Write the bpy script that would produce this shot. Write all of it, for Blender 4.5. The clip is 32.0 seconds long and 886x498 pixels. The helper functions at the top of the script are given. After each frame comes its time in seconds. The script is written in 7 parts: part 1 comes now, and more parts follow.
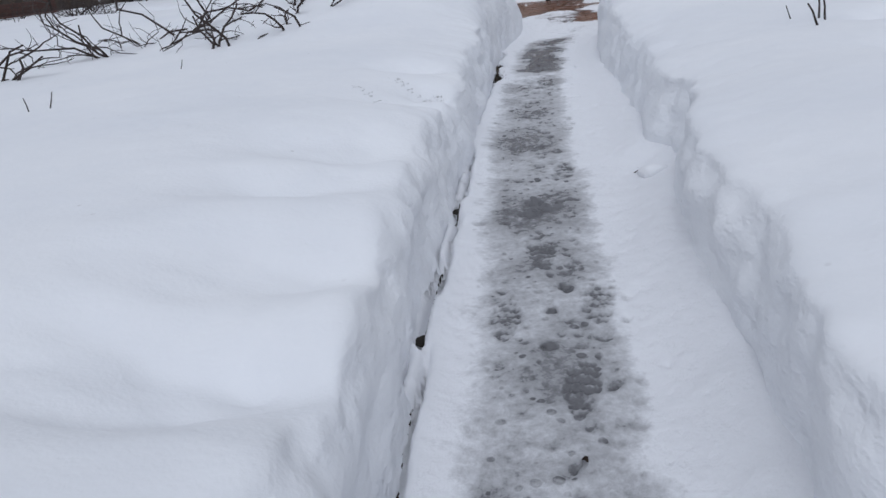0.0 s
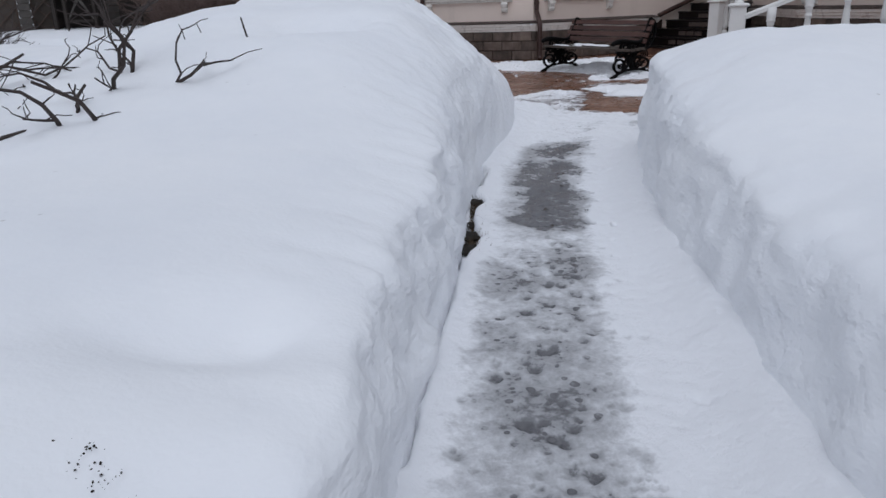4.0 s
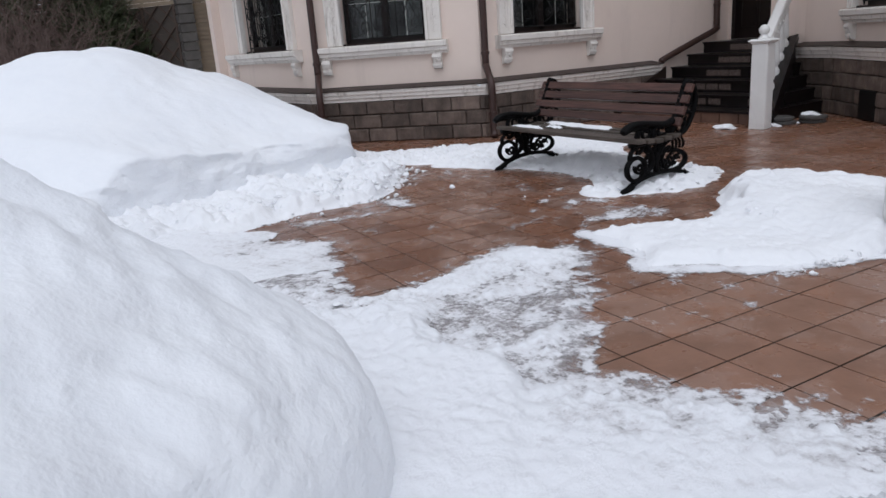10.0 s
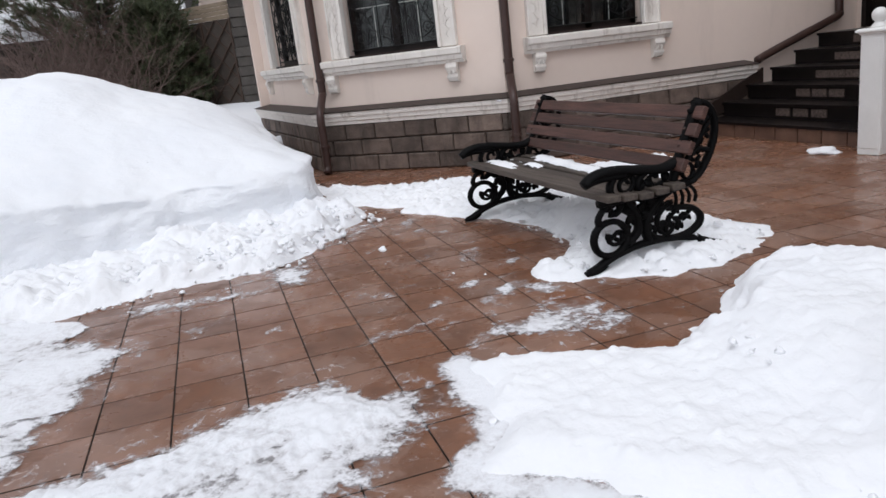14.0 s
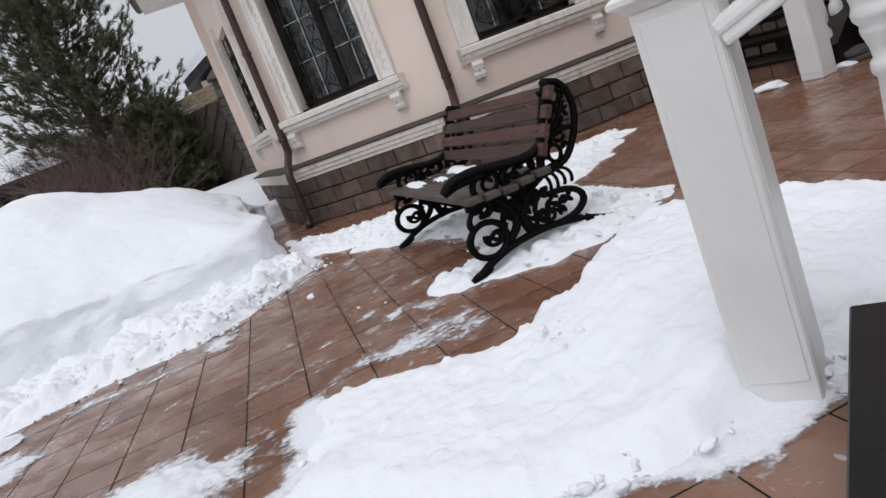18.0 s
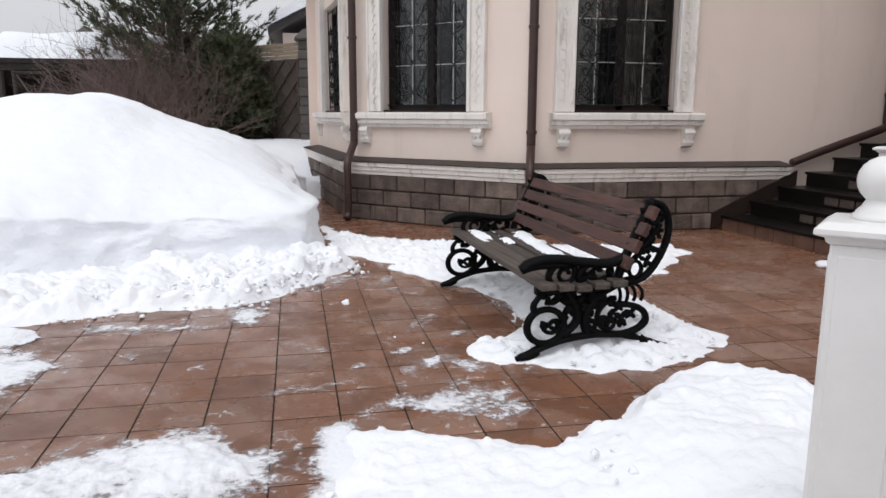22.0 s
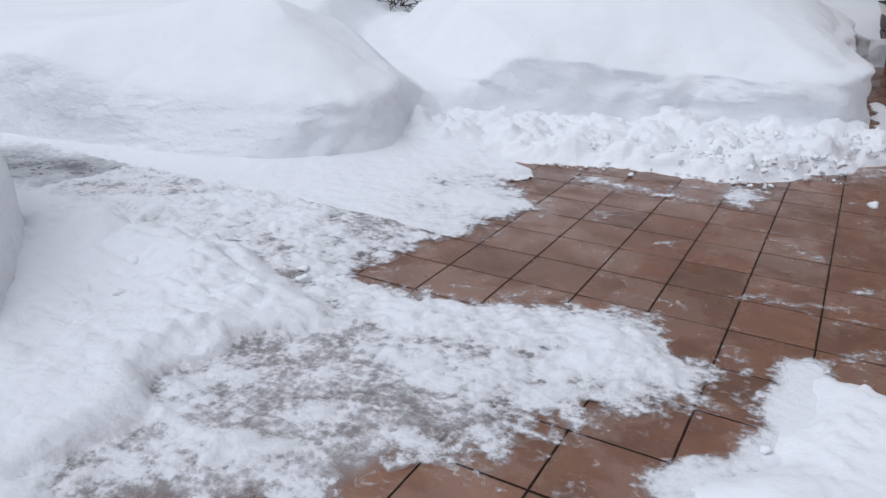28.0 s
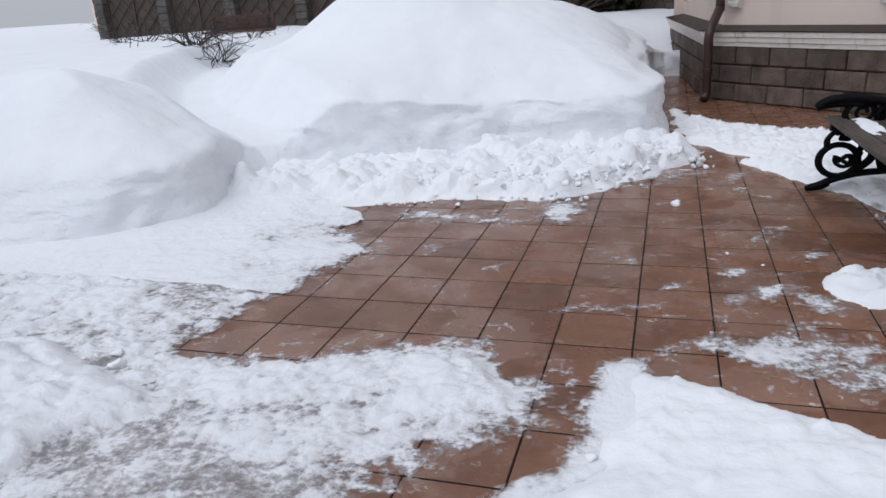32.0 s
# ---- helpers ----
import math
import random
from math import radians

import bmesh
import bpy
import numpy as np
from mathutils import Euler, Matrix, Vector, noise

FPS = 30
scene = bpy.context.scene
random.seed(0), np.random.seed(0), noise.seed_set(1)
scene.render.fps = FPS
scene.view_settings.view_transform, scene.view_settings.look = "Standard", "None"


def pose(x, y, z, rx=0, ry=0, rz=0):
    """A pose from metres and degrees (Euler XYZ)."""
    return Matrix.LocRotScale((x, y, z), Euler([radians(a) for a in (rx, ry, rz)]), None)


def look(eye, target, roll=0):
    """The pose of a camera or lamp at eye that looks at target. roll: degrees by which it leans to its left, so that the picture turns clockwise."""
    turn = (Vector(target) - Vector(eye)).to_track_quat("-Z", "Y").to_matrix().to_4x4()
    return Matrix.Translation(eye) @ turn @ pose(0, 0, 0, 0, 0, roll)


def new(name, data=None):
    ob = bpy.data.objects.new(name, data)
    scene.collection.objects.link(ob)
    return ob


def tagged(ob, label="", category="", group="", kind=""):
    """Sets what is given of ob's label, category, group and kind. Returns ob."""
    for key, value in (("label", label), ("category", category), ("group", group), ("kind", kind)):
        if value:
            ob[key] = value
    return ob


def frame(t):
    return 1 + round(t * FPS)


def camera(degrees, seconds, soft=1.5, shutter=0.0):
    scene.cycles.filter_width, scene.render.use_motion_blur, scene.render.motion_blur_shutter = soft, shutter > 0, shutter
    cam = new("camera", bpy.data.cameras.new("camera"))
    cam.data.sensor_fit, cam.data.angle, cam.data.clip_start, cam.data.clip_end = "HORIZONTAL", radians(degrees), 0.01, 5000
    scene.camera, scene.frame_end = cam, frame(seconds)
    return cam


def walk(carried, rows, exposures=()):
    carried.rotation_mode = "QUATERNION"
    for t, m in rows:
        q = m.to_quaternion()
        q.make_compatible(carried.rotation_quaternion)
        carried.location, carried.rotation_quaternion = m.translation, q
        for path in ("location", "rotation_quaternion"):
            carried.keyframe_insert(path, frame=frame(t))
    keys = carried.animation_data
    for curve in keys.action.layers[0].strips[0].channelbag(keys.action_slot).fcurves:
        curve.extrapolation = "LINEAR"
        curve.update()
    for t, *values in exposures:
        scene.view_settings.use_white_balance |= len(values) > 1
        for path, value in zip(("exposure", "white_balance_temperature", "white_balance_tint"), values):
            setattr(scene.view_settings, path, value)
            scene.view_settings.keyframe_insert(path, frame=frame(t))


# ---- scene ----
cam = camera(63.0, 32.0)
PATH = [
    (0, (-6.807, -11.666, 1.246), (-6.067, -9.969, 0.489), -6.7),
    (0.5, (-6.642, -11.284, 1.206), (-6.119, -9.502, 0.466), -7.6),
    (1, (-6.379, -10.88, 1.198), (-5.742, -9.136, 0.454), -5.8),
    (1.5, (-6.143, -10.552, 1.226), (-5.475, -8.812, 0.501), -4.2),
    (2, (-5.946, -10.154, 1.216), (-5.164, -8.448, 0.525), -3.1),
    (2.5, (-5.689, -9.81, 1.21), (-4.835, -8.144, 0.505), -2.8),
    (3, (-5.468, -9.464, 1.221), (-4.68, -7.758, 0.536), -2.3),
    (3.5, (-5.26, -9.005, 1.224), (-4.444, -7.304, 0.561), -2.3),
    (5.5, (-4.25, -7.471, 1.258), (-3.383, -5.757, 0.702), -2.0),
    (6, (-4.012, -7.081, 1.258), (-3.151, -5.343, 0.771), -3.3),
    (6.5, (-3.74, -6.722, 1.256), (-2.753, -5.045, 0.794), -3.3),
    (7, (-3.519, -6.3, 1.243), (-2.562, -4.612, 0.759), -3.5),
    (7.5, (-3.276, -5.86, 1.269), (-2.303, -4.18, 0.785), -3.4),
    (8, (-2.954, -5.435, 1.307), (-2.039, -3.725, 0.817), -3.9),
    (8.5, (-2.677, -5.029, 1.297), (-1.785, -3.307, 0.809), -4.2),
    (9, (-2.341, -4.683, 1.366), (-1.449, -2.971, 0.846), -4.0),
    (9.5, (-2.034, -4.342, 1.362), (-1.138, -2.639, 0.819), -4.2),
    (10, (-1.731, -3.955, 1.373), (-0.806, -2.271, 0.817), -4.3),
    (10.5, (-1.359, -3.712, 1.356), (-0.4, -2.051, 0.79), -4.8),
    (11, (-1.092, -3.471, 1.336), (-0.106, -1.828, 0.762), -5.4),
    (11.5, (-0.817, -3.186, 1.344), (0.192, -1.561, 0.759), -5.9),
    (12, (-0.514, -3.015, 1.351), (0.447, -1.361, 0.769), -7.2),
    (12.5, (-0.25, -2.856, 1.32), (0.639, -1.154, 0.761), -8.8),
    (13, (0.053, -2.773, 1.321), (0.928, -1.05, 0.806), -10.0),
    (13.5, (0.381, -2.901, 1.308), (1.161, -1.118, 0.848), -9.7),
    (14, (0.651, -2.928, 1.288), (1.203, -1.076, 0.773), -6.7),
    (14.5, (0.982, -2.913, 1.259), (1.42, -1.058, 0.654), -5.1),
    (16.5, (1.595, -3.163, 1.113), (1.655, -1.234, 0.588), -17.8),
    (17, (1.595, -3.175, 1.126), (1.746, -1.252, 0.596), -16.2),
    (17.5, (1.659, -3.171, 1.108), (1.947, -1.251, 0.629), -17.9),
    (18, (1.694, -3.199, 1.044), (2.062, -1.276, 0.636), -21.2),
    (18.5, (1.726, -3.234, 1.028), (2.182, -1.325, 0.645), -20.6),
    (19, (1.686, -3.204, 1.154), (2.232, -1.329, 0.723), -11.7),
    (19.5, (1.52, -3.112, 1.267), (2.159, -1.297, 0.721), -5.8),
    (20, (1.434, -3.029, 1.324), (2.297, -1.287, 0.854), -4.8),
    (20.5, (1.396, -3.006, 1.339), (2.371, -1.31, 0.923), -2.9),
    (21, (1.41, -3.03, 1.352), (2.412, -1.338, 0.985), -1.2),
    (21.5, (1.402, -3.094, 1.365), (2.185, -1.285, 1.028), 0.0),
    (22, (1.336, -3.13, 1.348), (1.729, -1.204, 0.982), 0.2),
    (22.5, (1.301, -3.139, 1.331), (1.409, -1.19, 0.895), -0.3),
    (23, (1.27, -3.123, 1.325), (1.218, -1.195, 0.795), -0.2),
    (23.5, (1.252, -3.122, 1.32), (1.144, -1.217, 0.72), 0.1),
    (24, (1.244, -3.148, 1.329), (1.123, -1.254, 0.699), 0.1),
    (24.5, (1.261, -3.141, 1.328), (1.106, -1.255, 0.68), -0.2),
    (26.5, (1.31, -2.694, 1.324), (0.741, -0.885, 0.688), 0.5),
    (27, (1.422, -2.634, 1.306), (0.685, -0.901, 0.631), 0.8),
    (27.5, (1.441, -2.628, 1.296), (0.598, -0.962, 0.581), 1.1),
    (28, (1.441, -2.638, 1.289), (0.535, -1.019, 0.54), 0.7),
    (28.5, (1.455, -2.63, 1.291), (0.542, -1.028, 0.516), 0.2),
    (29, (1.493, -2.613, 1.288), (0.605, -1.007, 0.493), -1.1),
    (29.5, (1.49, -2.596, 1.272), (0.6, -1.001, 0.457), -2.3),
    (30, (1.491, -2.558, 1.225), (0.578, -0.993, 0.377), -5.4),
    (30.5, (1.53, -2.553, 1.224), (0.767, -0.929, 0.341), -6.6),
    (31, (1.525, -2.576, 1.245), (0.797, -0.921, 0.39), -5.9),
    (31.5, (1.535, -2.59, 1.265), (0.837, -0.88, 0.497), -5.1),
    (32, (1.597, -2.527, 1.295), (1.014, -0.73, 0.639), -3.9),
]
walk(cam, [(t, look(eye, target, roll)) for t, eye, target, roll in PATH],
     [(0, -0.71, 5750, 10), (3.5, -0.72, 5750, 10), (6, -0.55, 5750, 10), (9, -0.4, 5800, 10), (11.5, -0.16, 5950, 10), (13, -0.04, 6050, 10), (15, -0.14, 6050, 10), (17, -0.27, 6000, 10), (19, 0.0, 6100, 10), (20, 0.1, 6100, 10), (22, 0.06, 6150, 10), (24, -0.15, 5950, 10), (26.5, -0.28, 5850, 10), (28, -0.37, 5800, 10), (32, -0.31, 5850, 10)])


# ---- light: a bright overcast winter day ----
world = bpy.data.worlds.new("overcast_sky")
scene.world = world
world.use_nodes = True
wn, wl = world.node_tree.nodes, world.node_tree.links
sky = wn.new("ShaderNodeTexSky")
sky.sky_type, sky.sun_disc = "NISHITA", False
sky.sun_elevation, sky.sun_rotation = radians(62), radians(210)
sky.air_density, sky.dust_density, sky.ozone_density = 1.0, 6.0, 1.0
veil = wn.new("ShaderNodeHueSaturation")
veil.inputs["Saturation"].default_value = 0.12
veil.inputs["Value"].default_value = 1.0
backg = wn["Background"]
backg.inputs["Strength"].default_value = 0.134
cloud = wn.new("ShaderNodeMix")
cloud.data_type = "RGBA"
cloud.inputs["Factor"].default_value = 0.72
cloud.inputs["B"].default_value = (5.95, 5.8, 5.8, 1)
wl.new(sky.outputs["Color"], veil.inputs["Color"])
wl.new(veil.outputs["Color"], cloud.inputs["A"])
wl.new(cloud.outputs["Result"], backg.inputs["Color"])

sun_data = bpy.data.lights.new("veiled_sun", "SUN")
sun_data.energy, sun_data.angle, sun_data.color = 1.05, radians(60), (1.0, 0.975, 0.95)
sun = new("veiled_sun", sun_data)
sun.matrix_world = look((-4, -7, 15), (0, 0, 0))


# ---- materials ----
def mat(name, a, b=None, rough=0.6, scale=6.0, bump=0.0, bump_scale=60.0, metal=0.0, spec=0.4, rand=0.0, stretch=(1, 1, 1), detail=5.0, rough_var=0.0, bump_dist=0.01):
    """A surface of two mingled tones (a, b) with grain, relief and a gloss that varies."""
    m = bpy.data.materials.new(name)
    m.use_nodes = True
    n, l = m.node_tree.nodes, m.node_tree.links
    p = n["Principled BSDF"]
    p.inputs["Roughness"].default_value, p.inputs["Metallic"].default_value = rough, metal
    p.inputs["Specular IOR Level"].default_value = spec
    co = n.new("ShaderNodeTexCoord")
    mp = n.new("ShaderNodeMapping")
    mp.inputs["Scale"].default_value = stretch
    l.new(co.outputs["Object"], mp.inputs["Vector"])
    if rand:
        which, far = n.new("ShaderNodeObjectInfo"), n.new("ShaderNodeMath")
        far.operation = "MULTIPLY"
        far.inputs[1].default_value = 31.0
        l.new(which.outputs["Random"], far.inputs[0])
        l.new(far.outputs[0], mp.inputs["Location"])
    b = b or tuple(c * 0.75 for c in a)
    big, small = n.new("ShaderNodeTexNoise"), n.new("ShaderNodeTexNoise")
    big.inputs["Scale"].default_value, big.inputs["Detail"].default_value = scale, detail
    small.inputs["Scale"].default_value, small.inputs["Detail"].default_value = scale * 9, 4
    for t in (big, small):
        l.new(mp.outputs["Vector"], t.inputs["Vector"])
    mixf = n.new("ShaderNodeMath")
    mixf.operation = "MULTIPLY_ADD"
    mixf.inputs[1].default_value, mixf.inputs[2].default_value = 0.45, 0.0
    l.new(small.outputs["Fac"], mixf.inputs[0])
    add = n.new("ShaderNodeMath")
    add.operation = "MULTIPLY_ADD"
    add.inputs[1].default_value = 1.5
    l.new(big.outputs["Fac"], add.inputs[0])
    l.new(mixf.outputs[0], add.inputs[2])
    sub = n.new("ShaderNodeMath")
    sub.operation, sub.use_clamp = "SUBTRACT", True
    sub.inputs[1].default_value = 0.475
    l.new(add.outputs[0], sub.inputs[0])
    mix = n.new("ShaderNodeMix")
    mix.data_type = "RGBA"
    mix.inputs["A"].default_value, mix.inputs["B"].default_value = (*a, 1), (*b, 1)
    l.new(sub.outputs[0], mix.inputs["Factor"])
    col = mix.outputs["Result"]
    if rand:
        info, hsv, mr = n.new("ShaderNodeObjectInfo"), n.new("ShaderNodeHueSaturation"), n.new("ShaderNodeMapRange")
        mr.inputs["To Min"].default_value, mr.inputs["To Max"].default_value = 1 - rand, 1 + rand
        l.new(info.outputs["Random"], mr.inputs["Value"])
        l.new(mr.outputs["Result"], hsv.inputs["Value"])
        l.new(col, hsv.inputs["Color"])
        col = hsv.outputs["Color"]
    l.new(col, p.inputs["Base Color"])
    if rough_var:
        rv = n.new("ShaderNodeMapRange")
        rv.inputs["From Min"].default_value, rv.inputs["From Max"].default_value = 0.3, 0.7
        rv.inputs["To Min"].default_value, rv.inputs["To Max"].default_value = max(0.05, rough - rough_var), rough + rough_var
        l.new(big.outputs["Fac"], rv.inputs["Value"])
        l.new(rv.outputs["Result"], p.inputs["Roughness"])
    if bump:
        bt, bn = n.new("ShaderNodeTexNoise"), n.new("ShaderNodeBump")
        bt.inputs["Scale"].default_value, bt.inputs["Detail"].default_value = bump_scale, 4
        bn.inputs["Strength"].default_value, bn.inputs["Distance"].default_value = bump, bump_dist
        l.new(mp.outputs["Vector"], bt.inputs["Vector"])
        l.new(bt.outputs["Fac"], bn.inputs["Height"])
        l.new(bn.outputs["Normal"], p.inputs["Normal"])
    return m


def snow_material(name, a, b, dirt):
    """Old settled snow: white with bluish grey meltwater tones, granular relief and rare specks of dirt."""
    m = mat(name, a, b, rough=0.75, scale=1.1, bump=0.22, bump_scale=60, spec=0.25, bump_dist=0.01)
    n, l = m.node_tree.nodes, m.node_tree.links
    p = n["Principled BSDF"]
    fine = p.inputs["Normal"].links[0].from_node
    lco, lmp = n.new("ShaderNodeTexCoord"), n.new("ShaderNodeMapping")
    lmp.inputs["Scale"].default_value = (1, 1, 1.7)
    l.new(lco.outputs["Object"], lmp.inputs["Vector"])
    geo, sep, steep = n.new("ShaderNodeNewGeometry"), n.new("ShaderNodeSeparateXYZ"), n.new("ShaderNodeMapRange")
    steep.inputs["From Min"].default_value, steep.inputs["From Max"].default_value = 0.9, 0.45
    l.new(geo.outputs["Normal"], sep.inputs[0])
    l.new(sep.outputs["Z"], steep.inputs["Value"])
    for sc, st, ds, flat in ((4.0, 0.6, 0.07, 0.35), (12.0, 0.42, 0.03, 0.35), (40.0, 0.22, 0.012, 0.5)):
        lt, lb, lm = n.new("ShaderNodeTexNoise"), n.new("ShaderNodeBump"), n.new("ShaderNodeMapRange")
        lt.inputs["Scale"].default_value, lt.inputs["Detail"].default_value = sc, 4
        lb.inputs["Distance"].default_value = ds
        lm.inputs["To Min"].default_value, lm.inputs["To Max"].default_value = st * flat, st
        l.new(steep.outputs["Result"], lm.inputs["Value"])
        l.new(lm.outputs["Result"], lb.inputs["Strength"])
        l.new(lmp.outputs["Vector"], lt.inputs["Vector"])
        l.new(lt.outputs["Fac"], lb.inputs["Height"])
        l.new(fine.outputs["Normal"], lb.inputs["Normal"])
        fine = lb
    smp, st, sb, sm = n.new("ShaderNodeMapping"), n.new("ShaderNodeTexNoise"), n.new("ShaderNodeBump"), n.new("ShaderNodeMapRange")
    smp.inputs["Scale"].default_value = (1.3, 1.3, 5.0)
    st.inputs["Scale"].default_value, st.inputs["Detail"].default_value, st.inputs["Distortion"].default_value = 2.2, 4, 0.9
    sb.inputs["Distance"].default_value = 0.05
    sm.inputs["To Min"].default_value, sm.inputs["To Max"].default_value = 0.0, 0.5
    lay, lmu = n.new("ShaderNodeAttribute"), n.new("ShaderNodeMath")
    lay.attribute_name, lmu.operation = "cover", "MULTIPLY"
    l.new(steep.outputs["Result"], lmu.inputs[0])
    l.new(lay.outputs["Fac"], lmu.inputs[1])
    l.new(lmu.outputs[0], sm.inputs["Value"])
    l.new(sm.outputs["Result"], sb.inputs["Strength"])
    l.new(lco.outputs["Object"], smp.inputs["Vector"])
    l.new(smp.outputs["Vector"], st.inputs["Vector"])
    l.new(st.outputs["Fac"], sb.inputs["Height"])
    l.new(fine.outputs["Normal"], sb.inputs["Normal"])
    l.new(sb.outputs["Normal"], p.inputs["Normal"])
    base = p.inputs["Base Color"].links[0].from_socket
    co = n.new("ShaderNodeTexCoord")
    v, r1, nz, r2, mul, mx = (n.new(k) for k in ("ShaderNodeTexVoronoi", "ShaderNodeMapRange", "ShaderNodeTexNoise", "ShaderNodeMapRange", "ShaderNodeMath", "ShaderNodeMix"))
    v.inputs["Scale"].default_value = 9.0
    nz.inputs["Scale"].default_value = 1.6
    r1.inputs["From Min"].default_value, r1.inputs["From Max"].default_value = 0.05, 0.1
    r1.inputs["To Min"].default_value, r1.inputs["To Max"].default_value = 1.0, 0.0
    r2.inputs["From Min"].default_value, r2.inputs["From Max"].default_value = 0.58, 0.66
    r2.inputs["To Max"].default_value = dirt
    mul.operation = "MULTIPLY"
    mx.data_type = "RGBA"
    mx.inputs["B"].default_value = (0.12, 0.1, 0.085, 1)
    l.new(co.outputs["Object"], v.inputs["Vector"])
    l.new(co.outputs["Object"], nz.inputs["Vector"])
    l.new(v.outputs["Distance"], r1.inputs["Value"])
    l.new(nz.outputs["Fac"], r2.inputs["Value"])
    l.new(r1.outputs["Result"], mul.inputs[0])
    l.new(r2.outputs["Result"], mul.inputs[1])
    l.new(mul.outputs[0], mx.inputs["Factor"])
    l.new(base, mx.inputs["A"])
    l.new(mx.outputs["Result"], p.inputs["Base Color"])
    return m


def ice_material(name, clear, bare=(0.17, 0.17, 0.18), film=(0.6, 0.575, 0.585)):
    """Trodden snow and ice: the mesh's 'cover' tells where it is thick and white, where glassy grey; clear: thin spots let the ground show."""
    m = bpy.data.materials.new(name)
    m.use_nodes = True
    n, l = m.node_tree.nodes, m.node_tree.links
    p, out = n["Principled BSDF"], n["Material Output"]
    at = n.new("ShaderNodeAttribute")
    at.attribute_name = "cover"
    co = n.new("ShaderNodeTexCoord")
    nz, nf = (n.new("ShaderNodeTexNoise") for _ in range(2))
    nz.inputs["Scale"].default_value, nz.inputs["Detail"].default_value = 7.0, 9
    nz.inputs["Roughness"].default_value = 0.65
    nf.inputs["Scale"].default_value, nf.inputs["Detail"].default_value = 30.0, 9
    for t in (nz, nf):
        l.new(co.outputs["Object"], t.inputs["Vector"])
    a1, a2 = n.new("ShaderNodeMath"), n.new("ShaderNodeMath")
    a1.operation = a2.operation = "MULTIPLY_ADD"
    a1.inputs[1].default_value = 1.1
    l.new(nz.outputs["Fac"], a1.inputs[0])
    l.new(at.outputs["Fac"], a1.inputs[2])
    a2.inputs[1].default_value = 1.05
    nf.inputs["Roughness"].default_value = 0.7
    l.new(nf.outputs["Fac"], a2.inputs[0])
    l.new(a1.outputs[0], a2.inputs[2])
    # round spots where drops have fallen into the ice
    vo, rgb, rad, spot = n.new("ShaderNodeTexVoronoi"), n.new("ShaderNodeSeparateColor"), n.new("ShaderNodeMath"), n.new("ShaderNodeMapRange")
    vo.inputs["Scale"].default_value = 21.0
    l.new(co.outputs["Object"], vo.inputs["Vector"])
    l.new(vo.outputs["Color"], rgb.inputs[0])
    rad.operation = "MULTIPLY_ADD"
    rad.inputs[1].default_value, rad.inputs[2].default_value = -0.62, 0.22
    l.new(rgb.outputs[0], rad.inputs[0])
    away = n.new("ShaderNodeMath")
    away.operation = "ADD"
    l.new(vo.outputs["Distance"], away.inputs[0])
    l.new(rad.outputs[0], away.inputs[1])
    spot.interpolation_type = "SMOOTHSTEP"
    spot.inputs["From Min"].default_value, spot.inputs["From Max"].default_value = -0.06, 0.03
    spot.inputs["To Min"].default_value, spot.inputs["To Max"].default_value = -0.38, 0.0
    l.new(away.outputs[0], spot.inputs["Value"])
    wetn, a3 = n.new("ShaderNodeMath"), n.new("ShaderNodeMath")
    wetn.operation, a3.operation = "MULTIPLY", "ADD"
    l.new(spot.outputs["Result"], wetn.inputs[0])
    wet = n.new("ShaderNodeMapRange")
    wet.inputs["From Min"].default_value, wet.inputs["From Max"].default_value = 0.35, 0.8
    wet.inputs["To Min"].default_value, wet.inputs["To Max"].default_value = 1.0, 0.0
    l.new(at.outputs["Fac"], wet.inputs["Value"])
    tkw, wm = n.new("ShaderNodeAttribute"), n.new("ShaderNodeMath")
    tkw.attribute_name, wm.operation = "thick", "MULTIPLY"
    l.new(wet.outputs["Result"], wm.inputs[0])
    l.new(tkw.outputs["Fac"], wm.inputs[1])
    l.new(wm.outputs[0], wetn.inputs[1])
    l.new(a2.outputs[0], a3.inputs[0])
    l.new(wetn.outputs[0], a3.inputs[1])
    a2 = a3
    ramp = n.new("ShaderNodeMapRange")
    ramp.inputs["From Min"].default_value, ramp.inputs["From Max"].default_value = 1.12, 2.07
    l.new(a2.outputs[0], ramp.inputs["Value"])
    mix, under, ut = n.new("ShaderNodeMix"), n.new("ShaderNodeMix"), n.new("ShaderNodeAttribute")
    mix.data_type = under.data_type = "RGBA"
    ut.attribute_name = "thick"
    under.inputs["B"].default_value = (*bare, 1)
    tone, vary, both = n.new("ShaderNodeMix"), n.new("ShaderNodeMapRange"), n.new("ShaderNodeMath")
    tone.data_type, both.operation = "RGBA", "ADD"
    tone.inputs["A"].default_value, tone.inputs["B"].default_value = (*(0.86 * c for c in film), 1), (0.82, 0.81, 0.84, 1)
    l.new(nz.outputs["Fac"], both.inputs[0])
    l.new(nf.outputs["Fac"], both.inputs[1])
    vary.inputs["From Min"].default_value, vary.inputs["From Max"].default_value = 0.86, 1.16
    l.new(both.outputs[0], vary.inputs["Value"])
    l.new(vary.outputs["Result"], tone.inputs["Factor"])
    l.new(tone.outputs["Result"], under.inputs["A"])
    deep = n.new("ShaderNodeMapRange")
    deep.inputs["From Min"].default_value, deep.inputs["From Max"].default_value = 0.9, 1.0
    l.new(ut.outputs["Fac"], deep.inputs["Value"])
    l.new(deep.outputs["Result"], under.inputs["Factor"])
    l.new(under.outputs["Result"], mix.inputs["A"])
    mix.inputs["B"].default_value = (0.86, 0.87, 0.9, 1)
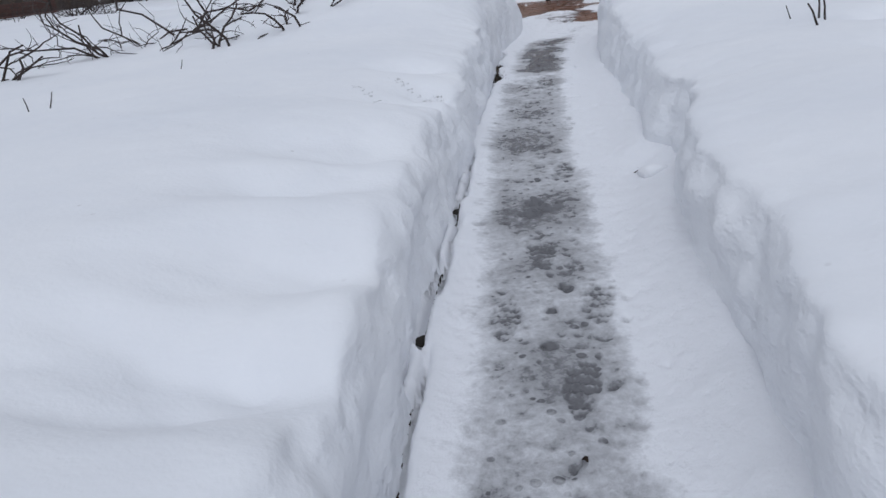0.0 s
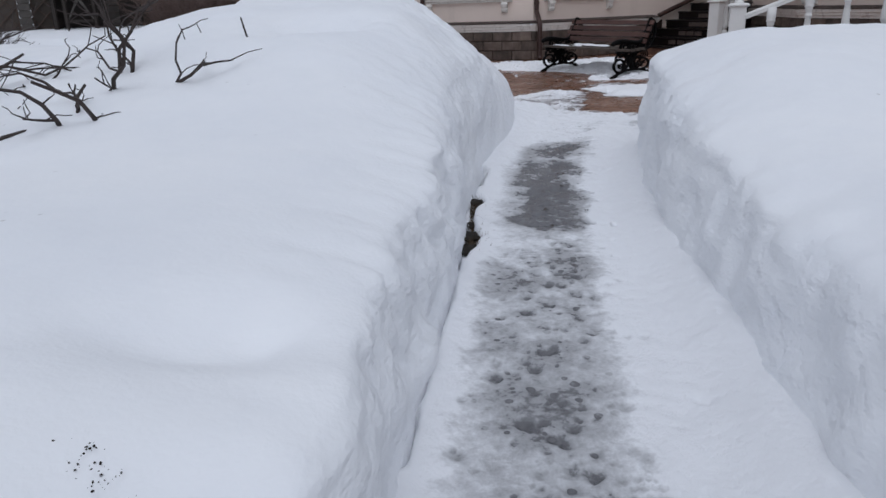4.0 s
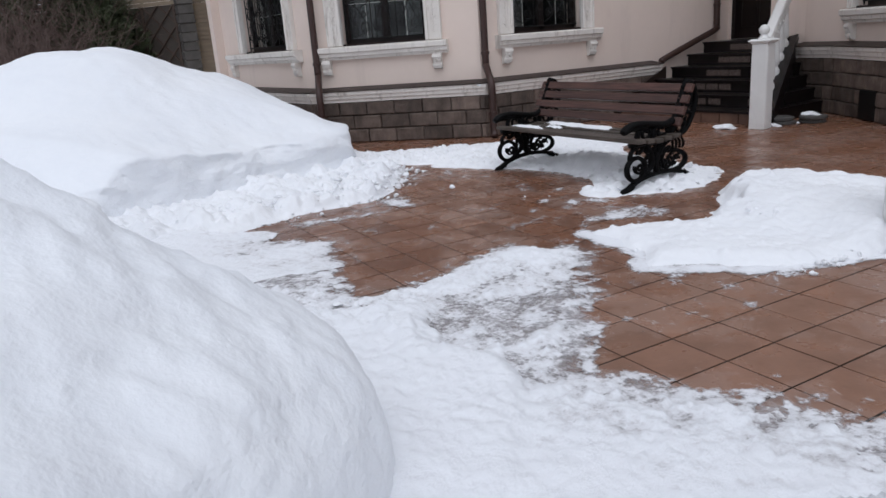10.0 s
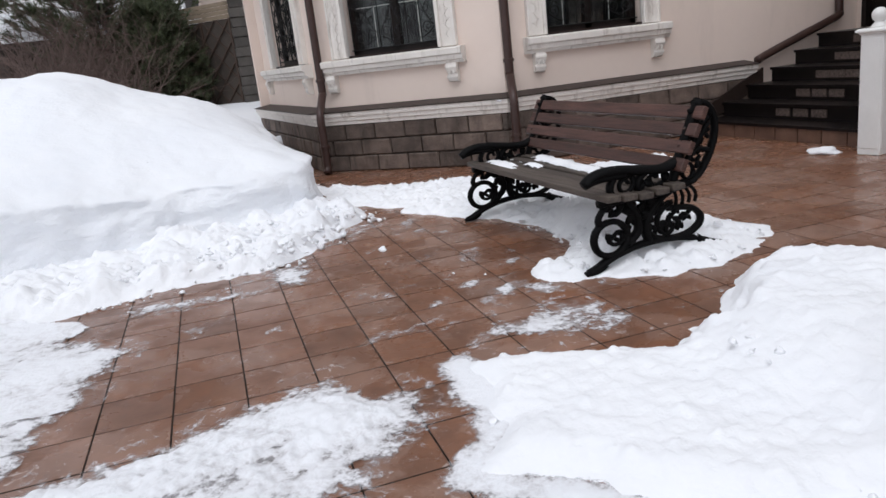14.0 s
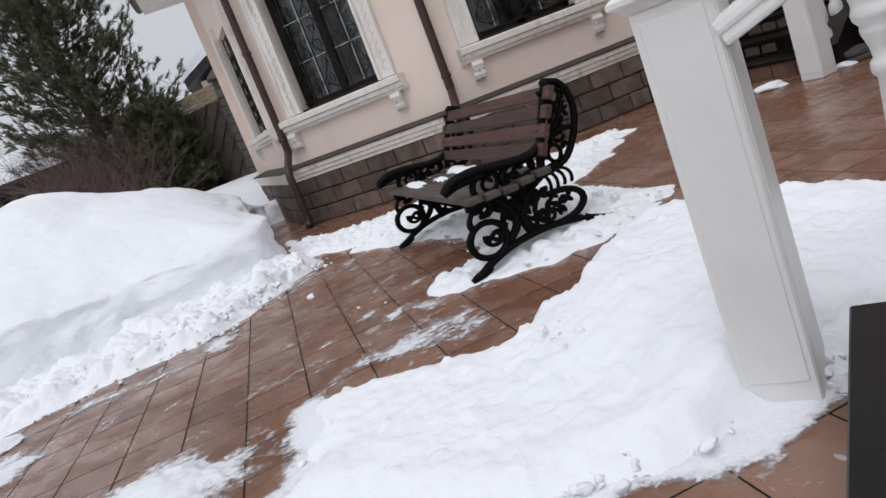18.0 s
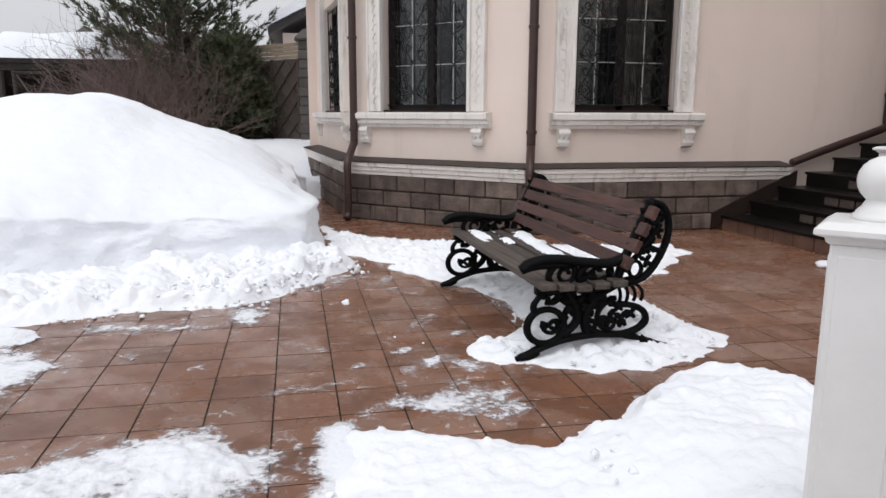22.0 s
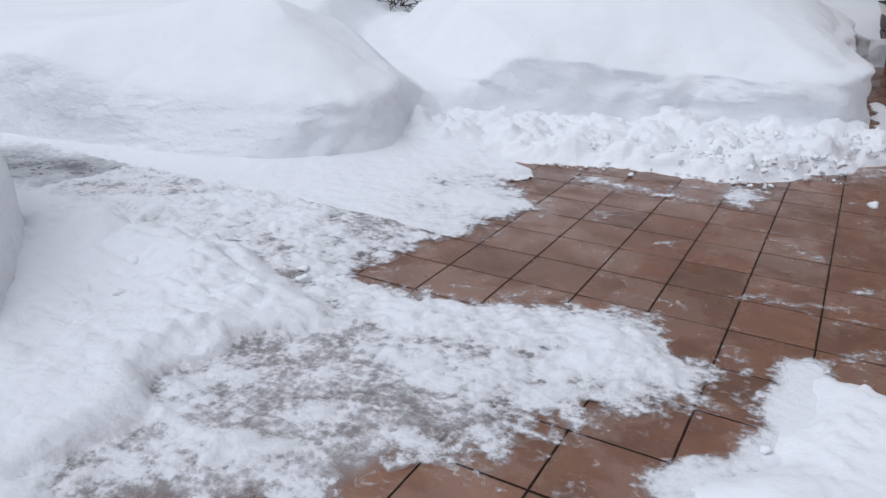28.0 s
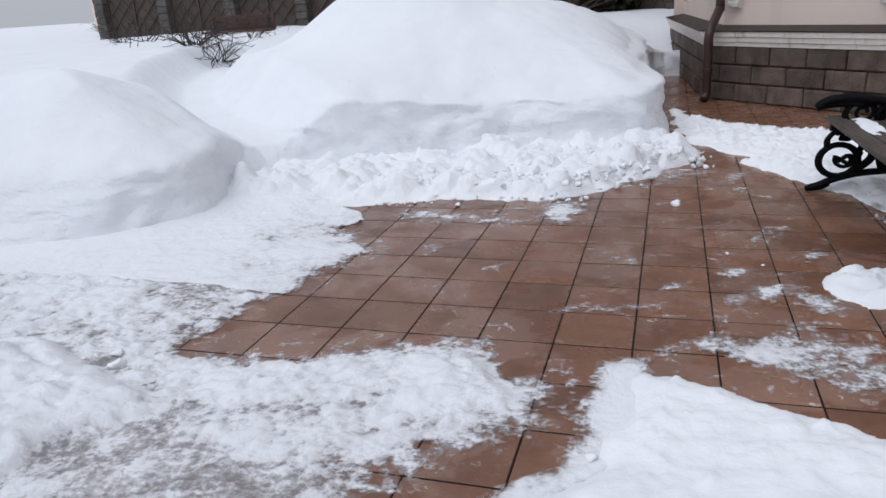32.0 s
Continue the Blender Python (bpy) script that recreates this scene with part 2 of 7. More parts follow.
    crisp, pick = n.new("ShaderNodeMapRange"), n.new("ShaderNodeMix")
    crisp.inputs["From Min"].default_value, crisp.inputs["From Max"].default_value = 1.16, 1.8
    l.new(a2.outputs[0], crisp.inputs["Value"])
    l.new(deep.outputs["Result"], pick.inputs["Factor"])
    l.new(crisp.outputs["Result"], pick.inputs["A"])
    l.new(ramp.outputs["Result"], pick.inputs["B"])
    ramp_out = pick.outputs["Result"]
    l.new(ramp_out, mix.inputs["Factor"])
    l.new(mix.outputs["Result"], p.inputs["Base Color"])
    rr = n.new("ShaderNodeMapRange")
    rr.inputs["To Min"].default_value, rr.inputs["To Max"].default_value = 0.16, 0.7
    l.new(ramp_out, rr.inputs["Value"])
    l.new(rr.outputs["Result"], p.inputs["Roughness"])
    bn = n.new("ShaderNodeBump")
    bn.inputs["Strength"].default_value, bn.inputs["Distance"].default_value = 0.7, 0.014
    l.new(a2.outputs[0], bn.inputs["Height"])
    l.new(bn.outputs["Normal"], p.inputs["Normal"])
    if clear:
        tr, ms, al = n.new("ShaderNodeBsdfTransparent"), n.new("ShaderNodeMixShader"), n.new("ShaderNodeMapRange")
        al.interpolation_type = "SMOOTHSTEP"
        al.inputs["From Min"].default_value, al.inputs["From Max"].default_value = 1.07, 1.5
        al.inputs["To Min"].default_value = 0.0
        l.new(a2.outputs[0], al.inputs["Value"])
        tk, mxm = n.new("ShaderNodeAttribute"), n.new("ShaderNodeMath")
        tk.attribute_name, mxm.operation = "thick", "MAXIMUM"
        l.new(al.outputs["Result"], mxm.inputs[0])
        dim, dmr = n.new("ShaderNodeMath"), n.new("ShaderNodeMapRange")
        dim.operation, dim.use_clamp = "MULTIPLY", True
        dmr.inputs["From Min"].default_value, dmr.inputs["From Max"].default_value = 0.82, 1.12
        dmr.inputs["To Min"].default_value, dmr.inputs["To Max"].default_value = 0.82, 1.6
        l.new(both.outputs[0], dmr.inputs["Value"])
        l.new(tk.outputs["Fac"], dim.inputs[0])
        l.new(dmr.outputs["Result"], dim.inputs[1])
        l.new(dim.outputs[0], mxm.inputs[1])
        l.new(mxm.outputs[0], ms.inputs["Fac"])
        l.new(tr.outputs[0], ms.inputs[1])
        l.new(p.outputs[0], ms.inputs[2])
        l.new(ms.outputs[0], out.inputs["Surface"])
    return m


def glass_material():
    m = bpy.data.materials.new("window_glass")
    m.use_nodes = True
    p = m.node_tree.nodes["Principled BSDF"]
    p.inputs["Base Color"].default_value = (0.8, 0.85, 0.85, 1)
    p.inputs["Transmission Weight"].default_value, p.inputs["Roughness"].default_value = 1.0, 0.02
    return m


def weather(m, dark, lo, hi, most, stretch):
    """Runs of dirt washed down a surface by rain and melting snow."""
    n, l = m.node_tree.nodes, m.node_tree.links
    p = n["Principled BSDF"]
    geo, mp, tx, ra, mx = (n.new(k) for k in ("ShaderNodeNewGeometry", "ShaderNodeMapping", "ShaderNodeTexNoise", "ShaderNodeMapRange", "ShaderNodeMix"))
    mp.inputs["Scale"].default_value = stretch
    tx.inputs["Scale"].default_value, tx.inputs["Detail"].default_value, tx.inputs["Roughness"].default_value = 1.0, 7, 0.65
    ra.inputs["From Min"].default_value, ra.inputs["From Max"].default_value, ra.inputs["To Max"].default_value = lo, hi, most
    mx.data_type = "RGBA"
    mx.inputs["B"].default_value = (*dark, 1)
    l.new(geo.outputs["Position"], mp.inputs["Vector"])
    l.new(mp.outputs["Vector"], tx.inputs["Vector"])
    l.new(tx.outputs["Fac"], ra.inputs["Value"])
    l.new(ra.outputs["Result"], mx.inputs["Factor"])
    l.new(p.inputs["Base Color"].links[0].from_socket, mx.inputs["A"])
    l.new(mx.outputs["Result"], p.inputs["Base Color"])


SNOW = snow_material("settled_snow", (0.88, 0.89, 0.91), (0.8, 0.82, 0.86), 0.25)
RUBBLE = snow_material("broken_snow", (0.9, 0.905, 0.92), (0.8, 0.81, 0.84), 0.1)
PATH_ICE = ice_material("trodden_snow_and_ice", True, (0.15, 0.15, 0.16))
THIN_ICE = ice_material("thin_milky_ice", True, (0.42, 0.38, 0.36))
STUCCO = mat("cream_stucco", (0.79, 0.665, 0.585), (0.73, 0.61, 0.535), rough=0.85, scale=1.3, bump=0.25, bump_scale=220, bump_dist=0.004)
TRIM = mat("white_plaster_trim", (0.83, 0.79, 0.74), (0.7, 0.65, 0.6), rough=0.6, scale=4.5, bump=0.2, bump_scale=60)
WHITE = mat("white_enamel_paint", (0.8, 0.79, 0.77), (0.7, 0.69, 0.67), rough=0.35, scale=3.0, bump=0.08, bump_scale=40)
STONE = mat("brown_split_stone", (0.18, 0.135, 0.11), (0.06, 0.043, 0.036), rough=0.75, scale=7.0, bump=1.0, bump_scale=30, rand=0.4, bump_dist=0.015)
MORTAR = mat("grey_mortar", (0.085, 0.07, 0.062), rough=0.9, scale=8.0, bump=0.3)
TILE = mat("wet_terracotta_tile", (0.245, 0.115, 0.067), (0.115, 0.053, 0.031), rough=0.3, scale=5.0, bump=0.12, bump_scale=90, rand=0.16, rough_var=0.17, spec=0.4, bump_dist=0.004)
weather(TRIM, (0.3, 0.25, 0.21), 0.54, 0.76, 0.75, (9, 9, 2.2))
weather(STONE, (0.03, 0.024, 0.021), 0.48, 0.7, 0.7, (6, 6, 1.4))
weather(STUCCO, (0.5, 0.42, 0.37), 0.56, 0.8, 0.35, (2.6, 2.6, 0.5))
# a skin of meltwater and frost lies over the tiles in patches that run across the joints
n, l = TILE.node_tree.nodes, TILE.node_tree.links
p, geo, skin = n["Principled BSDF"], n.new("ShaderNodeNewGeometry"), n.new("ShaderNodeTexNoise")
skin.inputs["Scale"].default_value, skin.inputs["Detail"].default_value, skin.inputs["Roughness"].default_value = 1.7, 8, 0.62
edge, frost, gloss = n.new("ShaderNodeMapRange"), n.new("ShaderNodeMix"), n.new("ShaderNodeMix")
edge.interpolation_type = "SMOOTHSTEP"
edge.inputs["From Min"].default_value, edge.inputs["From Max"].default_value, edge.inputs["To Max"].default_value = 0.49, 0.54, 0.26
l.new(geo.outputs["Position"], skin.inputs["Vector"])
l.new(skin.outputs["Fac"], edge.inputs["Value"])
frost.data_type = "RGBA"
frost.inputs["B"].default_value = (0.36, 0.25, 0.205, 1)
l.new(p.inputs["Base Color"].links[0].from_socket, frost.inputs["A"])
l.new(edge.outputs["Result"], frost.inputs["Factor"])
l.new(frost.outputs["Result"], p.inputs["Base Color"])
gloss.inputs["B"].default_value = 0.1
l.new(p.inputs["Roughness"].links[0].from_socket, gloss.inputs["A"])
l.new(edge.outputs["Result"], gloss.inputs["Factor"])
l.new(gloss.outputs["Result"], p.inputs["Roughness"])
# the tiles farthest from the walls are a little paler and less glossy; small flecks of frozen slush cling to all of
# them
px_, far_pale, pale_mix, sepp, dmix = n.new("ShaderNodeMath"), n.new("ShaderNodeMapRange"), n.new("ShaderNodeMix"), n.new("ShaderNodeSeparateXYZ"), n.new("ShaderNodeMix")
l.new(geo.outputs["Position"], sepp.inputs[0])
px_.operation = "MULTIPLY_ADD"
px_.inputs[1].default_value = -2.2
l.new(skin.outputs["Fac"], px_.inputs[0])
l.new(sepp.outputs["Y"], px_.inputs[2])
far_pale.interpolation_type = "SMOOTHSTEP"
far_pale.inputs["From Min"].default_value, far_pale.inputs["From Max"].default_value = -1.7, -2.7
l.new(px_.outputs[0], far_pale.inputs["Value"])
pale_mix.data_type = "RGBA"
pale_mix.inputs["B"].default_value = (0.37, 0.225, 0.155, 1)
hold = n.new("ShaderNodeMath")
hold.operation = "MULTIPLY"
hold.inputs[1].default_value = 0.2
l.new(far_pale.outputs["Result"], hold.inputs[0])
l.new(hold.outputs[0], pale_mix.inputs["Factor"])
l.new(frost.outputs["Result"], pale_mix.inputs["A"])
flk, flr, fmul, fmx, few = n.new("ShaderNodeTexNoise"), n.new("ShaderNodeMapRange"), n.new("ShaderNodeMath"), n.new("ShaderNodeMix"), n.new("ShaderNodeMapRange")
flk.inputs["Scale"].default_value, flk.inputs["Detail"].default_value, flk.inputs["Roughness"].default_value, flk.inputs["Distortion"].default_value = 13.0, 7, 0.68, 1.2
flr.inputs["From Min"].default_value, flr.inputs["From Max"].default_value, flr.inputs["To Max"].default_value = 0.615, 0.68, 0.8
few.inputs["From Min"].default_value, few.inputs["From Max"].default_value = 0.45, 0.56
l.new(geo.outputs["Position"], flk.inputs["Vector"])
l.new(flk.outputs["Fac"], flr.inputs["Value"])
l.new(skin.outputs["Fac"], few.inputs["Value"])
fmul.operation = "MULTIPLY"
l.new(flr.outputs["Result"], fmul.inputs[0])
l.new(few.outputs["Result"], fmul.inputs[1])
fmx.data_type = "RGBA"
fmx.inputs["B"].default_value = (0.62, 0.56, 0.54, 1)
l.new(fmul.outputs[0], fmx.inputs["Factor"])
l.new(pale_mix.outputs["Result"], fmx.inputs["A"])
l.new(fmx.outputs["Result"], p.inputs["Base Color"])
dmix.inputs["B"].default_value = 0.42
l.new(gloss.outputs["Result"], dmix.inputs["A"])
l.new(hold.outputs[0], dmix.inputs["Factor"])
l.new(dmix.outputs["Result"], p.inputs["Roughness"])
GROUT = mat("dark_wet_joint", (0.02, 0.015, 0.012), rough=0.75, scale=10.0, spec=0.12)
STEP_TILE = mat("dark_step_tile", (0.013, 0.01, 0.0095), (0.005, 0.004, 0.004), rough=0.3, scale=6.0, bump=0.1, spec=0.2)
RISER_TILE = mat("terracotta_riser", (0.2, 0.115, 0.08), (0.08, 0.045, 0.034), rough=0.4, scale=5.0)
MOSAIC = mat("pale_mosaic_tile", (0.2, 0.15, 0.13), (0.008, 0.006, 0.006), rough=0.4, scale=45.0)
FLASHING = mat("brown_sheet_metal", (0.035, 0.022, 0.018), (0.018, 0.012, 0.01), rough=0.45, scale=4.0, metal=0.1, spec=0.25)
PIPE = mat("brown_painted_pipe", (0.06, 0.032, 0.027), (0.04, 0.022, 0.018), rough=0.35, scale=4.0, metal=0.1)
IRON = mat("black_cast_iron", (0.0025, 0.0025, 0.003), (0.005, 0.0047, 0.0047), rough=0.5, scale=30.0, bump=0.25, bump_scale=120, spec=0.07)
GRILLE = mat("black_wrought_iron", (0.006, 0.006, 0.006), (0.01, 0.009, 0.009), rough=0.5, scale=20.0, spec=0.25)
SLAT = mat("brown_stained_plank", (0.12, 0.056, 0.043), (0.022, 0.011, 0.009), rough=0.5, scale=6.0, stretch=(9, 0.6, 9), bump=0.45, bump_scale=24, rand=0.15)
SLAT_GREY = mat("weathered_grey_plank", (0.11, 0.088, 0.072), (0.032, 0.025, 0.021), rough=0.6, scale=5.0, stretch=(9, 0.7, 9), bump=0.4, bump_scale=24, rand=0.2)
FRAME = mat("dark_brown_window_frame", (0.016, 0.011, 0.01), (0.01, 0.007, 0.006), rough=0.35, scale=4.0, spec=0.2)
# near black puts the gloom of unlit rooms into the colour
ROOM_SHADE = mat("unlit_room_black", (0.03, 0.03, 0.031), (0.015, 0.015, 0.016), rough=0.9, scale=1.0)
CURTAIN = mat("grey_net_curtain", (0.16, 0.16, 0.16), (0.09, 0.09, 0.09), rough=0.9, scale=3.0, stretch=(14, 14, 0.5))
GLASS = glass_material()
DOOR = mat("black_brown_door", (0.01, 0.007, 0.0065), (0.018, 0.012, 0.01), rough=0.35, scale=5.0, spec=0.2)
BOARD = mat("tan_fence_board", (0.3, 0.235, 0.165), (0.2, 0.155, 0.11), rough=0.8, scale=3.0, stretch=(0.6, 6, 6), bump=0.3)
LATTICE = mat("brown_lattice", (0.09, 0.06, 0.045), (0.06, 0.042, 0.033), rough=0.7, scale=4.0)
FENCE_WALL = mat("weathered_fence_wall", (0.095, 0.076, 0.063), (0.05, 0.041, 0.035), rough=0.85, scale=1.5, bump=0.4, bump_scale=14)
PILLAR = mat("grey_split_block", (0.12, 0.108, 0.098), (0.06, 0.055, 0.05), rough=0.85, scale=5.0, bump=0.6, bump_scale=30, rand=0.15)
DARKWOOD = mat("dark_shed_timber", (0.035, 0.026, 0.021), (0.02, 0.016, 0.014), rough=0.7, scale=4.0)
BARK = mat("pine_bark", (0.11, 0.075, 0.055), (0.06, 0.042, 0.034), rough=0.9, scale=7.0, bump=0.6, bump_scale=25)
NEEDLE = mat("pine_needles", (0.045, 0.058, 0.026), (0.075, 0.085, 0.042), rough=0.55, scale=2.5)
TWIG = mat("bare_twig", (0.05, 0.036, 0.032), (0.03, 0.022, 0.02), rough=0.7, scale=20.0)
LEAF = mat("dead_brown_leaf", (0.05, 0.025, 0.015), (0.02, 0.012, 0.009), rough=0.7, scale=30.0)
BRUSH = mat("dry_reddish_brush", (0.17, 0.115, 0.098), (0.1, 0.07, 0.06), rough=0.8, scale=9.0)
STRAW = mat("dead_grass", (0.09, 0.06, 0.035), (0.04, 0.03, 0.018), rough=0.8, scale=15.0)
SOIL = mat("bare_soil", (0.02, 0.016, 0.012), rough=0.9, scale=9.0)
ROOF = mat("dark_shingle", (0.04, 0.035, 0.034), (0.025, 0.022, 0.022), rough=0.7, scale=5.0)
PAVER = mat("flat_grey_stone", (0.09, 0.085, 0.08), (0.06, 0.056, 0.052), rough=0.7, scale=7.0, bump=0.4)
LAMP_GLASS = mat("frosted_lantern_glass", (0.6, 0.6, 0.58), rough=0.3, scale=3.0)


# ---- mesh helpers ----
def part(name, bm, material, parent=None, label="", smooth=False):
    """Links a bmesh as one mesh object, under parent if there is one."""
    me = bpy.data.meshes.new(name)
    bmesh.ops.recalc_face_normals(bm, faces=bm.faces)
    bm.to_mesh(me)
    bm.free()
    me.materials.append(material)
    if smooth:
        me.polygons.foreach_set("use_smooth", [True] * len(me.polygons))
    ob = new(name, me)
    ob.parent = parent
    if label:
        tagged(ob, label)
    return ob


def thing(name, label, category, m=None, group="", kind=""):
    ob = new(name)
    if m is not None:
        ob.matrix_world = m
    return tagged(ob, label, category, group, kind)


def box(bm, x0, x1, y0, y1, z0, z1, bevel=0.0, m=None):
    v = [bm.verts.new((x, y, z)) for z in (z0, z1) for x, y in ((x0, y0), (x1, y0), (x1, y1), (x0, y1))]
    fs = [bm.faces.new([v[i] for i in q]) for q in ((3, 2, 1, 0), (4, 5, 6, 7), (0, 1, 5, 4), (1, 2, 6, 5), (2, 3, 7, 6), (3, 0, 4, 7))]
    if bevel:
        r = bmesh.ops.bevel(bm, geom=list({e for f in fs for e in f.edges}), offset=bevel, segments=1, affect="EDGES")
        v = list({w for f in r["faces"] for w in f.verts} | {w for w in v if w.is_valid})
    if m is not None:
        bmesh.ops.transform(bm, matrix=m, verts=[w for w in v if w.is_valid])
    return bm


def prism(bm, poly, z0, z1):
    """An upright prism over a plan outline (counter-clockwise)."""
    lo, hi = [bm.verts.new((x, y, z0)) for x, y in poly], [bm.verts.new((x, y, z1)) for x, y in poly]
    bm.faces.new(lo[::-1])
    bm.faces.new(hi)
    for i in range(len(poly)):
        j = (i + 1) % len(poly)
        bm.faces.new((lo[i], lo[j], hi[j], hi[i]))
    return bm


def sweep(bm, prof, x0, x1):
    """A moulding: a closed profile of (y, z) drawn along x."""
    a, b = [bm.verts.new((x0, y, z)) for y, z in prof], [bm.verts.new((x1, y, z)) for y, z in prof]
    bm.faces.new(a)
    bm.faces.new(b[::-1])
    for i in range(len(prof)):
        j = (i + 1) % len(prof)
        bm.faces.new((a[j], a[i], b[i], b[j]))
    return bm


def tube(bm, pts, r, n=6, r2=None, flat=None):
    """A round bar through points; r2: its radius at the end; flat: (axis, factor) squashes it across that axis."""
    pts = [Vector(p) for p in pts]
    rings = []
    for i, p in enumerate(pts):
        d = (pts[min(i + 1, len(pts) - 1)] - pts[max(i - 1, 0)]).normalized()
        side = d.orthogonal().normalized() if not rings else (prev - d * prev.dot(d)).normalized()
        prev, up = side, d.cross(side)
        rr = r + ((r2 if r2 is not None else r) - r) * i / max(1, len(pts) - 1)
        ring = []
        for k in range(n):
            a = 2 * math.pi * k / n
            o = (side * math.cos(a) + up * math.sin(a)) * rr
            if flat:
                o[flat[0]] *= flat[1]
            ring.append(bm.verts.new(p + o))
        rings.append(ring)
    for a, b in zip(rings, rings[1:]):
        for k in range(n):
            bm.faces.new((a[k], a[(k + 1) % n], b[(k + 1) % n], b[k]))
    bm.faces.new(rings[0][::-1])
    bm.faces.new(rings[-1])
    return bm


def lathe(bm, prof, cx=0.0, cy=0.0, n=20):
    """A turned piece: (radius, height) pairs from the bottom up round an upright axis."""
    rings = [[bm.verts.new((cx + r * math.cos(2 * math.pi * k / n), cy + r * math.sin(2 * math.pi * k / n), z)) for k in range(n)] for r, z in prof]
    for a, b in zip(rings, rings[1:]):
        for k in range(n):
            bm.faces.new((a[k], a[(k + 1) % n], b[(k + 1) % n], b[k]))
    bm.faces.new(rings[0][::-1])
    bm.faces.new(rings[-1])
    return bm


def ball(r, z, steps=10):
    return [(max(0.004, r * math.sin(math.pi * i / steps)), z - r * math.cos(math.pi * i / steps)) for i in range(steps + 1)]


def arc(cx, cz, rx, rz, a0, a1, n=14, y=0.0):
    return [(cx + rx * math.cos(radians(a0 + (a1 - a0) * i / n)), y, cz + rz * math.sin(radians(a0 + (a1 - a0) * i / n))) for i in range(n + 1)]


def spiral(cx, cz, r0, r1, a0, a1, n=18, y=0.0):
    return [(cx + (r0 + (r1 - r0) * i / n) * math.cos(radians(a0 + (a1 - a0) * i / n)), y, cz + (r0 + (r1 - r0) * i / n) * math.sin(radians(a0 + (a1 - a0) * i / n))) for i in range(n + 1)]


def smooth_line(pts, n=5):
    """A soft curve through the points."""
    p, out = [Vector(q) for q in pts], []
    for i in range(len(p) - 1):
        a, b, c, d = p[max(i - 1, 0)], p[i], p[i + 1], p[min(i + 2, len(p) - 1)]
        for k in range(n):
            t = k / n
            out.append(0.5 * (2 * b + (c - a) * t + (2 * a - 5 * b + 4 * c - d) * t * t + (3 * b - a - 3 * c + d) * t ** 3))
    return out + [p[-1]]


# ---- noise and distance on whole arrays ----
def grain(x, y, size, seed=0, octaves=4, gain=0.5):
    """Soft noise between 0 and 1 over plan coordinates; size: metres of its coarsest bumps."""
    total, amp, norm = np.zeros_like(x), 1.0, 0.0
    for o in range(octaves):
        u, v = x / size * 2 ** o + 17.3 * (seed + o), y / size * 2 ** o - 9.1 * (seed + o)
        iu, iv = np.floor(u).astype(np.int64), np.floor(v).astype(np.int64)
        fu, fv = u - iu, v - iv
        fu, fv = fu * fu * (3 - 2 * fu), fv * fv * (3 - 2 * fv)

        def h(a, b):
            k = (a * 374761393 + b * 668265263 + (seed + o) * 974711) & 0x7FFFFFFF
            k = ((k ^ (k >> 13)) * 1274126177) & 0x7FFFFFFF
            return ((k ^ (k >> 16)) & 0xFFFF) / 65535.0

        total += amp * ((h(iu, iv) * (1 - fu) + h(iu + 1, iv) * fu) * (1 - fv) + (h(iu, iv + 1) * (1 - fu) + h(iu + 1, iv + 1) * fu) * fv)
        norm += amp
        amp *= gain
    return total / norm


def billow(x, y, size, seed, octaves=4):
    """Puffy lumps parted by sharp creases, between 0 and 1."""
    total, amp, norm = 0, 1.0, 0.0
    for o in range(octaves):
        total = total + amp * np.minimum(1, 2.6 * np.abs(grain(x + 0.3 * o, y - 0.2 * o, size / 2 ** o, seed + o, 1) - 0.5))
        norm += amp
        amp *= 0.55
    return total / norm


def line_distance(x, y, pts, closed=False):
    best = np.full(x.shape, 1e9)
    for (ax, ay), (bx, by) in zip(pts, pts[1:] + (pts[:1] if closed else [])):
        dx, dy = bx - ax, by - ay
        t = np.clip(((x - ax) * dx + (y - ay) * dy) / (dx * dx + dy * dy + 1e-12), 0, 1)
        best = np.minimum(best, np.hypot(x - ax - t * dx, y - ay - t * dy))
    return best


def inside(x, y, pts):
    odd = np.zeros(x.shape, bool)
    for (ax, ay), (bx, by) in zip(pts, pts[1:] + pts[:1]):
        if ay != by:
            odd ^= ((ay > y) != (by > y)) & (x < (bx - ax) * (y - ay) / (by - ay) + ax)
    return odd


def signed(x, y, pts):
    """Distance to an outline, positive inside."""
    return np.where(inside(x, y, pts), 1, -1) * line_distance(x, y, pts, True)


def step(a, b, v):
    t = np.clip((v - a) / (b - a), 0, 1)
    return t * t * (3 - 2 * t)


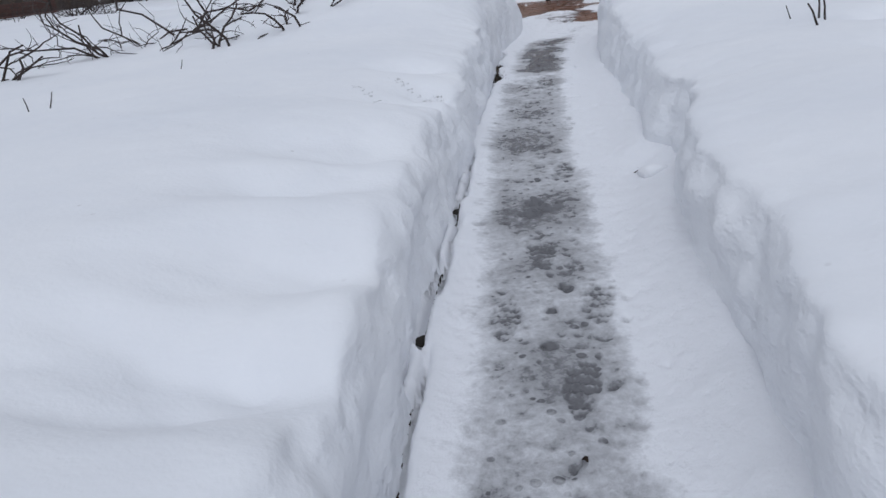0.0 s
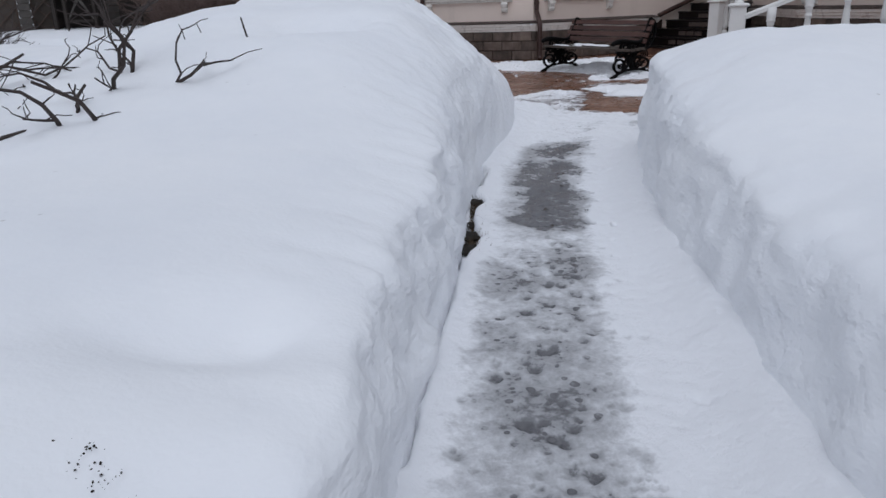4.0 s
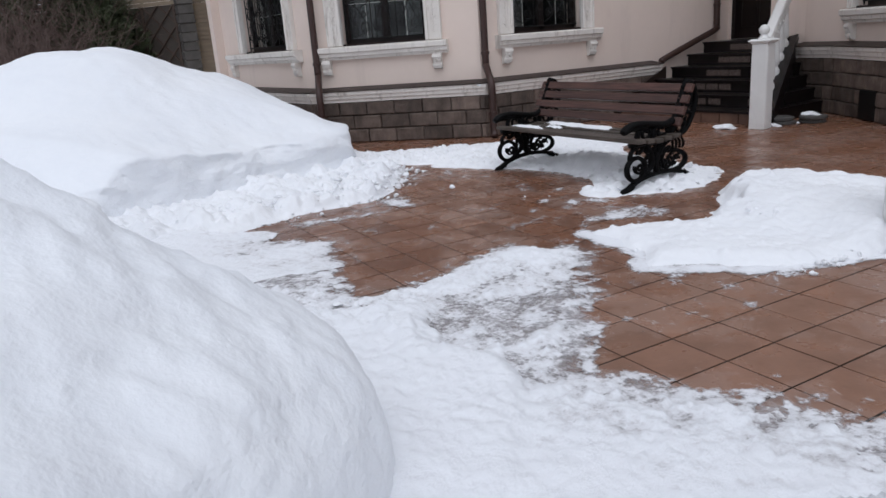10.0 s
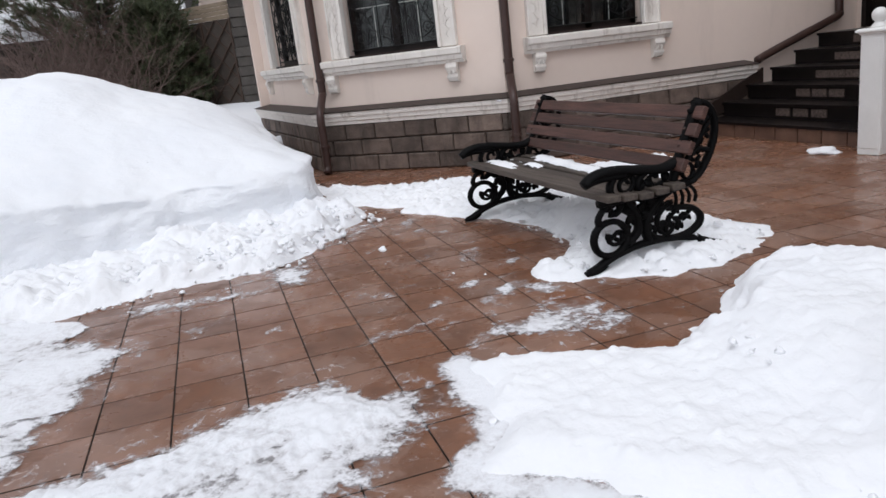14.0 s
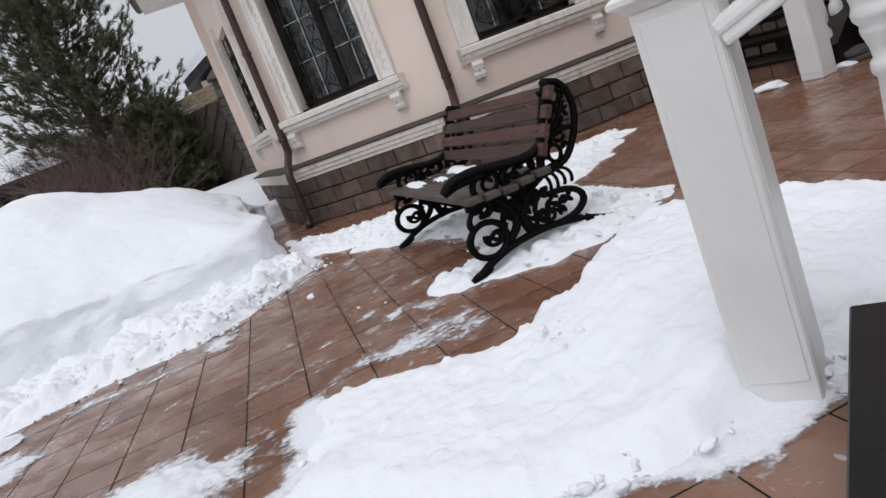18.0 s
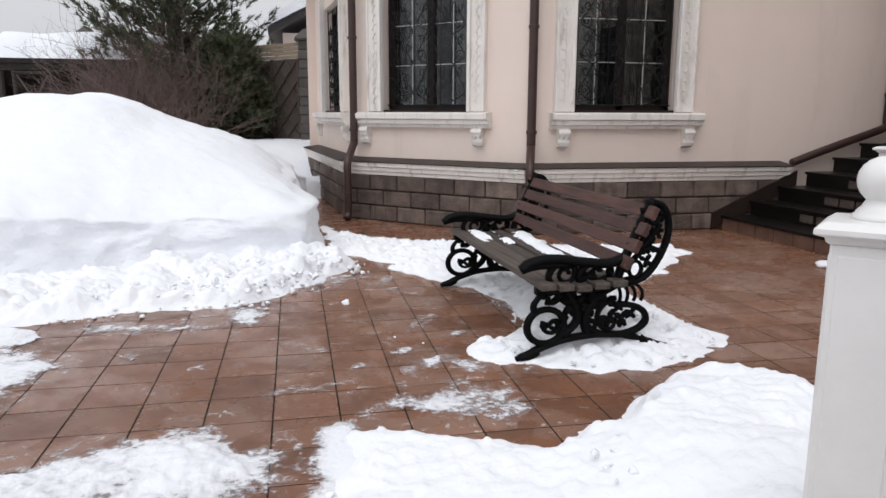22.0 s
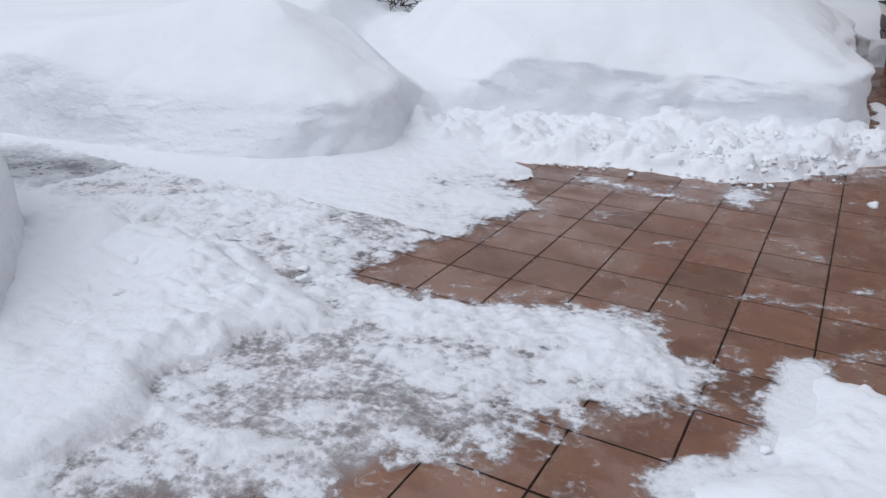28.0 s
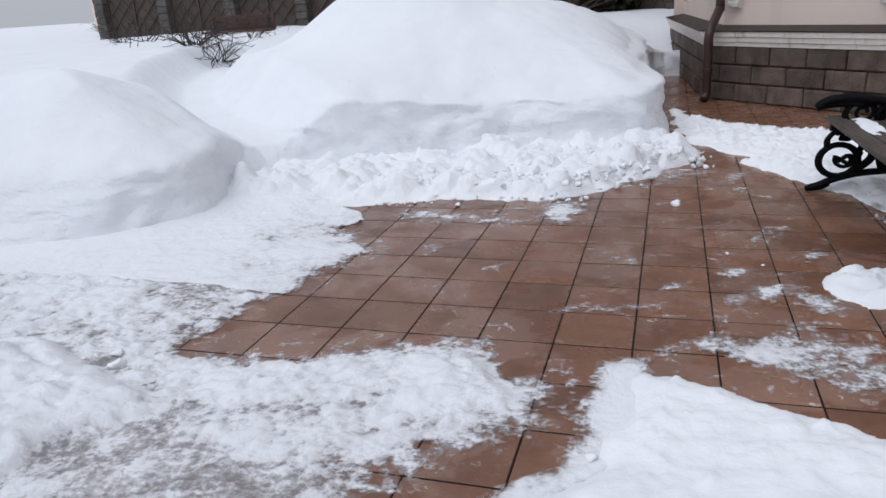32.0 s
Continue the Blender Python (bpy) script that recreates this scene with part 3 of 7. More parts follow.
def sheet(name, xs, ys, height, keep, material, cover=None, thick=None, shift=None):
    """A surface z = height over a grid of plan lines, kept where keep holds."""
    x, y = np.meshgrid(xs, ys, indexing="ij")
    if shift:
        x, y = x + shift[0], y + shift[1]
    nx, ny = x.shape
    idx = np.arange(nx * ny).reshape(nx, ny)
    ok = keep[:-1, :-1] & keep[1:, :-1] & keep[1:, 1:] & keep[:-1, 1:]
    quads = np.stack([idx[:-1, :-1][ok], idx[1:, :-1][ok], idx[1:, 1:][ok], idx[:-1, 1:][ok]], 1)
    used, inv = np.unique(quads.ravel(), return_inverse=True)
    co = np.stack([x.ravel()[used], y.ravel()[used], height.ravel()[used]], 1)
    me = bpy.data.meshes.new(name)
    me.vertices.add(len(co))
    me.vertices.foreach_set("co", co.ravel())
    me.loops.add(inv.size)
    me.loops.foreach_set("vertex_index", inv.ravel().astype(np.int32))
    me.polygons.add(len(quads))
    me.polygons.foreach_set("loop_start", np.arange(0, inv.size, 4, dtype=np.int32))
    me.polygons.foreach_set("use_smooth", np.ones(len(quads), bool))
    if cover is not None:
        me.attributes.new("cover", "FLOAT", "POINT").data.foreach_set("value", cover.ravel()[used].astype(np.float32))
    if thick is not None:
        me.attributes.new("thick", "FLOAT", "POINT").data.foreach_set("value", thick.ravel()[used].astype(np.float32))
    me.update(calc_edges=True)
    me.validate()
    me.materials.append(material)
    return new(name, me)


# ---- plan: where the snow has been cleared ----
T = 0.30
LEFT_EDGE = [(-7.95, -13.2), (-6.86, -11.05), (-6.12, -9.75), (-5.68, -9.06), (-5.32, -8.5), (-4.37, -6.96), (-3.42, -5.55), (-3.15, -5.1), (-2.79, -4.54), (-2.28, -3.84), (-1.36, -2.74), (-0.9, -2.15)]
WEST_PATH = [(-0.82, -1.58), (-1.2, -1.25), (-1.75, -0.8), (-2.6, -0.5), (-4.5, -0.55), (-7.5, -0.9), (-7.5, 0.0), (-3.8, 0.3), (-2.0, 0.6), (-1.41, 1.08), (-1.3, 1.6)]
HOUSE_EDGE = [(-1.5, 2.2), (-1.45, 2.75), (-0.4, 3.2), (0.4, 3.5), (1.15, 3.58), (1.55, 3.75), (1.6, 4.4), (1.45, 5.6), (1.25, 7.4), (1.2, 8.5), (1.7, 8.9), (9.5, 9.0), (9.5, -5.0)]
RIGHT_EDGE = [(2.2, -4.6), (0.6, -3.85), (-0.3, -3.75), (-1.1, -4.2), (-1.74, -4.9), (-2.24, -5.6), (-2.84, -6.62), (-3.6, -7.78), (-3.9, -8.2), (-4.08, -8.45), (-4.06, -8.66), (-4.18, -8.9), (-4.5, -9.12), (-4.86, -9.58), (-5.2, -10.16), (-5.62, -10.76), (-6.6, -12.4), (-6.9, -13.4)]


def rounded(pts, times=2):
    """Cuts an outline's corners."""
    for _ in range(times):
        pts = [q for a, b in zip(pts, pts[1:] + pts[:1]) for q in ((0.75 * a[0] + 0.25 * b[0], 0.75 * a[1] + 0.25 * b[1]), (0.25 * a[0] + 0.75 * b[0], 0.25 * a[1] + 0.75 * b[1]))]
    return pts


OPEN = rounded(LEFT_EDGE + WEST_PATH + HOUSE_EDGE + RIGHT_EDGE)
TROUGH = [(-1.3, 2.55), (-2.2, 3.1), (-3.2, 4.2), (-4.6, 6.2), (-6.0, 9.0)]


def snow_height(x, y):
    """The snow's surface: an even field with heaps thrown up beside the cleared ways, cut steeply where it was shovelled."""
    field = 0.6 + 0.012 * np.clip(y + 6, 0, 18) + 0.1 * (grain(x, y, 2.6, 3, 3) - 0.5) + 0.03 * (grain(x, y, 0.5, 5, 3) - 0.5)
    heap = lambda cx, cy, sx, sy, turn, h, p=1.25: h * np.exp(-0.5 * ((((x - cx) * math.cos(turn) + (y - cy) * math.sin(turn)) / sx) ** 2 + ((-(x - cx) * math.sin(turn) + (y - cy) * math.cos(turn)) / sy) ** 2) ** p)
    field += heap(-3.0, -2.35, 1.75, 1.9, -0.45, 0.64) + heap(-2.1, -1.75, 0.75, 0.7, 0.0, 0.16)
    field += heap(-1.25, 5.55, 0.85, 0.9, 0.3, 0.34, 1.6) + heap(-0.5, 5.6, 1.4, 1.0, 0.3, 0.5, 1.0) + heap(-1.8, 5.4, 0.4, 0.5, 0.0, 0.12)
    field += heap(-2.6, 1.65, 0.95, 0.6, 0.2, 0.3, 1.0)
    field += heap(-0.3, -5.2, 1.9, 0.9, 0.4, 0.36)
    field += 0.1 * (grain(x, y, 0.45, 8, 3) - 0.5) * np.clip((field - 0.75) * 3, 0, 1)
    field -= 0.55 * np.exp(-((x - 1.5) ** 2 / 1.2 + (y - 9.6) ** 2 / 0.9))
    t = line_distance(x, y, TROUGH)
    field -= (field - 0.3) * (1 - step(0.15, 0.75, t)) * 0.85
    for qx, qy, qr, qd in ((-5.06, -7.5, 0.17, 0.05), (-5.32, -7.75, 0.2, 0.05), (-4.85, -6.9, 0.2, 0.035), (-6.52, -9.6, 0.3, 0.06), (-6.3, -9.0, 0.25, 0.04), (-6.85, -10.1, 0.3, 0.06), (-7.0, -9.9, 0.25, 0.05), (-6.0, -8.6, 0.3, 0.04), (-2.2, -8.6, 0.25, 0.04), (-3.0, -9.4, 0.3, 0.04), (-2.6, -4.2, 0.3, 0.05), (-3.4, -3.6, 0.25, 0.05)):
        field = field - 3.0 * qd * np.exp(-(((x - qx) * 0.8) ** 2 + ((y - qy) * 1.4) ** 2) / qr ** 2) * (0.5 + grain(x, y, 0.3, 19, 3))
    rough = 0.11 * (grain(x, y, 0.7, 11, 3) - 0.5) + 0.035 * (grain(x, y, 0.11, 12, 2) - 0.5)
    rough = rough * (1 - 0.8 * step(-7.5, -5.0, y) * (1 - step(-1.2, -0.6, y)) * (x - 0.66 * y < 0.8))
    d = -signed(x, y, OPEN) + rough
    soft = np.exp(-((x + 1.3) ** 2 + (y + 2.0) ** 2) / 1.2)
    nose = np.exp(-(((x + 1.5) ** 2 + (y + 1.9) ** 2) / 1.9) ** 1.5)
    soft = np.maximum(soft, 0.8 * np.exp(-((x + 1.9) ** 2 + (y - 1.4) ** 2) / 0.8))
    soft = np.maximum(soft, (0.36 + 0.44 * step(-5.6, -4.4, y)) * (0.6 + 0.4 * step(-7.5, -5.0, y)) * (1 - step(-2.2, -1.6, y)) * (x - 0.66 * y < 0.6))
    soft = np.maximum(soft, 0.35 * (y > -0.3) * (y < 3) * (x < -0.5))
    soft = np.maximum(soft, 0.42 * step(-8.8, -8.3, y) * (1 - step(-5.6, -4.6, y)) * (x - 0.63 * y > 0.9))
    e_face = np.maximum(np.exp(-((x - 0.3) ** 2 / 2.5 + (y - 3.8) ** 2 / 1.1)), np.exp(-((x - 1.5) ** 2 / 0.5 + (y - 5.2) ** 2 / 2.5)))
    rise = np.clip(d / 0.26, 0, 1)
    wall = 0.8 * np.sin(0.5 * math.pi * np.clip(d / 0.32, 0, 1)) ** 0.8 + 0.2 * step(0.1, 0.8, d)
    gentle = 0.3 * step(0.0, 0.12, d) + 0.7 * np.sin(0.5 * math.pi * np.clip(d / 0.85, 0, 1)) ** 0.7
    gentle = gentle * (1 - nose) + nose * (0.2 * step(0.0, 0.1, d) + 0.8 * np.clip(d / 1.3, 0, 1) ** 0.6)
    shelf = 0.38 * np.sin(0.5 * math.pi * rise) ** 0.9 + 0.62 * step(-0.25, 1.25, d) ** 1.05
    s = wall * (1 - soft) + gentle * soft
    s = s * (1 - e_face) + shelf * e_face
    c_mound = np.exp(-(((x + 2.3) / 1.3) ** 2 + ((y - 1.3) / 1.3) ** 2) ** 2)
    s = s * (1 - c_mound) + (0.18 * rise ** 0.9 + 0.82 * np.sin(0.5 * math.pi * np.clip(d / 1.4, 0, 1)) ** 0.85) * c_mound
    soft = soft * (1 - c_mound)
    on_wall = step(0.02, 0.1, d) * (1 - step(0.8, 1.0, s))
    z = field * s + (0.03 * (grain(x, y, 0.24, 15, 3) - 0.5) + soft * (0.085 * (grain(x, y, 0.34, 16, 4) - 0.5) + 0.03 * (grain(x, y, 0.09, 18, 3) - 0.5))) * on_wall + 0.007 * (grain(x, y, 0.12, 17, 3) - 0.5) * step(0.1, 0.3, d)
    z = z + nose * step(0.1, 0.45, d) * (0.075 * (billow(x, y, 0.26, 67, 3) - 0.4) + 0.02 * (grain(x, y, 0.1, 68, 3) - 0.5))
    # the cut faces stand almost upright, with layers that bulge and recede
    back = d - np.interp(d, [0, 0.26, 0.8, 900], [0, 0.06, 0.8, 900])
    along = 0.6 * x + 0.8 * y
    face = step(0.0, 0.04, d) * (1 - step(0.3, 0.6, d))
    layers = 0.12 * (grain(along, z * 1.6, 0.45, 61, 2) - 0.5) + 0.06 * (grain(along, z * 1.6, 0.18, 62, 2) - 0.5) + 0.13 * (grain(along * 0.25 + 0.3 * grain(x, y, 0.4, 64, 2), z * 1.3, 0.1, 63, 2) - 0.5) * np.maximum(np.maximum(e_face, 1.1 * c_mound), 0.35)
    clump = step(-7.6, -6.2, y) * (1 - step(-2.0, -1.2, y)) * (x - 0.66 * y < 0.8)
    layers = layers + clump * (0.07 * (billow(along, z * 1.2 + 0.2 * x, 0.12, 66, 3) - 0.4))
    out = (np.where(d > 0, back, 0) + face * layers) * (1 - 0.8 * soft) * (1 - 0.7 * c_mound * (1 - 0.7 * step(-2.1, -1.5, x)))
    return np.where(d > 0, np.maximum(0.0, z), -0.03), d, out, np.clip(np.maximum(e_face, c_mound), 0, 1)


def spread(fine0, fine1, pitch, far):
    """Plan lines, close together in the middle stretch and ever wider outwards."""
    mid = list(np.arange(fine0, fine1 + 1e-6, pitch))
    lo, hi, gap = [], [], pitch
    a, b = mid[0], mid[-1]
    while a > -far or b < far:
        gap *= 1.18
        a, b = a - gap, b + gap
        lo.append(a)
        hi.append(b)
    return np.array(lo[::-1] + mid + hi)


GX, GY = spread(-7.0, 2.2, 0.023, 70), spread(-12.2, 9.6, 0.023, 70)
gx, gy = np.meshgrid(GX, GY, indexing="ij")
GZ, GD, GOUT, GLAYER = snow_height(gx, gy)
flow = signed(gx, gy, OPEN)
fx, fy = np.gradient(flow, GX, axis=0), np.gradient(flow, GY, axis=1)
size = np.maximum(np.hypot(fx, fy), 0.3)
GSHIFT = (GOUT * fx / size, GOUT * fy / size)
GZ = GZ + np.where(np.hypot(gx, gy) > 20, -0.1, 0)
right_of_path = (gx - gy * 0.63 > 0.75) & (gy < -3.4)
near = (gx > -7.0) & (gx < 3) & (gy > -13)
e_side = (gy - 2.55) > -0.95 * (gx + 1.4)
zone = np.zeros(gx.shape, int)
zone[near & right_of_path] = 1
zone[near & ~right_of_path & (gy < -0.25)] = 2
zone[near & (gy >= -0.25) & (gy < 9.6) & ~e_side & (gx < -0.3)] = 3
zone[near & (gy >= -0.25) & (gy < 9.6) & e_side] = 4
shown = GD > -0.05
NAMES = {
    0: ("snow_field", "deep even white snow over the garden ground", "snow", "structure"),
    1: ("snow_bank", "steeply cut white snow bank along the shovelled path", "snow bank", ""),
    2: ("snow_bank", "high rounded bank of white snow with shovel-cut side", "snow bank", ""),
    3: ("snow_mound", "low white snow mound with a layered undercut front", "snow mound", ""),
    4: ("snow_mound", "tall white snow mound beside the house with cut front", "snow mound", ""),
}
for z_id, (nm, lab, cat, kd) in NAMES.items():
    z = zone == z_id
    grown = z.copy()
    grown[1:, :] |= z[:-1, :]
    grown[:, 1:] |= z[:, :-1]
    grown[1:, 1:] |= z[:-1, :-1]
    tagged(sheet(nm, GX, GY, GZ, shown & grown, SNOW, GLAYER, shift=GSHIFT), lab, cat, "", kd)

# bare ground under everything, to the horizon
bm = bmesh.new()
box(bm, -900, 900, -900, 900, -0.4, -0.06)
tagged(part("ground", bm, SNOW), "snowy ground reaching the horizon", "ground", "", "structure")


def chunk_bumps(xs, ys, allowed, count, sizes, seed):
    """Broken clods as overlapping domes of very uneven size, centred where allowed holds."""
    x, y = np.meshgrid(xs, ys, indexing="ij")
    rnd, bump, tries = random.Random(seed), np.zeros(x.shape), 0
    while count and tries < 40000:
        tries += 1
        qx, qy = rnd.uniform(xs[2], xs[-3]), rnd.uniform(ys[2], ys[-3])
        i, j = np.searchsorted(xs, qx), np.searchsorted(ys, qy)
        if not allowed[i, j]:
            continue
        count -= 1
        r = sizes[0] + (sizes[1] - sizes[0]) * rnd.random() ** 3
        a, b, c = rnd.uniform(0.7, 1.4), rnd.uniform(0.7, 1.4), rnd.uniform(-0.6, 0.6)
        i0, i1 = np.searchsorted(xs, (qx - 1.6 * r, qx + 1.6 * r))
        j0, j1 = np.searchsorted(ys, (qy - 1.6 * r, qy + 1.6 * r))
        u, v = (x[i0:i1, j0:j1] - qx) / r, (y[i0:i1, j0:j1] - qy) / r
        tilt = 1 + 0.35 * (u * rnd.uniform(-1, 1) + v * rnd.uniform(-1, 1))
        w = np.clip(1 - ((u * a + v * c) ** 2 + (v * b - u * c) ** 2), 0, 1) ** 0.45 * tilt
        bump[i0:i1, j0:j1] = np.maximum(bump[i0:i1, j0:j1], w * r * rnd.uniform(0.35, 0.8))
    return bump


# ---- the trodden path and the slush at its mouth ----
TILE_EDGE = [(-0.3, 1.31), (0.0, 0.96), (-0.08, 0.38), (-0.15, -0.24), (0.34, -0.18), (0.96, 0.02), (1.13, -0.23), (1.48, -0.17), (1.21, -0.76), (0.88, -0.92), (0.78, -1.18), (0.33, -1.88), (0.56, -2.34), (0.95, -2.9), (1.5, -3.4), (2.4, -4.4)]
ICE_AREA = LEFT_EDGE + WEST_PATH + [(-1.2, 1.9), (-0.4, 1.5)] + TILE_EDGE + RIGHT_EDGE
DARK = [(-5.05, -8.82, 0.34), (-5.35, -9.4, 0.2), (-5.75, -10.1, 0.2), (-4.38, -7.58, 0.36), (-3.9, -7.0, 0.2), (-2.74, -5.25, 0.3), (-2.4, -4.75, 0.34), (-2.02, -4.25, 0.36), (-1.5, -3.65, 0.3), (-2.9, -0.1, 0.4), (-3.5, -0.1, 0.4)]
SLAB = [(-0.8, -0.45), (-0.14, -0.74), (-0.32, -1.36), (-0.15, -1.6), (-0.3, -1.9), (-0.6, -2.35), (-0.92, -2.69), (-1.26, -3.19), (-1.75, -3.7), (-1.6, -2.78), (-1.2, -2.2), (-1.2, -1.6), (-1.5, -1.25), (-1.9, -0.85), (-1.6, -0.6)]
px, py = np.arange(-7.6, 2.0, 0.0135), np.arange(-12.6, 2.0, 0.0135)
ax, ay = np.meshgrid(px, py, indexing="ij")
sd = signed(ax, ay, ICE_AREA)
td = line_distance(ax, ay, TILE_EDGE)
ragged = np.where((sd > 0) | (td > 0.02 - sd), td, -td) + 0.34 * (grain(ax, ay, 0.3, 21, 5) - 0.5)
center = [(-7.45, -12.6), (-5.8, -10.05), (-5.02, -8.8), (-4.35, -7.6), (-3.6, -6.5), (-2.72, -5.25), (-2.05, -4.3), (-1.35, -3.45), (-0.6, -2.7)]
cd = line_distance(ax, ay, center)
band = (1 - 0.15 * step(-5.0, -4.0, ay) - step(0.18, 0.36, cd + 0.16 * (grain(ax, ay, 0.3, 20, 4) - 0.5))).clip(0, 1) * step(-3.15, -3.7, ay)
cover = 1.1 - 0.55 * band + 0.45 * (grain(ax, ay, 0.8, 22, 4) - 0.5) + 0.3 * (grain(ax, ay, 0.14, 27, 3) - 0.5)
patch = step(0.44, 0.53, grain(ax, ay, 0.36, 92, 4)) * step(-7.2, -5.6, ay) * step(-2.4, -3.2, ay)
cover += band * (0.2 * step(-7.2, -5.6, ay) * step(-2.4, -3.2, ay) - 0.42 * patch)
for bx, by, br in DARK:
    cover -= 0.34 * np.exp(-(((ax - bx) ** 2 + (ay - by) ** 2) / br ** 2) ** 1.5)
slab = step(-2.9, -1.9, ay) * step(0.0, 0.13, signed(ax, ay, SLAB) + 0.03 + 0.14 * (grain(ax, ay, 0.25, 28, 3) - 0.5))
fan = np.clip((ax + 0.9) * 0.7 + (ay + 2.6) * 0.7, 0, 1.2) * (ay < 0.3)
cover -= 0.1 * step(-0.75, -1.4, ay) * np.minimum(fan, 1)
cover -= (0.5 - 0.9 * (grain(ax, ay, 0.2, 29, 5, 0.6) - 0.5)) * step(-0.85, -0.5, ax + 0.1 * ay) * step(0.1, 0.5, ay)
cover -= 0.2 * (1 - step(0.12, 0.4, line_distance(ax, ay, [(-4.4, -0.1), (-2.6, -0.02), (-2.0, 0.05)]) + 0.2 * (grain(ax, ay, 0.3, 44, 4) - 0.5)))
cover += 0.3 * np.exp(-(line_distance(ax, ay, [(-0.1, -0.45), (0.3, -0.38), (1.0, -0.42)]) / 0.22) ** 2)
streak = grain(ax * 0.5 + ay * 0.2, ay * 1.3 - ax * 0.5, 0.16, 45, 5, 0.62) - 0.5
cover -= 0.52 * fan - 0.75 * streak * np.minimum(fan, 1) - 0.5 * (grain(ax, ay, 0.2, 29, 5, 0.6) - 0.5) * np.minimum(fan, 1) - 0.75 * (grain(ax, ay, 0.06, 93, 3, 0.6) - 0.5) * np.minimum(fan, 1)
cover += 0.1 * np.exp(-((line_distance(ax, ay, [(-1.9, 0.0), (-0.9, -0.02), (-0.4, -0.2), (-0.35, 0.45), (-0.3, 0.8)]) + 0.1 * (grain(ax, ay, 0.2, 95, 4) - 0.5)) / 0.3) ** 4)
cover -= 0.2 * step(0.5, 0.62, grain(ax * 0.6 + ay * 0.8, (ay * 0.6 - ax * 0.8) * 1.8, 0.5, 94, 4)) * step(-0.5, -0.9, ay) * np.minimum(fan * 2, 1)
cover += 0.9 * slab
thick = step(0.0, 0.35, ragged)
cover = cover * (0.5 + 0.5 * thick) - 0.35 * (1 - step(0.0, 0.16, ragged))
level = 0.004 + 0.03 * step(0.0, 0.6, ragged) + 0.022 * (grain(ax, ay, 0.25, 24, 4) - 0.5) * step(0, 0.3, ragged)
level += slab * (0.062 + 0.05 * (grain(ax, ay, 0.3, 25, 4) - 0.5) + 0.02 * (billow(ax, ay, 0.09, 37, 3) - 0.4))
level += 0.022 * step(0.45, 0.75, cover) * np.minimum(fan, 1) * (1 - slab) * step(0.03, 0.15, ragged) * (0.6 + 0.8 * billow(ax, ay, 0.06, 91, 2))
level += 0.012 * (grain(ax, ay, 0.05, 30, 2) - 0.5) * step(0.05, 0.3, ragged)
heapx = np.exp(-(((ax + 1.35) / 0.5) ** 2 + ((ay + 0.72) / 0.22) ** 2) ** 2)
level += heapx * (0.04 + 0.1 * (billow(ax, ay, 0.3, 26, 4) - 0.3))
cover += heapx * 0.8
level += 0.08 * slab * step(0.5, 0.62, grain(ax, ay, 0.5, 35, 2)) * step(-1.7, -1.3, ay) * (billow(ax, ay, 0.16, 36, 4) - 0.2)
rd = line_distance(ax, ay, RIGHT_EDGE)
level += (0.03 * (1 - step(0.0, 0.2, sd)) + 0.05 * (1 - step(0.0, 0.3, rd))) * step(0.35, 0.9, ragged)
cover += 0.3 * (1 - step(0.15, 0.5, rd)) * step(0.35, 0.9, ragged)
cover += 0.25 * (1 - step(0.0, 0.3, sd)) * step(0.3, 0.7, ragged)
# a crack of bare dark ground along the foot of the bank
ld = line_distance(ax, ay, rounded(LEFT_EDGE, 1)[2:-6])
gape = 0.009 + 0.022 * (np.exp(-((ax + 2.86) ** 2 + (ay + 4.72) ** 2) / 0.03) + 1.3 * np.exp(-((ax + 3.28) ** 2 + (ay + 5.37) ** 2) / 0.04) + 0.7 * np.exp(-((ax + 5.33) ** 2 + (ay + 8.55) ** 2) / 0.02) + 0.7 * np.exp(-((ax + 6.03) ** 2 + (ay + 9.64) ** 2) / 0.02))
gape = gape * (0.5 + 1.0 * grain(ax, ay, 0.15, 34, 2))
crack = np.exp(-((ld - 0.03 - 0.03 * (grain(ax, ay, 0.25, 33, 3) - 0.5)) / gape) ** 2) * (ax < -2.4) * step(0.35, 0.55, grain(ax, ay, 0.5, 38, 1) + 6 * gape)
crack = np.maximum(crack, step(0.022, 0.006, ld) * (ax < -2.4) * step(0.4, 0.52, grain(ax, ay, 0.4, 39, 2)))
level -= 0.11 * crack
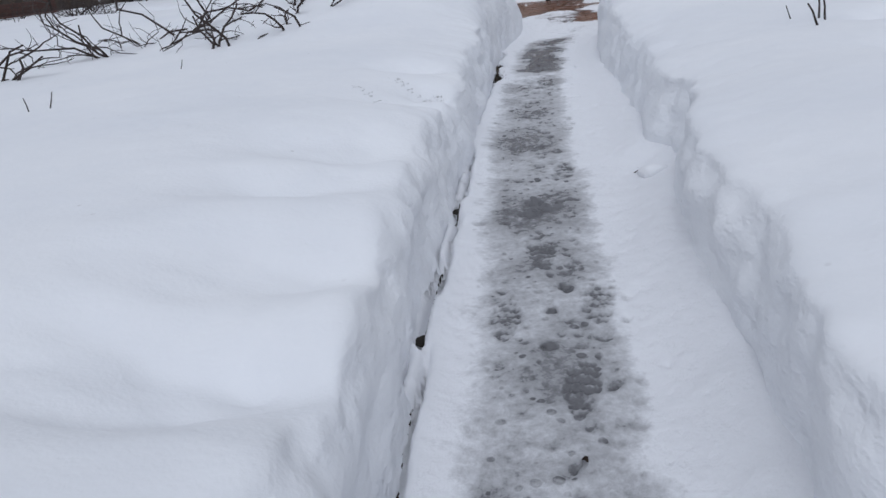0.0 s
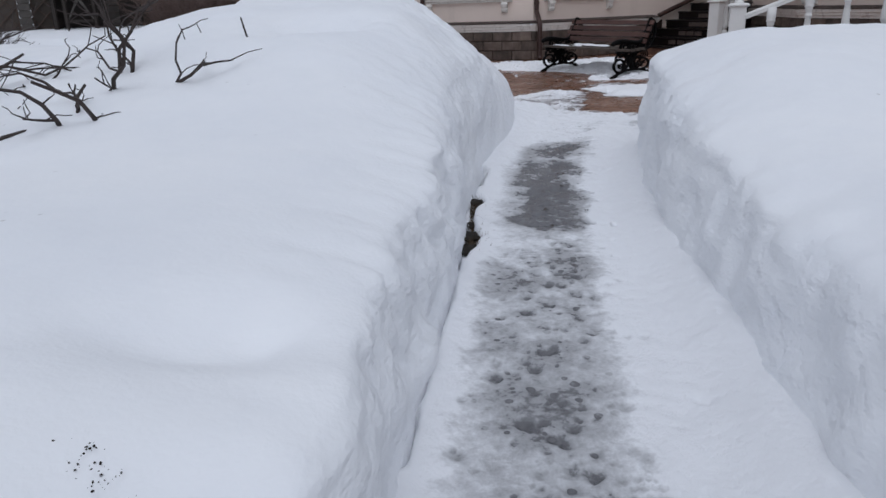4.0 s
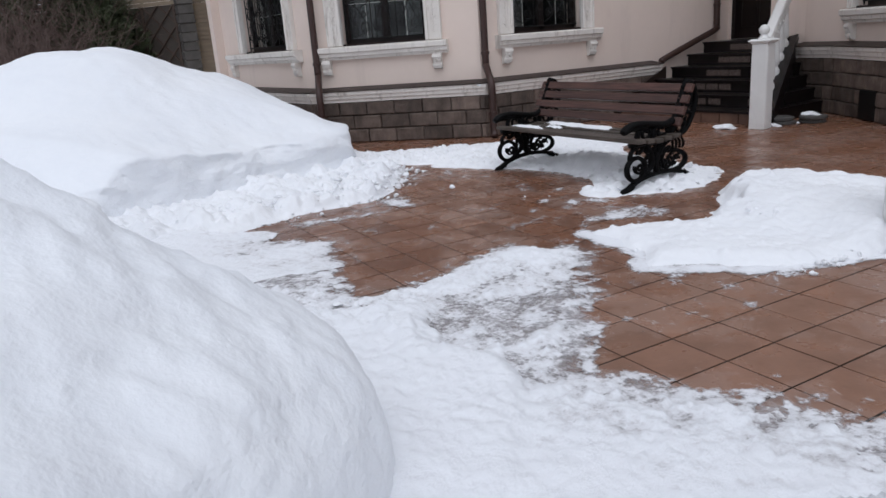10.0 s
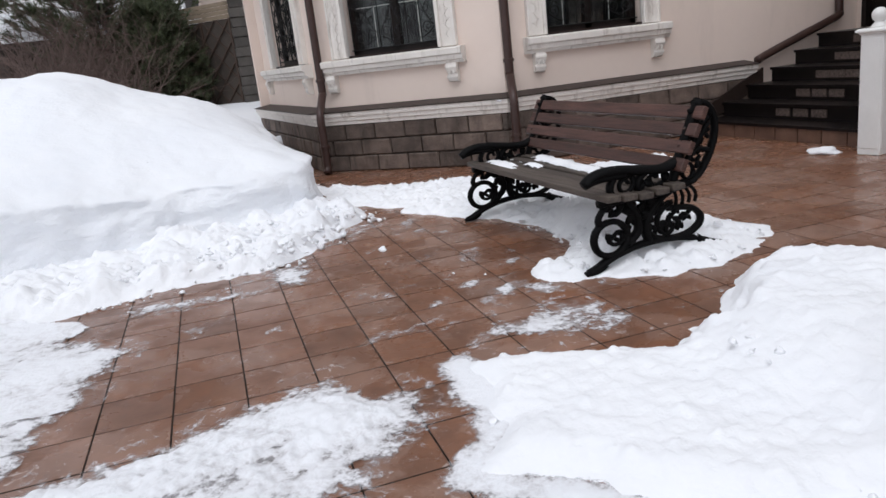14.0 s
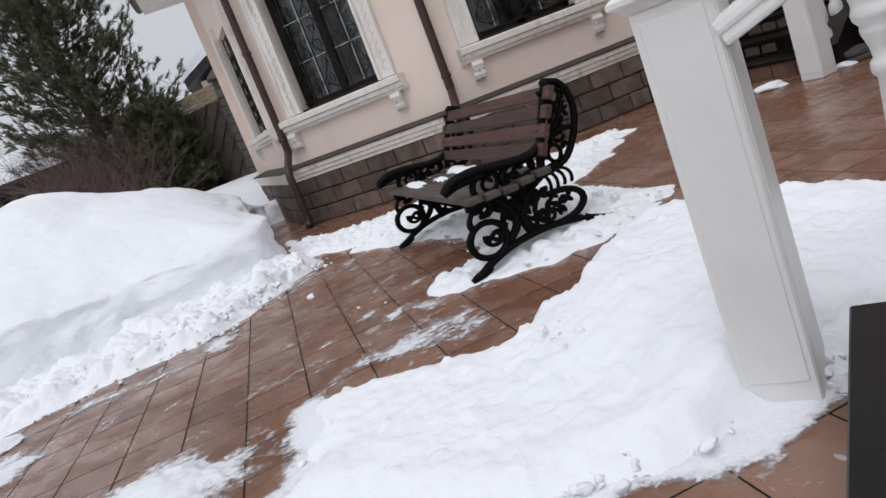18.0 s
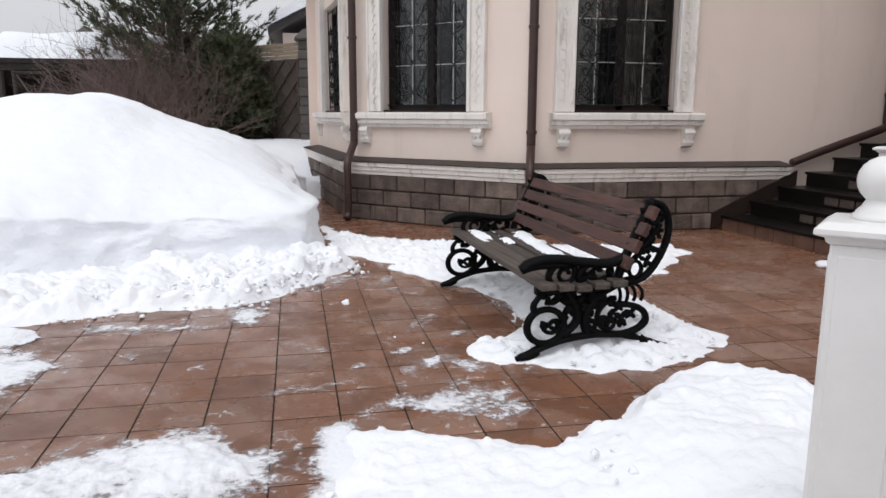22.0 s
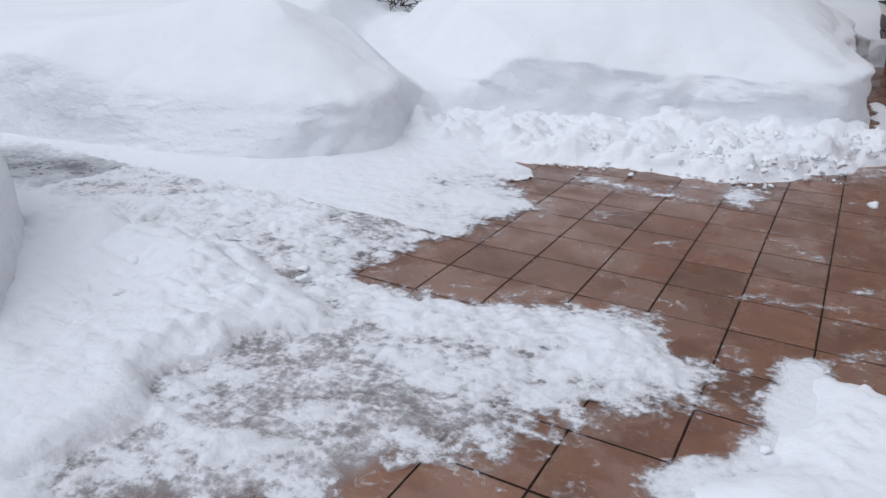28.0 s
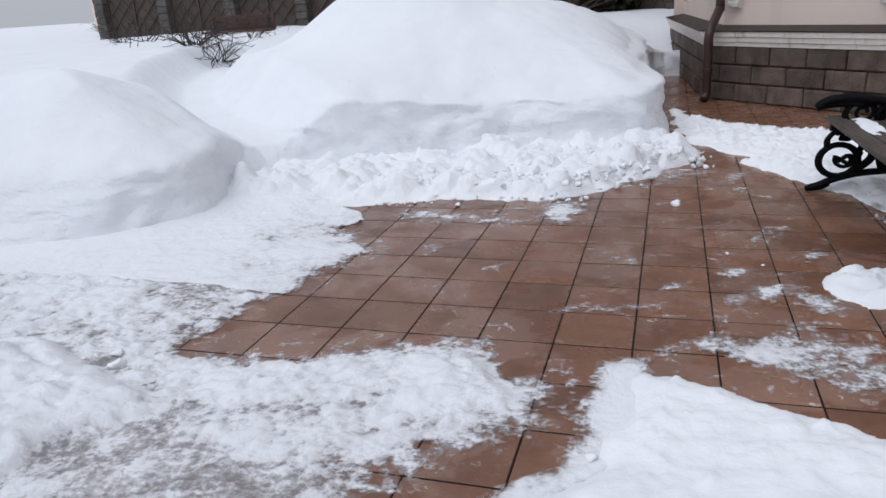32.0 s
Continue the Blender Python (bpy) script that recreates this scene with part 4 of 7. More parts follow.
# pits of meltwater and the treads of boots
rng = random.Random(7)
pits = []
for i in range(900):
    k = rng.random() * (len(center) - 1)
    a, b = center[int(k)], center[min(int(k) + 1, len(center) - 1)]
    f = k - int(k)
    pits.append((a[0] + (b[0] - a[0]) * f + rng.gauss(0.06, 0.15), a[1] + (b[1] - a[1]) * f + rng.gauss(-0.04, 0.15), 0.009 + 0.022 * rng.random() ** 2, rng.uniform(0.5, 1.0)))
for bx, by, turn in [(-5.74, -9.69, 0.6), (-5.33, -9.3, 0.5), (-5.03, -8.77, 0.55), (-5.77, -10.18, 0.7), (-5.41, -9.79, 0.6), (-4.57, -8.37, 0.5), (-3.92, -7.48, 0.6), (-3.16, -5.78, 0.45), (-2.53, -4.75, 0.7), (-2.03, -4.0, 0.5), (0.36, -2.86, 1.2), (-0.12, -3.03, 0.9), (-0.66, -3.01, 0.9), (0.33, -2.5, 1.1)]:
    c, s = math.cos(turn), math.sin(turn)
    i0, i1 = np.searchsorted(px, (bx - 0.25, bx + 0.25))
    j0, j1 = np.searchsorted(py, (by - 0.25, by + 0.25))
    ex, ey = ax[i0:i1, j0:j1] - bx, ay[i0:i1, j0:j1] - by
    u, v = ex * s + ey * c, ex * c - ey * s
    sole = step(1.0, 0.8, (u / 0.15) ** 2 + (v / (0.05 + 0.012 * np.sin(9 * u + 0.6))) ** 2) * (1 - 0.8 * np.exp(-((u + 0.035) / 0.014) ** 2))
    ribs = 0.5 + 0.5 * np.sign(np.sin(u * 150 + 40 * np.abs(v)))
    cover[i0:i1, j0:j1] -= sole * (0.12 + 0.3 * ribs)
    level[i0:i1, j0:j1] -= sole * (0.004 + 0.006 * ribs)
for qx, qy, qr, dep in pits:
    i0, i1 = np.searchsorted(px, (qx - 3 * qr, qx + 3 * qr))
    j0, j1 = np.searchsorted(py, (qy - 3 * qr, qy + 3 * qr))
    if i1 > i0 and j1 > j0 and i0 > 0 and j0 > 0:
        w = np.exp(-(((ax[i0:i1, j0:j1] - qx) ** 2 + (ay[i0:i1, j0:j1] - qy) ** 2) / qr ** 2) ** 2)
        level[i0:i1, j0:j1] -= 0.55 * qr * dep * w
        cover[i0:i1, j0:j1] -= 0.45 * dep * w
thick_w = np.where(ax * 0.5 + ay < -2.9, 1.0, step(0.9, 1.5, ragged))
thick_w = np.maximum(thick_w, 0.62 * step(0.1, 0.3, ragged))
thick_w = np.where((ax > -2.5) & (ay > -1.2), np.minimum(thick_w, 0.9), thick_w)
tagged(sheet("path", px, py, level, (sd > -0.16) & (ragged > -0.1), PATH_ICE, cover, thick_w), "trodden snow path with grey ice, boot prints and slush", "path", "", "structure")

bm = bmesh.new()
foot = rounded(LEFT_EDGE, 1)[2:-6]
prev = None
for (ux, uy), (vx, vy) in zip(foot, foot[1:]):
    k = math.hypot(vx - ux, vy - uy) or 1
    ox, oy = (vy - uy) / k, -(vx - ux) / k
    row = [bm.verts.new((ux + ox * w, uy + oy * w, -0.022 + 0.004 * math.sin(19 * ux + 31 * w))) for w in (-0.06, 0.0, 0.05, 0.12)]
    if prev:
        for i in range(3):
            bm.faces.new((prev[i], row[i], row[i + 1], prev[i + 1]))
    prev = row
tagged(part("soil_strip", bm, SOIL), "strip of bare dark soil at the foot of the snow bank", "soil", "", "structure")


def clods(name, spots, label, category, seed, material=RUBBLE):
    """Broken clods of snow, each a ball cut by random planes, lying about the given spots (x, y, spread_x, spread_y, z, smallest, largest, count)."""
    bm0 = bmesh.new()
    bmesh.ops.create_icosphere(bm0, subdivisions=2, radius=1)
    base = np.array([v.co[:] for v in bm0.verts])
    tri = np.array([[v.index for v in f.verts] for f in bm0.faces])
    bm0.free()
    r = np.random.default_rng(seed)
    co, fa = [], []
    for sx, sy, dx, dy, z, small, large, count in spots:
        for _ in range(count):
            p = base.copy()
            for _k in range(13):
                nrm = r.normal(size=3)
                nrm /= np.linalg.norm(nrm)
                over = np.maximum(p @ nrm - r.uniform(0.38, 0.78), 0)
                p -= over[:, None] * nrm
            size = small + (large - small) * r.random() ** 2.5
            p = p * size * r.uniform(0.7, 1.3, 3) + r.normal(0, 0.06 * size, p.shape)
            p[:, 2] *= 0.75
            p += (sx + dx * np.clip(r.normal(), -1.7, 1.7), sy + dy * np.clip(r.normal(), -1.7, 1.7), z + 0.35 * size)
            fa.append(tri + len(base) * len(co))
            co.append(p)
    me = bpy.data.meshes.new(name)
    me.from_pydata(np.concatenate(co).tolist(), [], np.concatenate(fa).tolist())
    me.polygons.foreach_set("use_smooth", np.ones(len(me.polygons), bool))
    me.materials.append(material)
    return tagged(new(name, me), label, category, "", "stuff")


# ---- loose snow on the patio ----
def snow_patch(name, outline, height, lump, size, seed, label, category, edge=0.1, pitch=0.016, material=RUBBLE, top=None, rise=0.22, chunks=0, chunk=(0.03, 0.09)):
    xs = np.arange(min(p[0] for p in outline) - 0.25, max(p[0] for p in outline) + 0.25, pitch)
    ys = np.arange(min(p[1] for p in outline) - 0.25, max(p[1] for p in outline) + 0.25, pitch)
    x, y = np.meshgrid(xs, ys, indexing="ij")
    d = signed(x, y, outline) + edge * 2 * (grain(x, y, 0.22, seed, 4) - 0.5)
    lumps = 1.15 * billow(x, y, size, seed + 1, 5)
    h = height if top is None else height * top(x, y)
    thin = 1.0 if top is None else np.clip(0.3 + 0.7 * top(x, y), 0, 1)
    z = step(0.0, rise, d) * (h * (0.65 + 0.7 * (grain(x, y, 0.7, seed + 2, 2) - 0.3)) + lump * thin * (lumps - 0.45)) + 0.012 * step(0, 0.05, d)
    z = z + step(0.02, 0.1, d) * (0.022 * (grain(x, y, 0.07, seed + 5, 3) - 0.5) + 0.012 * (billow(x, y, 0.03, seed + 6, 2) - 0.4))
    bump = chunk_bumps(xs, ys, d > 0.02, chunks, chunk, seed)
    z = z + bump * step(0.0, 0.06, d)
    z = np.minimum(np.maximum(z, 0.003), 1.6 * d)
    return tagged(sheet(name, xs, ys, z, d > -0.03, material), label, category, "", "stuff")


snow_patch("snow_patch", rounded([(1.2, -1.0), (1.5, -0.68), (1.45, -0.17), (1.53, -0.11), (2.12, -0.44), (2.35, -0.49), (2.5, -0.33), (2.63, -0.46), (2.91, -0.07), (3.4, 0.08), (3.67, -0.26), (3.88, -0.77), (4.13, -1.03), (4.7, -1.3), (4.5, -2.1), (3.2, -1.95), (2.86, -1.62), (2.5, -1.75), (2.05, -1.61), (1.8, -1.5), (1.63, -1.37), (1.5, -1.1)], 1),
           0.18, 0.055, 0.36, 31, "heaped white snow on the tiles round the newel post", "snow", 0.1, top=lambda x, y: step(2.0, 3.1, x) * 0.72 + 0.26, rise=0.15, chunks=150, chunk=(0.006, 0.035))
snow_patch("snow_patch", rounded([(1.6, 5.9), (1.7, 4.0), (2.1, 3.3), (2.45, 2.55), (2.75, 2.2), (2.8, 1.5), (2.65, 0.95), (2.2, 0.8), (2.5, 0.45), (3.05, 0.25), (3.9, 0.6), (3.85, 1.25), (3.75, 2.0), (4.25, 2.3), (5.5, 3.7), (4.1, 3.85), (3.2, 4.1), (2.4, 4.6), (1.75, 5.15)], 1),
           0.04, 0.075, 0.12, 41, "flattened white snow under and behind the bench", "snow", 0.13, top=lambda x, y: 0.8 + 3.6 * np.exp(-((x - 3.15) ** 2 / 0.12 + (y - 1.4) ** 2 / 0.5)), chunks=620, chunk=(0.01, 0.045))
snow_patch("snow_rubble", [(-1.5, 1.75), (-0.4, 1.72), (0.1, 1.95), (0.8, 1.98), (1.3, 2.4), (1.72, 3.05), (1.85, 3.5), (1.7, 3.95), (1.4, 4.2), (0.9, 4.1), (-0.3, 3.6), (-1.6, 3.05), (-1.7, 2.3)],
           0.1, 0.17, 0.4, 51, "broken lumpy snow thrown along the mound's foot", "snow", 0.12, rise=0.2, chunks=250, chunk=(0.014, 0.07))

clods("snow_crumbs", [(-0.2, 1.9, 0.3, 0.04, 0, 0.008, 0.03, 40), (0.6, 2.05, 0.3, 0.05, 0.01, 0.008, 0.035, 50), (1.3, 2.55, 0.12, 0.12, 0.01, 0.008, 0.04, 40), (1.75, 3.25, 0.1, 0.2, 0.01, 0.008, 0.04, 40), (0.2, 2.3, 0.6, 0.12, 0.08, 0.008, 0.04, 170), (1.0, 2.8, 0.3, 0.25, 0.08, 0.008, 0.045, 170), (1.5, 3.3, 0.12, 0.2, 0.08, 0.008, 0.04, 70)], "white crumbs and clods of shovelled snow", "snow", 3)
clods("snow_crumbs", [(2.55, 0.72, 0.1, 0.06, 0.02, 0.01, 0.045, 26), (3.1, 0.4, 0.2, 0.05, 0.02, 0.01, 0.04, 26), (3.7, 0.8, 0.06, 0.15, 0.02, 0.01, 0.04, 20), (2.78, 1.6, 0.05, 0.35, 0.02, 0.01, 0.035, 30), (3.2, 1.0, 0.2, 0.15, 0.08, 0.02, 0.05, 30)], "white crumbs and clods of snow about the bench's feet", "snow", 4)
clods("snow_crumbs", [(2.3, -0.8, 0.2, 0.05, 0.03, 0.008, 0.025, 30), (3.0, -0.55, 0.2, 0.06, 0.07, 0.008, 0.035, 50), (2.9, -0.9, 0.3, 0.15, 0.1, 0.01, 0.03, 50), (3.7, -0.7, 0.1, 0.15, 0.08, 0.01, 0.04, 30), (2.3, -1.62, 0.3, 0.05, 0.01, 0.006, 0.03, 90), (2.75, -1.6, 0.2, 0.08, 0.02, 0.006, 0.035, 60)], "white crumbs and clods of snow beside the newel post", "snow", 5)
clods("snow_crumbs", [(-1.25, -0.72, 0.2, 0.1, 0.06, 0.012, 0.07, 80), (-0.75, -0.82, 0.2, 0.1, 0.045, 0.01, 0.05, 80), (-0.4, -0.85, 0.1, 0.07, 0.045, 0.008, 0.035, 40), (-0.75, -1.15, 0.15, 0.1, 0.06, 0.012, 0.05, 40), (-0.9, -0.5, 0.3, 0.05, 0.03, 0.012, 0.05, 25)], "low heap of broken snow clods by the path's mouth", "snow", 6)


def mark(x, y):
    """The height of the snow's finished surface over a spot of the plan."""
    i0, i1 = np.searchsorted(GX, (x - 0.4, x + 0.4))
    j0, j1 = np.searchsorted(GY, (y - 0.4, y + 0.4))
    cut = (slice(i0, i1), slice(j0, j1))
    off = np.hypot(gx[cut] + GSHIFT[0][cut] - x, gy[cut] + GSHIFT[1][cut] - y)
    return float(np.where(off < max(0.03, off.min() + 0.001), GZ[cut], -9).max()) - 0.002


dirt_rng = random.Random(12)
smudges = []
for ux, uy, vx, vy in ((-5.46, -7.53, -5.39, -7.66), (-5.38, -7.68, -5.28, -7.8), (-5.28, -7.8, -5.13, -7.79), (-5.12, -7.35, -5.06, -7.5), (-5.05, -7.53, -4.89, -7.54)):
    for k in range(16):
        f = k / 15 + dirt_rng.gauss(0, 0.06)
        smudges.append((ux + (vx - ux) * f + dirt_rng.gauss(0, 0.012), uy + (vy - uy) * f + dirt_rng.gauss(0, 0.012)))
clods("dirt_specks", [(x, y, 0.012, 0.012, mark(x, y), 0.0008, 0.0042, 5) for x, y in smudges], "dark specks of dirt on the snow", "dirt", 8, SOIL)

# smears of thin ice left on the tiles
xs, ys = np.arange(-0.3, 3.4, 0.016), np.arange(-2.0, 2.9, 0.016)
x, y = np.meshgrid(xs, ys, indexing="ij")
film = -0.58 + 0.8 * (grain(x, y, 0.8, 81, 3) - 0.5) + 0.9 * (grain(x * 0.8 + y * 0.6, (y * 0.8 - x * 0.6) * 1.6, 0.2, 82, 4) - 0.5)
for bx, by, rx, ry, k in ((1.97, 0.03, 0.22, 0.13, 0.75), (1.3, 0.35, 0.35, 0.1, 0.45), (1.0, 1.75, 0.12, 0.25, 0.6), (1.3, -0.5, 0.25, 0.3, 0.45), (0.3, 1.6, 0.5, 0.15, 0.4), (1.75, 3.0, 0.3, 0.4, 0.4), (1.55, -0.45, 0.1, 0.3, 0.8)):
    film += k * np.exp(-(((x - bx) / rx) ** 2 + ((y - by) / ry) ** 2))
rim = line_distance(x, y, [(1.47, -0.16), (1.5, -0.68), (1.22, -0.98), (1.6, -1.36), (2.05, -1.62), (2.5, -1.76), (2.86, -1.66)])
film += 1.0 * np.exp(-(rim / 0.085) ** 2)
tagged(sheet("thin_ice", xs, ys, 0.0035 + 0.004 * np.clip(film, 0, 1), film > -0.45, THIN_ICE, film + 0.35), "thin milky ice smears on wet tiles", "ice", "", "stuff")

# single lumps of snow that rolled away
lump_rng = random.Random(5)
for lx, ly, lr in [(1.66, 1.95, 0.04), (2.42, 0.9, 0.045), (2.5, 0.84, 0.05), (1.42, -0.72, 0.025), (2.05, 0.95, 0.012), (1.9, 1.1, 0.012), (-0.45, -0.4, 0.04), (0.9, 2.0, 0.03), (0.3, 1.85, 0.025), (1.5, 2.6, 0.03), (-2.49, -5.59, 0.03), (-4.36, -8.84, 0.09), (-4.3, -8.92, 0.05)]:
    bm = bmesh.new()
    bmesh.ops.create_icosphere(bm, subdivisions=2, radius=lr)
    for v in bm.verts:
        v.co *= 0.75 + 0.5 * noise.noise(v.co * (0.9 / lr) + Vector((lx * 7, ly * 5, 0)))
        v.co.z = v.co.z * 0.7 + lr * 0.45
    ob = part("snow_lump", bm, RUBBLE, None, "", True)
    ob.location = (lx, ly, 0.0 if ly > -3 else 0.03)
    tagged(ob, "small rolled lump of white snow" + (" on wet tiles" if ly > -3 else " on the icy path"), "snow", "rolled snow lumps")

# the leaf at (-5.96, -10.45) stands in for a dark melt hole
for i, (lx, ly) in enumerate([(-2.01, -4.45), (-1.87, -4.46), (-2.22, -4.73), (-2.4, -4.77), (-2.03, -4.41), (-2.79, -5.43), (-2.44, -5.28), (-2.64, -5.15), (-5.96, -10.45), (-4.3, -8.68), (-4.34, -8.7), (-4.28, -8.66), (-4.85, -7.62), (-4.57, -7.2), (-4.66, -7.25), (-4.6, -7.12)]):
    bm = bmesh.new()
    turn, n = lump_rng.random() * 6.28, 7
    ring = [bm.verts.new((0.014 * math.cos(6.283 * k / n) * (1.2 if k == 0 else 1), 0.01 * math.sin(6.283 * k / n), 0.006 * math.cos(4 * math.pi * k / n))) for k in range(n)]
    mid = bm.verts.new((0, 0, -0.002))
    for k in range(n):
        bm.faces.new((ring[k], ring[(k + 1) % n], mid))
    bmesh.ops.solidify(bm, geom=bm.faces[:], thickness=0.002)
    ob = part("dead_leaf", bm, LEAF)
    ob.matrix_world = pose(lx, ly, 0.045, lump_rng.uniform(-15, 15), lump_rng.uniform(-15, 15), math.degrees(turn))
    tagged(ob, "curled dark brown dead leaf on the icy path", "leaf", "fallen leaves")


# ---- patio ----
patio = thing("patio", "wet terracotta tile patio in front of the house", "patio", None, "", "structure")
bm = bmesh.new()
box(bm, -1.5, 9.3, -4.8, 11.0, -0.055, -0.0036)
part("joint_bed", bm, GROUT, patio, "dark wet joints")


# ---- house ----
A, M, B = (2.15, 6.54), (3.93, 4.85), (1.77, 10.35)
WALL_TOP = 4.1


def face_pose(p, q):
    """Local frame of a wall from p to q seen from outside with p at its left: x along it, -y outwards."""
    return pose(p[0], p[1], 0, 0, 0, math.degrees(math.atan2(q[1] - p[1], q[0] - p[0])))


def length(p, q):
    return math.hypot(q[0] - p[0], q[1] - p[1])


def wall_mesh(bm, x1, openings, z0, z1, thick=0.3, x0=0.0):
    """A wall from x0 to x1, its outside in the plane y = 0, with openings (xa, xb, za, zb) right through it."""
    cuts = sorted({x0, x1, *(v for o in openings for v in o[:2])})
    for a, b in zip(cuts, cuts[1:]):
        spans, z = [], z0
        for o in sorted((o for o in openings if o[0] <= a + 1e-6 and o[1] >= b - 1e-6), key=lambda o: o[2]):
            spans.append((z, o[2]))
            z = o[3]
        for lo, hi in spans + [(z, z1)]:
            if hi - lo > 1e-4:
                box(bm, a, b, 0, thick, lo, hi)
    bmesh.ops.remove_doubles(bm, verts=bm.verts, dist=1e-5)


SILL = [(0.0, 1.19), (-0.07, 1.19), (-0.08, 1.225), (-0.11, 1.235), (-0.115, 1.28), (-0.145, 1.295), (-0.15, 1.355), (-0.13, 1.37), (0.0, 1.375)]
BELT = [(0.0, 0.59), (-0.2, 0.59), (-0.205, 0.63), (-0.225, 0.64), (-0.23, 0.685), (-0.25, 0.695), (-0.255, 0.745), (0.0, 0.745)]
CAP = [(0.0, 0.8), (0.0, 0.748), (-0.27, 0.748), (-0.275, 0.756)]


def scroll_bracket(name, x, parent):
    bm = bmesh.new()
    prof = [(0.0, 1.19), (-0.1, 1.19), (-0.11, 1.15), (-0.1, 1.1), (-0.075, 1.07), (-0.085, 1.03), (-0.07, 0.99), (-0.03, 0.975), (0.0, 0.975)]
    sweep(bm, prof, x - 0.06, x + 0.06)
    for dz, r in ((1.145, 0.032), (1.035, 0.026)):
        tube(bm, [(x - 0.068, -0.085 if dz > 1.1 else -0.06, dz), (x + 0.068, -0.085 if dz > 1.1 else -0.06, dz)], r, 10)
    tube(bm, [(x - 0.02, -0.1, 1.12), (x - 0.03, -0.09, 1.06)], 0.012, 6)
    tube(bm, [(x + 0.02, -0.1, 1.12), (x + 0.03, -0.09, 1.06)], 0.012, 6)
    return part(name, bm, TRIM, parent)


def grille_mesh(bm, x0, x1, z0, z1, seed):
    """Wrought-iron window bars: uprights, S-scrolls, spirals and small leaves."""
    y, w, r = 0.05, x1 - x0, 0.007
    for x in (x0 + 0.03, x1 - 0.03):
        tube(bm, [(x, y, z0), (x, y, z1)], 0.01, 5)
    for z in (z0 + 0.05, z1 - 0.05):
        tube(bm, [(x0, y, z), (x1, y, z)], 0.009, 5)
    n = max(2, round(w / 0.42))
    cell = (w - 0.08) / n
    rnd = random.Random(seed)
    for i in range(n):
        cx = x0 + 0.04 + (i + 0.5) * cell
        tube(bm, [(cx - cell / 2, y, z0 + 0.05), (cx - cell / 2, y, z1 - 0.05)], 0.008, 5) if i else None
        z = z0 + 0.1
        while z < z1 - 0.35:
            h = rnd.uniform(0.34, 0.46)
            for s in (1, -1):
                tube(bm, smooth_line([(cx, y, z), (cx + s * cell * 0.42, y, z + h * 0.25), (cx + s * cell * 0.22, y, z + h * 0.6), (cx, y, z + h)], 4), r, 5)
                tube(bm, spiral(cx + s * cell * 0.24, z + h * 0.3, 0.01, cell * 0.19, 90, 90 + s * 520, 16, y), r * 0.85, 5)
                tube(bm, spiral(cx + s * cell * 0.2, z + h * 0.8, 0.01, cell * 0.15, -90, -90 - s * 430, 14, y), r * 0.85, 5)
                for k in range(3):
                    lx, lz = cx + s * cell * rnd.uniform(0.1, 0.4), z + h * rnd.uniform(0.1, 0.9)
                    tube(bm, [(lx, y, lz), (lx + s * 0.02, y - 0.01, lz + 0.02), (lx + s * 0.045, y, lz + 0.03)], 0.014, 4, 0.002)
            z += h


